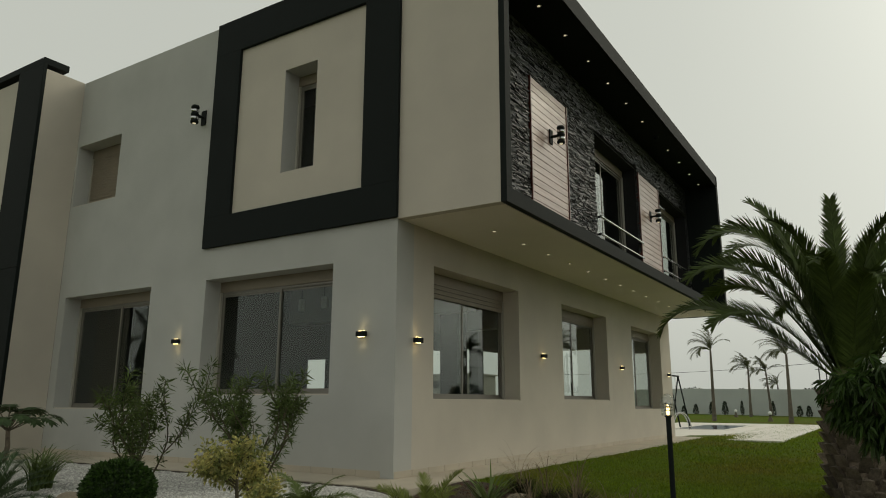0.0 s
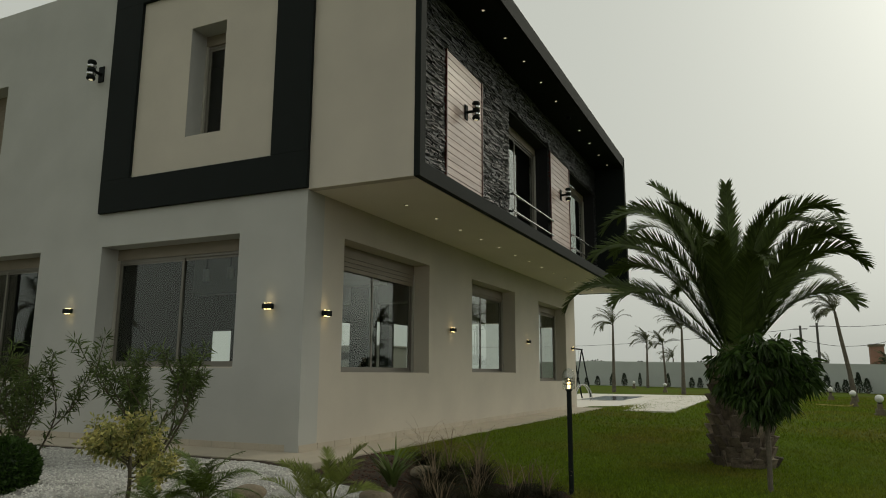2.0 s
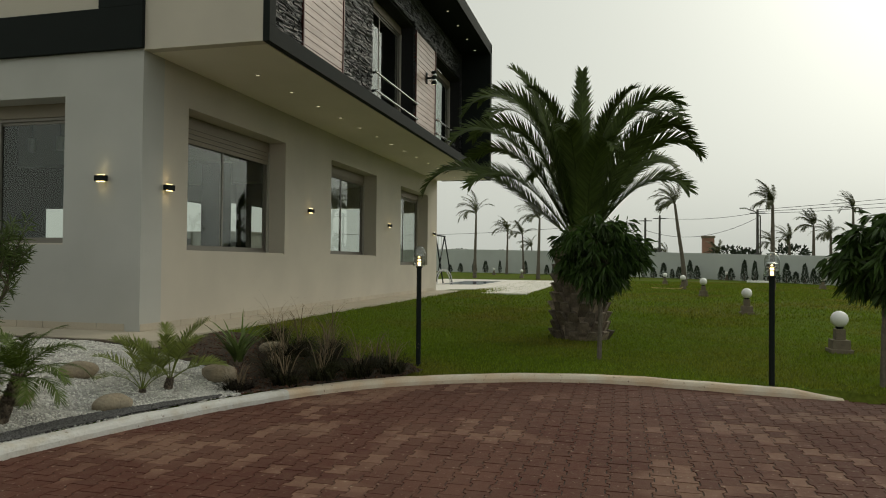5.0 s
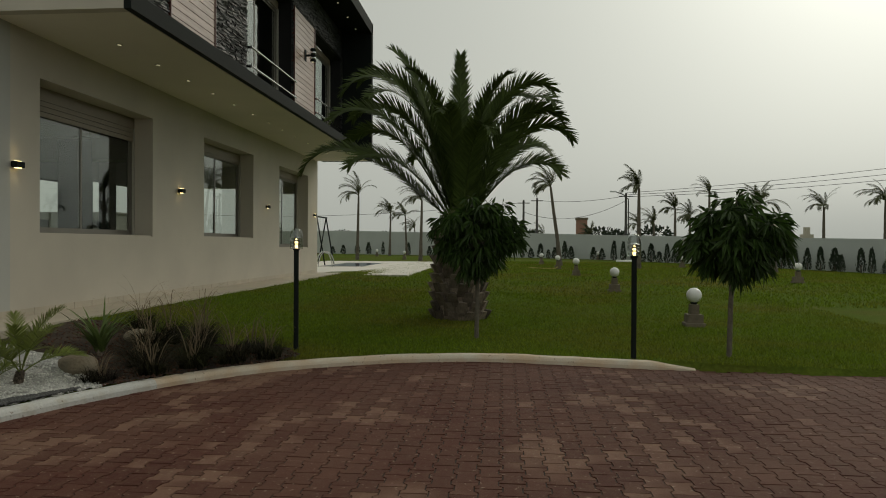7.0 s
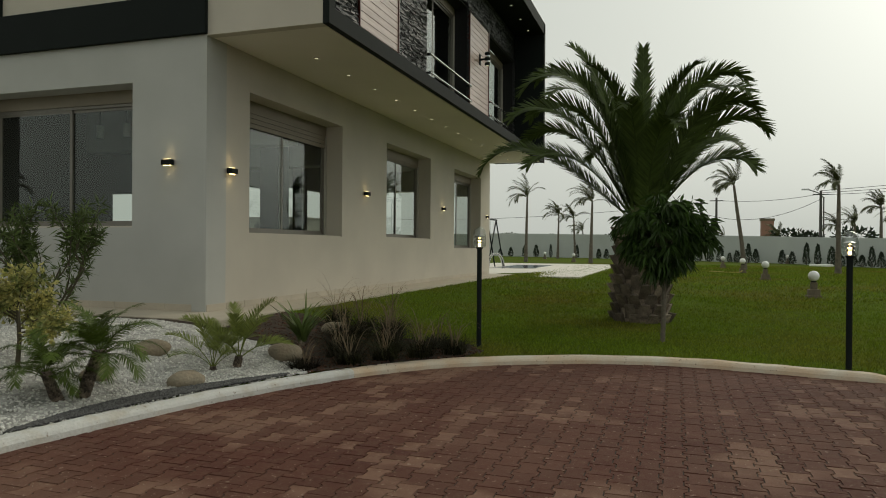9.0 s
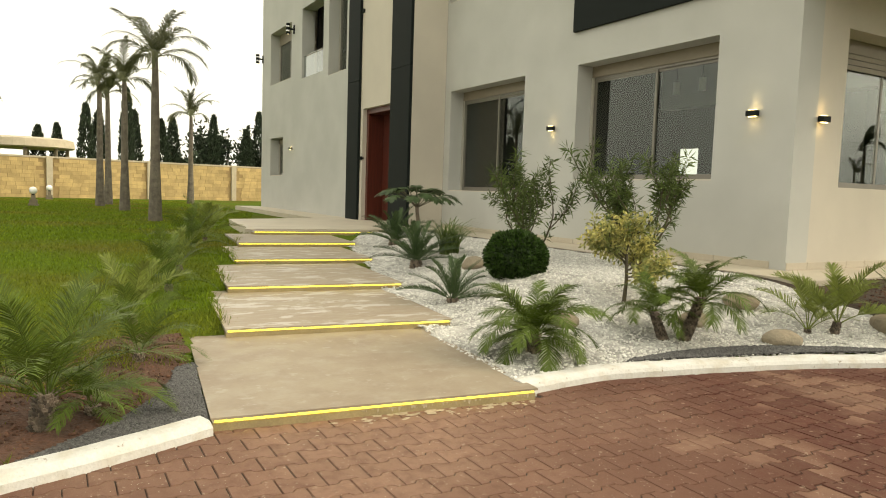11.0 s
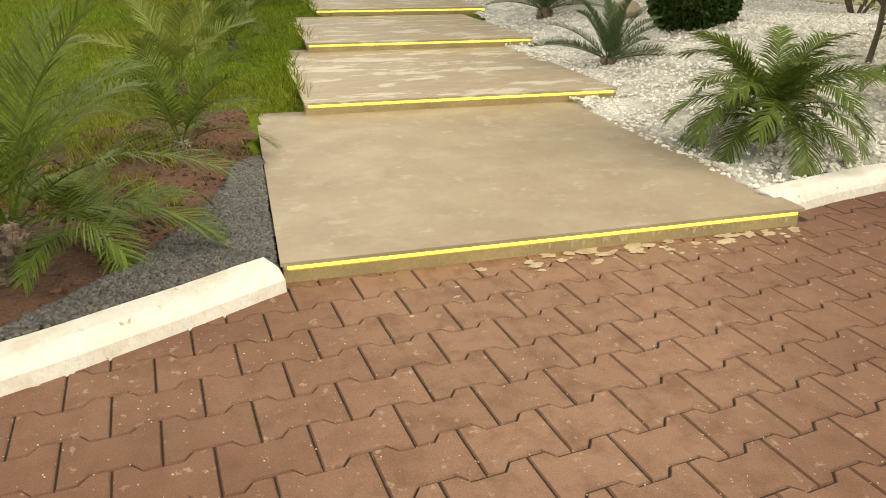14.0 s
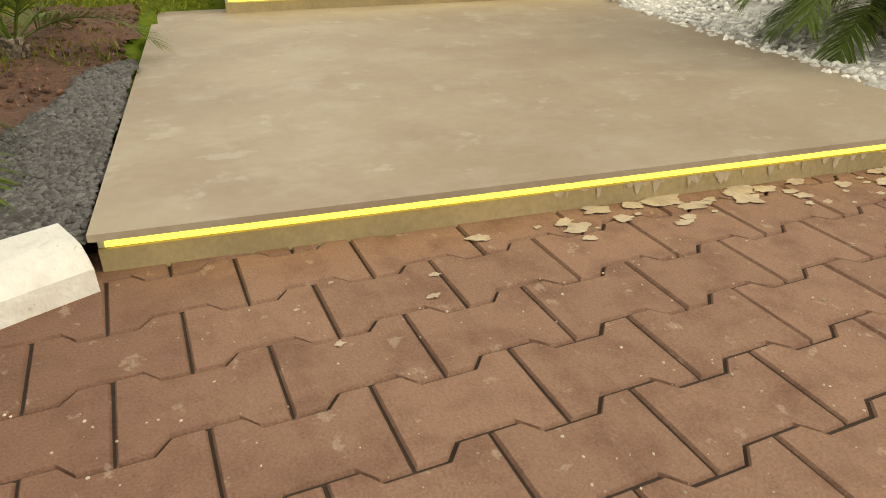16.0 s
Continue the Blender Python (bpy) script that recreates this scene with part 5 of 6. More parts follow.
branching_shrub("willow_leaf_shrub", "airy shrub with narrow grey-green leaves before the cream wall", "shrub", stand(-2.7, -3.55), 31, 5, 0.92, 0.020, 2, 0.17, 0.024, 16, WILLOW_LEAF, 0.15, 0.9, 0.8, 0.05, group="willow-leaved shrubs")
branching_shrub("willow_leaf_shrub", "airy shrub with narrow grey-green leaves before the cream wall", "shrub", stand(-1.15, -2.4), 32, 6, 1.02, 0.022, 2, 0.18, 0.024, 17, WILLOW_LEAF, 0.15, 0.9, 0.95, 0.05, group="willow-leaved shrubs")


def standard_shrub(at):
    rng = random.Random(33)
    ob = thing("variegated_shrub", "small round-headed shrub with yellow variegated leaves on one stem", "shrub", "", at)
    part("stem", tube(bmesh.new(), [(0, 0, 0), (0.02, 0.01, 0.35), (0, 0, 0.75)], [0.028, 0.024, 0.02], 8), STEM, ob)
    tips, bm = [], bmesh.new()
    for k in range(9):
        a = 2 * math.pi * k / 9
        limbs(bm, rng, (0, 0, 0.38 + 0.04 * k), (math.cos(a), math.sin(a), 0.12 + 0.09 * k), 0.42, 0.012, 1, tips, 0.8, 0.02, (3, 4))
    part("branch", bm, STEM, ob)
    pts = []
    for p, d in tips:
        for _ in range(34):
            o = Vector((rng.gauss(0, 1), rng.gauss(0, 1), rng.gauss(0, 1))).normalized()
            pts.append((p + o * 0.13 * rng.random(), o))
    link("foliage", leaf_cloud("foliage", rng, pts, 0.065, 0.036, YELLOW_LEAF, 0.1, 0.7), ob, Matrix())


standard_shrub(stand(0.80, -4.57))
ob = thing("strap_leaf_plant", "clump of long arching green strap leaves in gravel", "plant", "", stand(-4.1, -4.45))
link("leaves", blade_mesh("leaves", random.Random(34), 150, 1.15, 0.035, 80, -35, STRAP_LEAF, 0.14), ob, Matrix())
ob = thing("strap_leaf_plant", "yellowish tuft of strap leaves in the lawn's edge", "plant", "", stand(0.75, -12.6))
link("leaves", blade_mesh("leaves", random.Random(35), 40, 0.65, 0.03, 72, -20, ARECA_LEAF, 0.07), ob, Matrix())
ob = thing("yucca", "spiky grey-green yucca rosette in dark soil", "yucca", "", stand(2.58, -0.95))
link("leaves", blade_mesh("leaves", random.Random(36), 50, 0.92, 0.05, 58, 0, STRAP_LEAF, 0.05, 1.4), ob, pose(0, 0, 0.1))
part("stem", lathe(bmesh.new(), 0, 0, [(0.06, 0), (0.05, 0.2)], 8), BARK, ob)

# a philodendron with lobed leaves by the door
ob = thing("philodendron", "large-leaved dark green plant beside the entrance pillar", "plant", "", stand(-10.3, -2.0))
rng = random.Random(37)
part("stem", tube(bmesh.new(), [(0, 0, 0), (0.05, 0.03, 0.4), (0.02, 0, 0.8)], [0.07, 0.06, 0.05], 8), BARK, ob)
lobed = frond_mesh("leaf", rng, 0.62, 25, -50, 9, 0.34, 0.09, 75, 0.05, 0.05, 5, CYCAD_LEAF, 0.4, rib=0.012)
for k in range(16):
    a, e = 137.5 * k, rng.uniform(25, 75)
    tip = Vector((0.75 * math.cos(radians(e)) * math.cos(radians(a)), 0.75 * math.cos(radians(e)) * math.sin(radians(a)), 0.75 + 0.6 * math.sin(radians(e))))
    part("leaf_stalk", tube(bmesh.new(), [(0.02, 0, 0.75), tuple(tip * 0.6 + Vector((0, 0, 0.35))), tuple(tip)], 0.013, 5), STEM, ob)
    link("leaf", lobed, ob, pose(*tip, 0, 0, a))

# dark fountain grasses
for k, (x, y, s) in enumerate(((3.38, -2.3, 0.5), (3.8, -1.75, 0.75), (4.15, -1.25, 0.85), (4.55, -0.8, 0.9), (4.95, -0.35, 0.8), (3.4, -1.2, 0.95), (3.95, -0.55, 0.95), (3.05, -0.35, 1.1), (3.6, 0.2, 1.15), (2.9, 0.6, 1.1), (4.5, 0.2, 0.7), (3.3, 1.1, 1.05), (2.3, 0.8, 1.0))):
    ob = thing("fountain_grass", "dark purple-brown fountain grass clump with pale seed heads", "ornamental grass", "fountain grasses", stand(x, y))
    r = random.Random(60 + k)
    link("blades", blade_mesh("blades", r, 300, 0.78 * s, 0.012, 70, -45, PURPLE_GRASS, 0.15), ob, Matrix())
    link("seed_stalks", blade_mesh("seed_stalks", r, 10, 1.2 * s, 0.008, 82, 10, SEED_HEAD, 0.06, 1.6, 7), ob, Matrix())
    link("seed_heads", blade_mesh("seed_heads", r, 9, 1.3 * s, 0.018, 80, -60, SEED_HEAD, 0.05, 2.4, 9), ob, Matrix(), "pale nodding seed heads")


# ---- drooping young trees ----
def droopy_tree(at, h, cx, cz, rx, rz, seed, label):
    """A thin trunk under a dense crown of long hanging leaves in whorls."""
    rng = random.Random(seed)
    ob = thing("young_tree", label, "tree", "young trees", at)
    part("trunk", tube(bmesh.new(), [(0, 0, 0), (0.02, 0.01, h * 0.4), (cx * 0.5, 0, h * 0.8), (cx, 0, cz)], [0.045, 0.04, 0.034, 0.025], 8), GREYBARK, ob)
    bm = bmesh.new()
    pts = []
    for k in range(165):
        d = Vector((rng.gauss(0, 1), rng.gauss(0, 1), rng.gauss(0, 1))).normalized()
        q = rng.uniform(0.35, 1.0) ** 0.6 * (1 + 0.28 * noise.noise(d * 2.2))
        p = Vector((cx + d.x * rx * q, d.y * rx * q, cz + d.z * rz * q))
        if k % 4 == 0:
            tube(bm, [(cx * 0.8, 0, cz - rz * 0.5), tuple(p.lerp(Vector((cx, 0, cz)), 0.4)), tuple(p)], [0.018, 0.012, 0.006], 5)
        for _ in range(22):
            o = Vector((rng.gauss(0, 1), rng.gauss(0, 1), rng.gauss(0, 0.6))).normalized()
            pts.append((p + o * 0.06, (o + d * 0.4).normalized()))
    part("branch", bm, GREYBARK, ob)
    link("crown", leaf_cloud("crown", rng, pts, 0.24, 0.055, MANGO_LEAF, 0.9, 0.4), ob, Matrix())


droopy_tree(stand(8.05, 2.6), 2.0, 0.0, 2.02, 0.76, 0.72, 41, "young tree with dark drooping leaves before the palm")
droopy_tree(stand(12.2, 0.75), 2.05, 0.1, 2.02, 0.72, 0.68, 42, "young tree with dark drooping leaves on a thin trunk")


# ---- far palms, wind-blown ----
queen = [frond_mesh("frond", random.Random(70 + k), L, e0, e1, 34, 0.55, 0.03, 40, 0.1, 0.12, sd, QUEEN_LEAF, 0.8, rib=0.02) for k, (e0, e1, L, sd) in enumerate(((82, 20, 2.0, 10), (62, -35, 2.2, 14), (35, -65, 1.9, 12)))]


def feather_palm(x, y, top, seed, scale=1.0, wind=True, lean=0.0, base=None, girth=0.13):
    rng = random.Random(seed)
    z = (ground_z(x, y) if base is None else base) - 0.05
    ob = thing("feather_palm", "slim tall palm with wind-swept feathery fronds", "palm tree", "slim feather palms", (x, y, z))
    h = max(1.2, top - z - 1.5 * scale)
    part("trunk", tube(bmesh.new(), [(0, 0, 0), (lean * 0.3, 0, h * 0.35), (lean * 0.7, 0, h * 0.7), (lean, 0, h)], [girth * 1.5, girth, girth * 0.85, girth * 0.6], 10), GREYBARK, ob)
    for k in range(15):
        yaw = rng.uniform(120, 250) if wind and rng.random() < 0.75 else rng.uniform(0, 360)
        if not wind:
            yaw = 137.5 * k
        link("frond", queen[min(2, int(3 * k / 15 + (rng.random() - 0.5) * 0.8)) if k else 0], ob, pose(lean, 0, h, 0, 0, yaw) @ pose(0, 0, 0, rng.uniform(-20, 20), rng.uniform(-12, 8), 0) @ Matrix.Scale(scale * rng.uniform(0.75, 1.1), 4))


for k, (x, y, top, s, lean) in enumerate(((-5.0, 53.5, 8.2, 1.15, 0.1), (-5.6, 76.0, 7.6, 1.2, 0.1), (-4.0, 80.0, 7.4, 1.2, -0.2), (1.5, 48.9, 7.4, 1.15, 0.1), (12.6, 38.7, 7.5, 1.0, -0.7), (17.1, 34.0, 6.8, 0.85, 0.0), (24.6, 31.8, 5.7, 0.9, -0.9))):
    feather_palm(x, y, top, 80 + k, s, True, lean)
for k, (x, y, top, s) in enumerate(((22.9, 64.0, 5.3, 0.9), (24.6, 65.0, 5.8, 1.0), (26.8, 65.0, 7.4, 1.1), (28.6, 66.0, 6.8, 1.2), (30.6, 66.0, 9.2, 1.1), (41.5, 64.0, 7.8, 1.2), (46.5, 62.0, 8.6, 1.4), (49.6, 61.0, 9.8, 1.5), (13.5, 75.0, 4.6, 1.0), (19.0, 74.0, 4.6, 1.0), (-8.0, 120.0, 7.0, 1.4), (34.5, 63.0, 6.9, 1.1))):
    feather_palm(x, y, top, 95 + k, s, True, 0.0, 0.4, 0.16)
for k, (x, y, lean) in enumerate(((-18.6, -8.0, 0.0), (-27.5, -8.2, 0.1), (-36.0, -8.3, -0.2), (-33.0, -8.9, 0.1), (-31.0, -14.8, 0.2), (-28.5, -18.5, -0.3), (-40.0, -3.2, 0.1))):
    feather_palm(x, y, (7.6, 7.8, 8.2, 8.4, 7.2, 6.6, 7.6)[k], 120 + k, 1.05, False, lean, None, 0.16)


# ---- hedge of young conifers, cypresses, far trees ----
def conifer_mesh(name, rng, h, r, count, leaf, mat_):
    pts = []
    for _ in range(count):
        t = rng.random() ** 0.8
        a = rng.uniform(0, 6.28)
        q = r * (1 - t) ** 0.55 * min(1, t * 7 + 0.3) * rng.uniform(0.55, 1.1)
        pts.append((Vector((q * math.cos(a), q * math.sin(a), h * t)), Vector((0.5 * math.cos(a), 0.5 * math.sin(a), 1.0))))
    return leaf_cloud(name, rng, pts, leaf, leaf * 0.4, mat_, 0, 0.35)


hedge_meshes = [conifer_mesh("foliage", random.Random(140 + k), 1.5, 0.42, 420, 0.2, FOLIAGE_FAR) for k in range(3)]
stem_mesh = part("t", lathe(bmesh.new(), 0, 0, [(0.05, 0), (0.03, 0.6)], 6), GREYBARK).data
bpy.data.objects.remove(bpy.data.objects["t"])
rng = random.Random(150)


def conifer(name, label, category, group, at, me, s, sz):
    ob = thing(name, label, category, group, at)
    link("trunk", stem_mesh, ob, Matrix.Diagonal((s * 1.5, s * 1.5, sz, 1)))
    link("foliage", me, ob, pose(0, 0, 0.05, 0, 0, rng.uniform(0, 360)) @ Matrix.Diagonal((s, s, sz, 1)))


for (ax, ay), (bx, by), gap in (((-16, 90.5), (-3.3, 82), 2.6), ((-3.3, 82), (11.3, 68.2), 1.9), ((11.3, 68.2), (21.6, 56.8), 1.25), ((21.6, 56.8), (28.2, 45.8), 1.0), ((28.2, 45.8), (34.4, 36.2), 0.95), ((34.4, 36.2), (42, 24), 1.4)):
    d = Vector((bx - ax, by - ay))
    for k in range(int(d.length / gap)):
        if rng.random() < 0.12:
            continue
        p = Vector((ax, ay)) + d * (k * gap / d.length) + Vector((rng.uniform(-0.2, 0.2) - 0.5, rng.uniform(-0.2, 0.2) - 0.5))
        conifer("hedge_conifer", "young dark green conifer along the garden wall", "conifer", "wall hedge conifers", (p.x, p.y, ground_z(p.x, p.y) - 0.05), rng.choice(hedge_meshes), rng.uniform(0.6, 1.0), rng.uniform(0.6, 1.2))
cyp = [conifer_mesh("foliage", random.Random(160 + k), 8.0, 0.95, 2200, 0.34, FOLIAGE_FAR) for k in range(3)]
for k, (y, x, h) in enumerate(((-36, -62, 1.0), (-33.2, -60, 0.55), (-31.6, -63, 1.0), (-26.5, -61, 1.15), (-24.9, -63, 1.0), (-23.6, -62, 0.95), (-21, -60, 1.2), (-19.7, -64, 1.05), (-17.2, -62, 0.95), (-15.8, -66, 0.8), (-12.0, -64, 0.75), (-10.5, -66, 0.8), (-8.3, -62, 1.0), (-7.2, -64, 0.95), (-5.0, -62, 1.2), (-4.1, -65, 1.0), (-2.0, -63, 0.9), (-0.5, -66, 0.95), (3.0, -64, 1.0), (6.0, -63, 0.85), (8.0, -66, 1.1), (10.0, -64, 0.95), (11.2, -62, 1.0), (12.6, -66, 0.9), (14, -63, 1.05), (16, -64, 1.0), (19, -62, 1.1), (23, -60, 0.9), (27, -58, 1.0), (31, -62, 1.05))):
    conifer("cypress", "tall slim dark cypress behind the block wall", "cypress", "cypresses", (x, y, 0.3), cyp[k % 3], rng.uniform(0.85, 1.2), h)
for k, (x, y, s) in enumerate(((-66, 2.0, 1.0), (-68, 4.5, 1.1), (-67, 9.5, 1.0), (-72, 13, 1.1))):
    branching_shrub("far_tree", "loose leafy tree behind the block wall", "tree", (x, y, 0.3), 170 + k, 3, 3.0 * s, 0.12, 2, 0.5, 0.25, 26, FOLIAGE_FAR, 0.1, 0.8, 0.5, 0.8, group="far leafy trees")
for k, (x, y, r) in enumerate(((20.5, 78, 1.6), (23, 80, 1.2), (27, 76, 1.8), (12.5, 90, 1.4), (36, 66, 1.5), (5, 110, 1.2), (-2, 112, 1.6), (-20, 112, 1.8), (-13, 116, 1.5))):
    r2 = random.Random(180 + k)
    ob = thing("far_bush", "dark rounded tree top beyond the garden wall", "tree", "far tree tops", (x, y, 0.3))
    part("trunk", lathe(bmesh.new(), 0, 0, [(0.2, 0), (0.15, 2.4)], 6), GREYBARK, ob)
    pts = [(Vector((0, 0, 2.6)) + Vector((d.x * r * 1.3, d.y * r * 1.3, d.z * r * 0.8)) * r2.uniform(0.5, 1.0), d) for d in (Vector((r2.gauss(0, 1), r2.gauss(0, 1), r2.gauss(0, 1))).normalized() for _ in range(500))]
    link("crown", leaf_cloud("crown", r2, pts, 0.45, 0.25, FOLIAGE_FAR, 0, 0.6), ob, Matrix())

# poles, cables, street light, tower, pavilion
wood = mat("weathered_pole", (0.10, 0.095, 0.09), 0.9, 0.15, 3, 30, 0.2)
POLES = [(11.0, 72.0, 7.2), (12.6, 72.5, 7.5), (21.4, 63.5, 7.4), (-2.6, 150, 9.0), (-4.0, 152, 9.0)]
for x, y, h in POLES:
    ob = thing("utility_pole", "grey utility pole beyond the garden wall", "utility pole", "utility poles", (x, y, 0.2))
    part("mast", lathe(bmesh.new(), 0, 0, [(0.16, 0), (0.11, h - 0.2)], 8), wood, ob)
    part("crossarm", boxes((-0.7, -0.04, h - 0.6, 0.7, 0.04, h - 0.5)), wood, ob)
ob = thing("street_light", "street light arm with a slim head on a grey pole", "street light", "", (21.6, 63.2, 0.2))
part("mast", lathe(bmesh.new(), 0, 0, [(0.08, 0), (0.06, 6.6)], 8), wood, ob)
part("arm", tube(bmesh.new(), [(0, 0, 6.5), (-0.5, 0, 7.0), (-1.3, 0, 7.3)], 0.05, 6), wood, ob)
part("head", boxes((-1.9, -0.12, 7.26, -1.25, 0.12, 7.4), bevel=0.03), STEEL, ob)
for n, (a, b, sag) in enumerate((((21.4, 63.5, 7.4), (70, 40, 12.5), 0.8), ((21.4, 63.5, 7.2), (70, 41, 11.8), 0.9), ((21.4, 63.5, 7.0), (70, 42, 11.2), 1.0), ((12.6, 72.5, 7.2), (21.4, 63.5, 7.1), 0.35), ((11.0, 72, 5.8), (21.4, 63.5, 6.6), 1.3), ((-40, 92, 6.4), (11.0, 72.0, 6.9), 0.9))):
    pts = [tuple(Vector(a).lerp(Vector(b), t) - Vector((0, 0, 4 * sag * t * (1 - t)))) for t in (k / 16 for k in range(17))]
    tagged(part("overhead_cable", tube(bmesh.new(), pts, 0.022, 5), BLACK), "thin dark overhead cable between utility poles", "cable", "overhead cables")
ob = thing("water_tower", "distant reddish square tower beyond the garden wall", "tower", "", (20.0, 92.0, 0))
part("shaft", boxes((-0.75, -0.75, 0, 0.75, 0.75, 5.6)), mat("reddish_render", (0.36, 0.20, 0.15), 0.9, 0.1, 1, 20, 0.1), ob)
part("parapet", boxes((-0.85, -0.85, 5.6, 0.85, 0.85, 5.9)), CAST, ob)
ob = thing("minaret", "small distant white turret beyond the garden wall", "tower", "", (46.5, 80.0, 0))
part("shaft", boxes((-0.6, -0.6, 0, 0.6, 0.6, 3.4)), PLASTER, ob)
part("lantern", boxes((-0.3, -0.3, 3.4, 0.3, 0.3, 4.3)), PLASTER, ob)
ob = thing("pavilion", "open garden pavilion with a broad flat concrete roof rim", "pavilion", "", (-60.0, -12.8, 0.3))
bm = lathe(bmesh.new(), 0, 0, [(3.4, 3.9), (3.6, 4.0), (3.5, 4.6), (3.0, 4.75), (0.2, 4.85)], 28)
part("roof", bm, PILLAR, ob)
for k in range(8):
    a = 2 * math.pi * k / 8
    part("column", lathe(bmesh.new(), 3.0 * math.cos(a), 3.0 * math.sin(a), [(0.16, 0), (0.16, 3.9)], 10), CAST, ob)
cover = tagged(part("drain_cover", lathe(bmesh.new(), 0, 0, [(0.9, 0.0), (0.9, 0.16), (0.85, 0.18), (0.0, 0.19)], 18), GLOBE), "low round white concrete cover in the lawn", "drain cover")
cover.location = (19.8, 54.0, ground_z(19.8, 54.0) - 0.03)
hose = [(10.2, 33.0, ground_z(10.2, 33) + 0.05), (11.6, 31.5, ground_z(11.6, 31.5) + 0.05), (12.0, 32.4, ground_z(12, 32.4) + 0.25)]
tagged(part("garden_hose", tube(bmesh.new(), [tuple(q) for q in spline(hose, 0.3)], 0.03, 6), mat("yellow_hose", (0.4, 0.33, 0.08), 0.5, 0.05, 4, 30, 0)), "yellow garden hose lying in the lawn", "hose")


# ---- beds ----
def bed_sheet(name, poly, material, lift, label, category, step=0.1):
    a = np.array(poly)
    (x0, y0), (x1, y1) = a.min(0), a.max(0)
    return sheet(name, np.arange(x0, x1 + step, step), np.arange(y0, y1 + step, step), lambda x, y: under_slabs(x, y, height(x, y) + lift) + 0.012 * np.sin(9 * x + 3 * np.sin(7 * y)) * np.sin(8 * y), lambda x, y: inside(a, x, y), material, label, category)


def along(line, a, b, off):
    """The part of an edge line between two heights of y, moved off the drive."""
    out = []
    for i, p in enumerate(line):
        d = (line[min(i + 1, len(line) - 1)] - line[max(i - 1, 0)]).normalized()
        if a <= p.y <= b:
            out.append((p.x - d.y * off, p.y + d.x * off))
    return out


GRAVEL = [(2.8, -7.8)] + along(R_LINE[: cut + 30], -7.55, -2.6, 0.15) + [(3.0, -1.9), (2.3, -1.42), (-10.4, -1.42), (-10.2, -3.7), (-7.8, -5.1), (-5.2, -5.8), (-2.5, -6.5), (-2.5, -6.8), (0.1, -7.1), (0.1, -7.45)]
bed_sheet("gravel_bed", GRAVEL, WHITEGRAVEL, 0.028, "white gravel bed between path and house", "gravel bed")
GREY = along(R_LINE[: cut + 30], -6.3, -2.9, 0.16)
GREY = GREY + [(x - 0.30 * math.sin(math.pi * min(1, (y + 6.3) / 3.4)) - 0.02, y + 0.14) for x, y in GREY[::-1]]
bed_sheet("grey_gravel_band", GREY, GREYGRAVEL, 0.036, "grey gravel band inside the white kerb", "gravel bed", 0.06)
DARKBED = along(R_LINE[: next(i for i, p in enumerate(R_LINE) if p.x > 5.2)], -2.75, -0.15, 0.13) + [(5.3, 0.1), (4.9, 0.75), (3.6, 1.0), (2.3, 1.1), (1.2, 0.9), (1.2, -1.2), (2.3, -1.25), (3.0, -2.0)]
bed_sheet("planting_soil", DARKBED, DARKSOIL, 0.03, "dark planting soil under the grasses", "soil")
bed_sheet("soil_strip", [(-10.3, -1.5), (2.3, -1.5), (2.3, -1.1), (-10.3, -1.1)], DARKSOIL, 0.018, "narrow strip of dark soil before the walkway", "soil")
LEFTSOIL = along(L_LINE, -13.6, -10.4, -0.02)
LEFTSOIL = [(p[0] - 0.19, p[1]) for p in LEFTSOIL] + [(1.6, -13.2), (0.9, -12.3), (0.3, -11.3), (-0.3, -10.6), (-0.2, -10.02), (2.5, -10.3)]
bed_sheet("left_soil", LEFTSOIL, SOIL, 0.022, "red-brown soil patch with straw at the lawn's edge", "soil")
LEFTGREY = [(2.605, -10.285)] + [(p.x - 0.205, p.y) for p in sorted(L_LINE, key=lambda p: -p.y) if -11.5 < p.y < -10.45] + [(2.82, -11.35), (2.5, -11.0), (2.28, -10.8), (1.9, -10.55), (1.5, -10.38), (1.1, -10.28), (1.0, -10.105)]
bed_sheet("left_grey_gravel", LEFTGREY, GREYGRAVEL, 0.03, "grey gravel beside the first path slab", "gravel bed", 0.06)


def scatter(poly, count, seed):
    rg = np.random.default_rng(seed)
    a = np.array(poly)
    lo, hi = a.min(0), a.max(0)
    out = np.empty((0, 2))
    while len(out) < count:
        p = rg.uniform(lo, hi, (count * 2, 2))
        out = np.concatenate([out, p[inside(a, p[:, 0], p[:, 1])]])
    return out[:count], rg


ICO = bmesh.new()
bmesh.ops.create_icosphere(ICO, subdivisions=1, radius=1.0)
ICO_V, ICO_F = np.array([v.co[:] for v in ICO.verts]), np.array([[v.index for v in f.verts] for f in ICO.faces])
ICO.free()


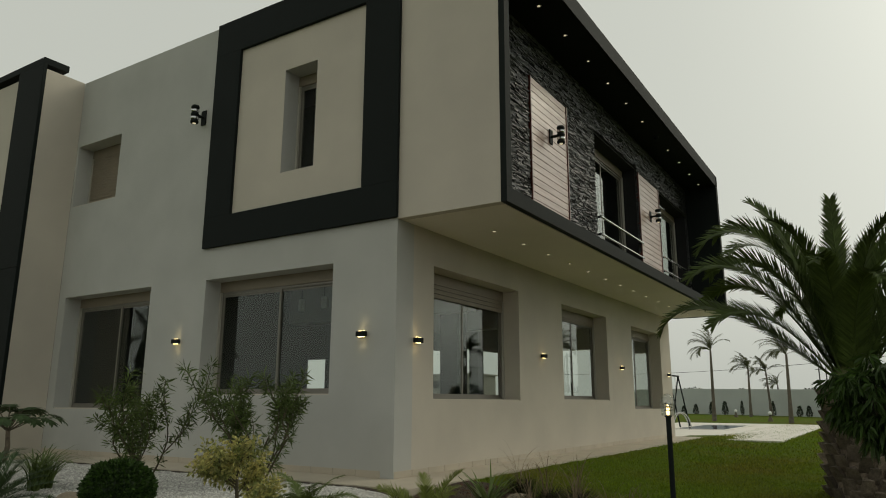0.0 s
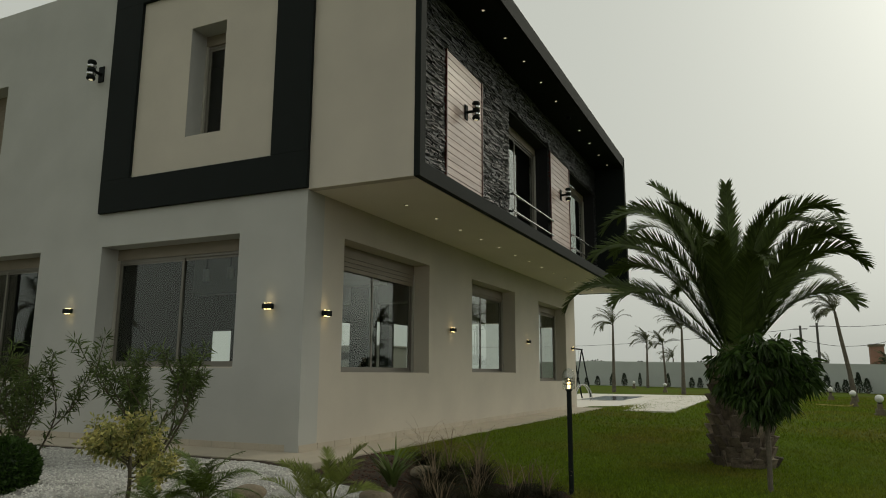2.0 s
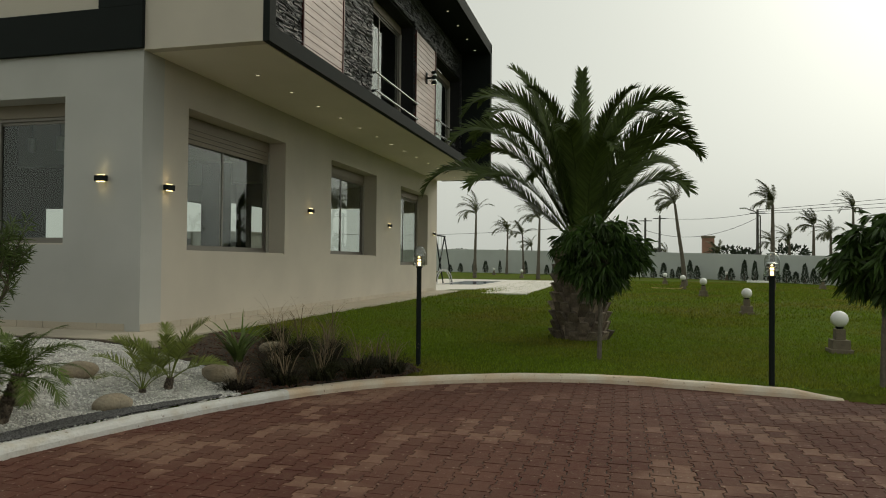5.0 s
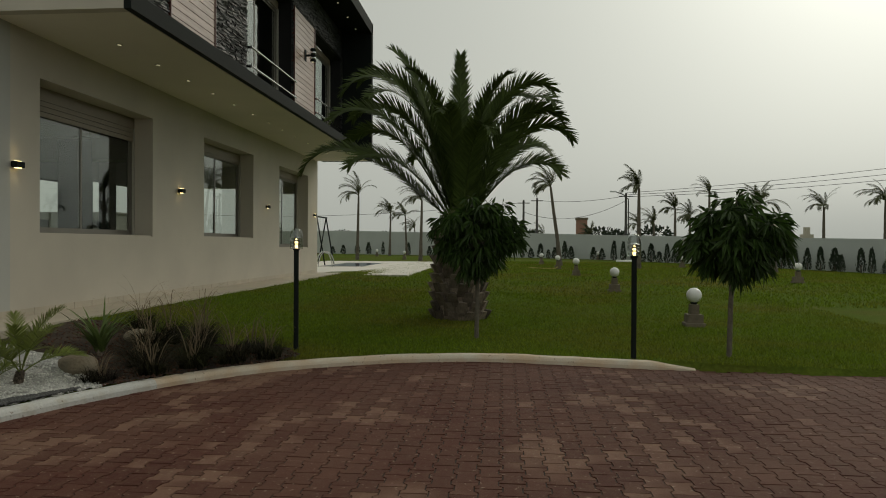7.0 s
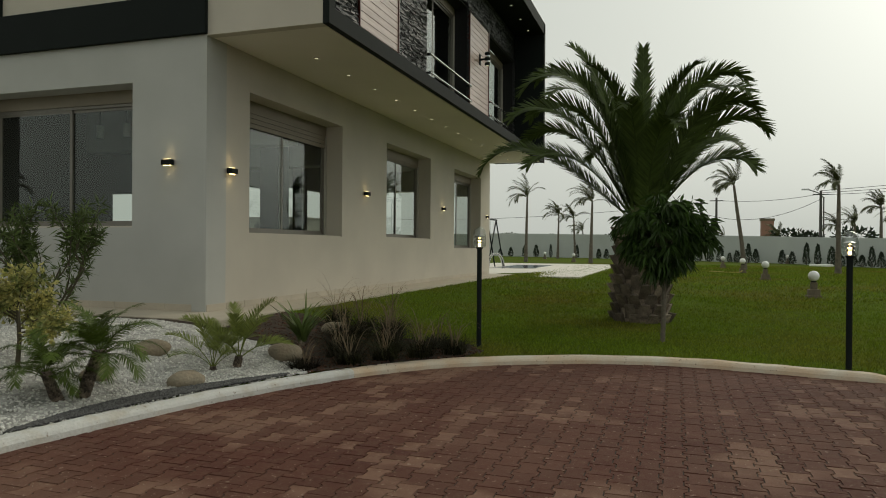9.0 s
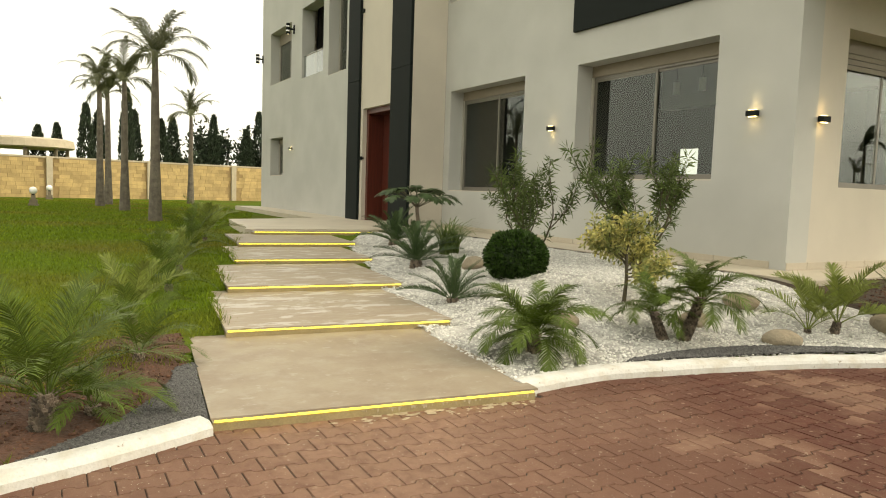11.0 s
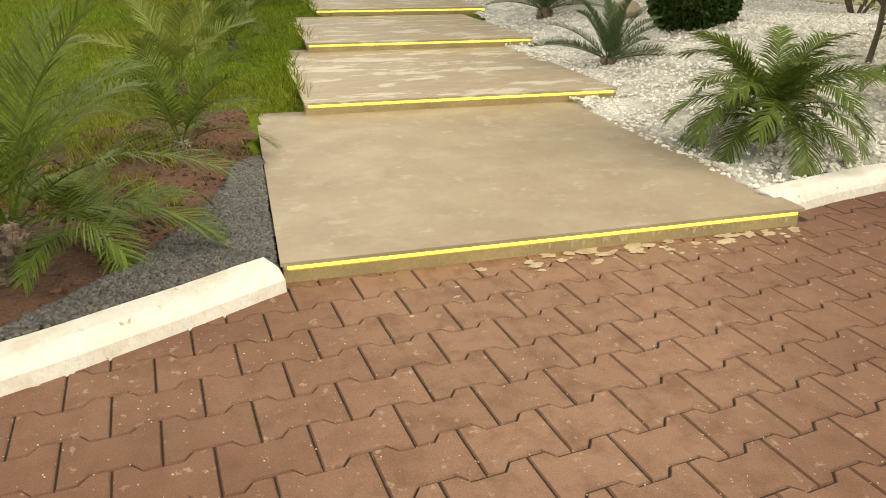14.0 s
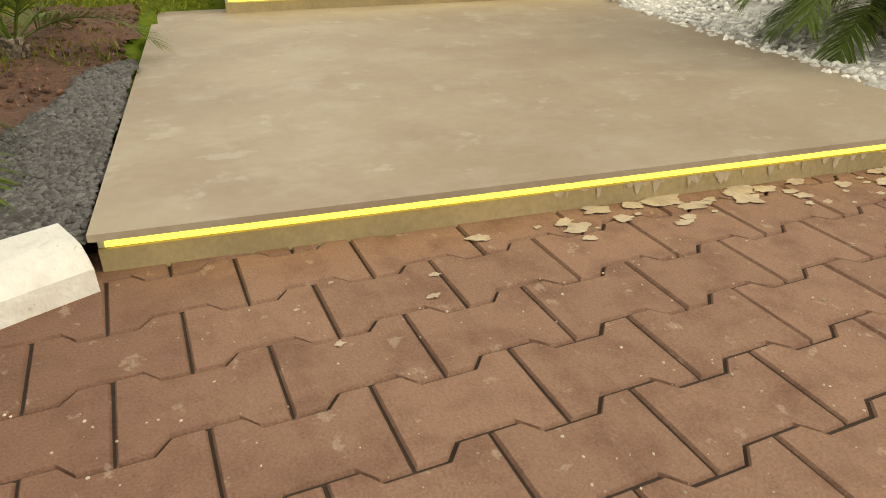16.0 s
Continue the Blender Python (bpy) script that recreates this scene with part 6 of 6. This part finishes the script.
def pebbles(name, poly, count, size, material, label, seed, lift=0.03, weight=None):
    p, rg = scatter(poly, count, seed)
    if weight is not None:
        p = p[rg.random(len(p)) < weight(p)]
    n = len(p)
    s = size * rg.uniform(0.55, 1.3, (n, 1, 1)) * rg.uniform(0.6, 1.15, (n, 1, 3))
    v = ICO_V[None] * s * rg.uniform(0.8, 1.15, (n, 12, 1))
    a = rg.uniform(0, 6.283, n)
    c, d = np.cos(a)[:, None], np.sin(a)[:, None]
    v = np.stack([v[..., 0] * c - v[..., 1] * d, v[..., 0] * d + v[..., 1] * c, v[..., 2] * 0.8], -1)
    z = under_slabs(p[:, 0], p[:, 1], height(p[:, 0], p[:, 1]) + lift) if lift else 0 * p[:, 0]
    v += np.stack([p[:, 0], p[:, 1], z + size * 0.15], -1)[:, None]
    f = ICO_F[None] + 12 * np.arange(n)[:, None, None]
    return tagged(mesh_part(name, v.reshape(-1, 3).tolist(), f.reshape(-1, 3).tolist(), material), label, "gravel", "", "stuff")


pebbles("white_gravel", GRAVEL, 38000, 0.018, PEBBLE_W, "loose white gravel stones", 1, 0.03, lambda p: np.clip((p[:, 0] + 9) / 9, 0.2, 1))
pebbles("grey_gravel", GREY, 6500, 0.017, PEBBLE_G, "loose grey gravel stones", 2, 0.045)
pebbles("grey_gravel", LEFTGREY, 9000, 0.012, PEBBLE_G, "loose grey gravel stones", 3, 0.032)
CLOD = mat("soil_clod", (0.115, 0.055, 0.034), 0.98, 0.25, 6, 40, 0.4, rnd=0.5, island=True)
pebbles("soil_clods", LEFTSOIL, 2600, 0.016, CLOD, "crumbs of red soil", 4, 0.02)
pebbles("soil_clods", DARKBED, 2200, 0.02, CLOD, "crumbs of dark soil", 5, 0.03)


def boulder(x, y, r, seed, squash=0.68):
    rg = random.Random(seed)
    bm = bmesh.new()
    bmesh.ops.create_icosphere(bm, subdivisions=3, radius=1.0)
    off = Vector((seed * 3.1, seed * 1.7, 0))
    for v in bm.verts:
        k = 1 + 0.22 * noise.noise(v.co * 1.1 + off) + 0.06 * noise.noise(v.co * 3.5 + off)
        v.co = Vector((v.co.x * r * 1.25, v.co.y * r, v.co.z * r * squash)) * k
    ob = part("boulder", bm, ROCK, None, "", True)
    ob.matrix_world = pose(x, y, ground_z(x, y) + r * squash * 0.62, 0, 0, rg.uniform(0, 180))
    tagged(ob, "rounded beige boulder in the gravel bed", "boulder", "boulders")


for k, (x, y, r) in enumerate(((1.41, -3.0, 0.19), (2.78, -1.78, 0.22), (2.6, -3.78, 0.18), (2.63, 0.1, 0.2), (1.68, -4.25, 0.17), (-2.4, -4.95, 0.2), (1.25, -6.0, 0.17))):
    boulder(x, y, r, k + 1)


# ---- grass blades ----
def grass(name, count, box_, dens, seed, tall=0.075, wide=0.014, material=None, label="short green grass blades of the lawn", keep=None):
    rg = np.random.default_rng(seed)
    x0, x1, y0, y1 = box_
    p = rg.uniform((x0, y0), (x1, y1), (count, 2))
    ok = rg.random(count) < dens(p[:, 0], p[:, 1])
    p = p[ok]
    clear = ~inside(DRIVE, p[:, 0], p[:, 1]) & (from_line([tuple(q) for q in R_LINE[::3]], p[:, 0], p[:, 1]) > 0.2) & (from_line([tuple(q) for q in L_LINE[::3]], p[:, 0], p[:, 1]) > 0.2)
    for poly in (keep or (GRAVEL, DARKBED)):
        clear &= ~inside(np.array(poly), p[:, 0], p[:, 1])
    p = p[clear]
    n = len(p)
    z = terrain(p[:, 0], p[:, 1])
    a = rg.uniform(0, 6.283, n)
    h, w = tall * rg.uniform(0.5, 1.25, n), wide * rg.uniform(0.6, 1.2, n)
    lean = rg.uniform(-0.8, 0.8, (n, 2)) * h[:, None]
    v = np.empty((n, 3, 3))
    v[:, 0] = np.stack([p[:, 0] + w * np.cos(a) / 2, p[:, 1] + w * np.sin(a) / 2, z - 0.004], -1)
    v[:, 1] = np.stack([p[:, 0] - w * np.cos(a) / 2, p[:, 1] - w * np.sin(a) / 2, z - 0.004], -1)
    v[:, 2] = np.stack([p[:, 0] + lean[:, 0], p[:, 1] + lean[:, 1], z + h], -1)
    f = np.arange(3 * n).reshape(n, 3)
    return tagged(mesh_part(name, v.reshape(-1, 3).tolist(), f.tolist(), material or GRASS), label, "grass", "", "stuff")


def off_path(x, y):
    side = y - (-10.27 + (2.61 - x) * 0.268)
    first = (x > -0.1) & (y > -10.27 + (2.61 - x) * 0.112 - 0.08) & (y < -7)
    return ((side < -0.12) | (side > 3.0)) & ~first


def left_density(x, y):
    bare = inside(np.array(LEFTSOIL), x, y)
    patch = np.sin(2.3 * x + 1.1) * np.sin(2.9 * y) > -0.2
    return np.where(off_path(x, y) & (y < -5), np.where(bare, np.where((np.hypot(x - 2.25, y + 11.3) < 0.62) | (x + 0.6 * y > -4.55), 0.02, 0.6 * patch), 1.0), 0.0) * np.clip(1.1 - (2 - x) / 16, 0.25, 1)


grass("lawn_grass", 230000, (-14, 4.5, -19, -6), left_density, 7, 0.05, 0.014, keep=())
grass("lawn_grass", 240000, (1.2, 17, -0.9, 13), lambda x, y: np.clip(1.15 - y / 13, 0.35, 1) * (x > 1.2), 8, 0.052, 0.015)
grass("lawn_grass", 130000, (-46, -10, -24, -2.6), lambda x, y: np.where(off_path(x, y) & (y < -2.6 - 0 * x) & ~((x > -16.5) & (y > -6.6)), 0.8, 0), 9, 0.06, 0.036, keep=())
grass("lawn_grass", 170000, (1.2, 44, 9, 50), lambda x, y: (y > 10.5 + 2 * np.sin(x)) | (x > 16.5), 14, 0.075, 0.042)
grass("edge_grass", 26000, (-11, 0.2, -10.6, -6.2), lambda x, y: np.clip(1 - np.abs(y - (-10.27 + (2.61 - x) * 0.262) + 0.12) / 0.28, 0, 1) * (x < -0.2), 10, 0.16, 0.016, label="longer grass along the path slabs", keep=())

def tufts(x, y):
    clump = np.sin(5.1 * x + 2.0 * np.sin(3.3 * y)) * np.sin(4.3 * y + 1.2 * np.sin(2.9 * x)) > -0.05
    return inside(np.array(LEFTSOIL), x, y) * clump * np.clip((np.hypot(x - 2.3, y + 11.2) - 0.55) * 2.5, 0, 1)


grass("soil_grass", 16000, (-0.4, 3.3, -13.7, -10.6), tufts, 15, 0.12, 0.011, label="sparse grass tufts in the red soil", keep=())

CLOD2 = mat("pale_grit", (0.42, 0.36, 0.28), 0.9, 0.1, 5, 40, 0.0, rnd=0.4, island=True)
STRAW = mat("dry_straw", (0.30, 0.21, 0.10), 0.9, 0.2, 5, 40, 0.0, rnd=0.4, island=True)
grass("straw", 5000, (-0.3, 3.4, -13.6, -10.0), lambda x, y: inside(np.array(LEFTSOIL), x, y) * 0.55, 12, 0.03, 0.010, STRAW, "dry straw and stalks on the soil", ())
pebbles("grit", [(2.7, -11.6), (6.0, -12.5), (6.5, -6.0), (3.2, -6.6)], 2600, 0.0030, CLOD2, "pale grit scattered on the pavers", 13, 0.0)

# ---- split slate facing of the loggia ----
rng = random.Random(77)
verts, faces = [], []
z = 6.0
while z < 11.55:
    h = rng.uniform(0.032, 0.058)
    y = 0.43 - rng.uniform(0, 0.3)
    while y < FAR - 0.3:
        w = rng.uniform(0.14, 0.44)
        a, b, c, d = max(y, 0.43), min(y + w, FAR - 0.31), z, min(z + h - 0.004, 11.549)
        y += w
        if b - a < 0.03 or d - c < 0.015 or any(a < q[2] - 0.01 and b > q[0] + 0.01 and c < q[3] and d > q[1] for q in LOG) or any(a < q[1] - 0.01 and b > q[0] + 0.01 and c < q[3] and d > q[2] for q in PANELS):
            for q0, q1 in [(q[0], q[2]) for q in LOG if c < q[3] and d > q[1]] + [(q[0], q[1]) for q in PANELS if c < q[3] and d > q[2]]:
                if a < q0 < b:
                    b = q0
                elif a < q1 < b:
                    a = q1
            if b - a < 0.04 or any(a < q[2] - 0.01 and b > q[0] + 0.01 and c < q[3] and d > q[1] for q in LOG) or any(a < q[1] - 0.01 and b > q[0] + 0.01 and c < q[3] and d > q[2] for q in PANELS):
                continue
        o = [BACK + rng.uniform(-0.01, 0.05) for _ in range(4)]
        i = len(verts)
        g = 0.004
        verts += [(BACK - 0.049, a + g, c), (BACK - 0.049, b - g, c), (BACK - 0.049, b - g, d), (BACK - 0.049, a + g, d), (o[0], a + g, c), (o[1], b - g, c), (o[2], b - g, d), (o[3], a + g, d)]
        faces += [(i + 4, i + 5, i + 6, i + 7), (i, i + 1, i + 5, i + 4), (i + 1, i + 2, i + 6, i + 5), (i + 2, i + 3, i + 7, i + 6), (i + 3, i, i + 4, i + 7)]
    z += h
tagged(mesh_part("slate_facing", verts, faces, SLATE), "dark split slate strips facing the loggia wall", "stone facing", "", "stuff")

# ---- yellow block wall ----
A, B = Vector((-46.4, -25.2)), Vector((-53.5, 9.0))
d = (B - A).normalized()
n = Vector((d.y, -d.x)) if Vector((d.y, -d.x)).x > 0 else Vector((-d.y, d.x))
L = (B - A).length
bw = tagged(new("block_wall"), "yellow limestone block garden wall with pale posts", "garden wall", "", "structure")
bm = bmesh.new()
c = [A - n * 0.12, B - n * 0.12, B + n * 0.10, A + n * 0.10]
lo, hi = [bm.verts.new((*p, 0)) for p in c], [bm.verts.new((*p, 3.22)) for p in c]
bm.faces.new(hi), bm.faces.new(lo[::-1])
for k in range(4):
    bm.faces.new((lo[k], lo[(k + 1) % 4], hi[(k + 1) % 4], hi[k]))
part("mortar", bm, MORTAR, bw)
turn = math.degrees(math.atan2(d.y, d.x))
posts = [0.3, 7.2, 14.3, 21.2, 28.0, 34.5]
for s in posts:
    p = A + d * s + n * 0.1
    part("post", boxes((-0.2, -0.16, 0.1, 0.2, 0.16, 3.35), bevel=0.01), PILLAR, bw).matrix_local = pose(p.x, p.y, 0, 0, 0, turn)
cap = boxes((0, -0.2, 3.22, L, 0.16, 3.34))
part("coping", cap, PILLAR, bw).matrix_local = pose(A.x, A.y, 0, 0, 0, turn)
sizes = [boxes((0, -0.02, 0, w, 0.05, 0.262), bevel=0.0) for w in (0.52, 0.6, 0.68)]
ms = []
for q in sizes:
    o = part("block", q, YBRICK, bw)
    ms.append(o.data)
    bpy.data.objects.remove(o)
rng = random.Random(88)
rest_v, rest_f, made = [], [], 0
side = 1 if (Vector((-d.y, d.x)) - n).length < 0.1 else -1
for r in range(11):
    s = -0.3 * (r % 2) + rng.uniform(0, 0.2)
    while s < L - 0.7:
        k = rng.randrange(3)
        w = (0.52, 0.6, 0.68)[k]
        if s > 0.0 and not any(abs(s + w / 2 - q) < w / 2 + 0.2 for q in posts):
            p = A + d * s + n * (0.10 + rng.uniform(-0.008, 0.008))
            zb = 0.12 + 0.28 * r
            if 6 < s < 26 and made < 300 and r > 1:
                o = new("block", ms[k])
                o.parent, o.matrix_local = bw, pose(p.x, p.y, zb, 0, 0, turn) @ Matrix.Diagonal((1, side, 1, 1))
                made += 1
            else:
                i = len(rest_v)
                for a, b, c in ((0, -0.02, 0), (w, -0.02, 0), (w, 0.05, 0), (0, 0.05, 0), (0, -0.02, 0.262), (w, -0.02, 0.262), (w, 0.05, 0.262), (0, 0.05, 0.262)):
                    q = p + d * a + n * b
                    rest_v.append((q.x, q.y, zb + c))
                rest_f += [(i + 2, i + 3, i + 7, i + 6), (i + 4, i + 5, i + 6, i + 7), (i + 1, i + 2, i + 6, i + 5), (i + 3, i, i + 4, i + 7), (i, i + 1, i + 2, i + 3)]
        s += w + 0.018
tagged(mesh_part("blocks", rest_v, rest_f, mat("yellow_limestone_blocks", (0.53, 0.38, 0.175), 0.9, 0.14, 2.0, 22, 0.4, rnd=0.2, dist=0.02, island=True), bw), kind="stuff")

# ---- pavers ----
PL, PW, SH = 0.278, 0.190, 0.143      # length along y, row pitch along x, shift from row to row
QX, QY = 2.84, -10.11                 # a corner between two pavers
AMP, GAP = 0.017, 0.0026


def paver_outline(grow=0.0):
    """The bone-shaped outline: wide ends, narrow waist."""
    hl, hw, q, r = PL / 2 - GAP + grow, PW / 2 - GAP + grow, PL / 4, 0.014
    up = [(-hl, hw + AMP), (-q - r, hw + AMP), (-q + r, hw - AMP), (q - r, hw - AMP), (q + r, hw + AMP), (hl, hw + AMP)]
    return [(x, y) for y, x in up] + [(-x, y) for y, x in up[::-1]]


OUT = paver_outline()
INN = paver_outline(-0.0045)
P_V = [(*p, -0.05) for p in OUT] + [(*p, -0.008) for p in OUT] + [(*p, 0.0) for p in INN]
P_F = [tuple((k, (k + 1) % 12, 12 + (k + 1) % 12, 12 + k)[::-1]) for k in range(12)] + [tuple((12 + k, 12 + (k + 1) % 12, 24 + (k + 1) % 12, 24 + k)[::-1]) for k in range(12)] + [tuple(range(24, 36))[::-1]]
pm = bpy.data.meshes.new("paver")
pm.from_pydata(P_V, [], P_F)
pm.materials.append(PAVER)
drive = tagged(new("driveway"), "driveway of interlocking red concrete pavers, paler worn patches", "driveway", "", "structure")
rng = np.random.default_rng(99)
rows, cols = np.meshgrid(np.arange(-6, 90), np.arange(-60, 60), indexing="ij")
cx = QX + PW / 2 + PW * rows
cy = QY + SH * rows + PL * (cols + 0.5)
cy = (cy + 22) % (120 * PL) - 22
edge = np.minimum(from_line([tuple(q) for q in R_LINE[::3]], cx, cy), from_line([tuple(q) for q in L_LINE[::3]], cx, cy))
ok = (inside(DRIVE, cx, cy) | (edge < 0.10)) & (cx < 19) & (cy > -14.5) & (cy < 1.2)
slab_edge = (cx - STEPS[0][0]) * 0.994 - (cy - STEPS[0][1]) * 0.112
ok &= (slab_edge > -0.15) | (cy < -10.4) | (cy > -7.5)
cx, cy = cx[ok], cy[ok]
jit = rng.uniform(-1, 1, (len(cx), 4))
near = np.hypot(cx - 3.9, cy + 9.4)
order = np.argsort(near)
for i in order[:300]:
    o = bpy.data.objects.new("paver", pm)
    scene.collection.objects.link(o)
    o.parent, o.matrix_local = drive, pose(cx[i], cy[i], 0.0015 * jit[i, 0], 0.25 * jit[i, 1], 0.25 * jit[i, 2], 0.4 * jit[i, 3])
idx = order[300:]
base = np.array(P_V)
top = np.array([(*p, -0.02) for p in OUT] + [(*p, 0.0) for p in INN])
v = top[None] + np.stack([cx[idx], cy[idx], 0.002 * jit[idx, 0]], -1)[:, None]
v[:, :, 2] += top[None, :, 0] * jit[idx, 1, None] * 0.012 + top[None, :, 1] * jit[idx, 2, None] * 0.012
f12 = [tuple((k, (k + 1) % 12, 12 + (k + 1) % 12, 12 + k)[::-1]) for k in range(12)] + [tuple(range(12, 24))[::-1]]
faces = [tuple(24 * j + q for q in f) for j in range(len(idx)) for f in f12]
tagged(mesh_part("paver_field", v.reshape(-1, 3).tolist(), faces, PAVER_FAR, drive), kind="stuff")
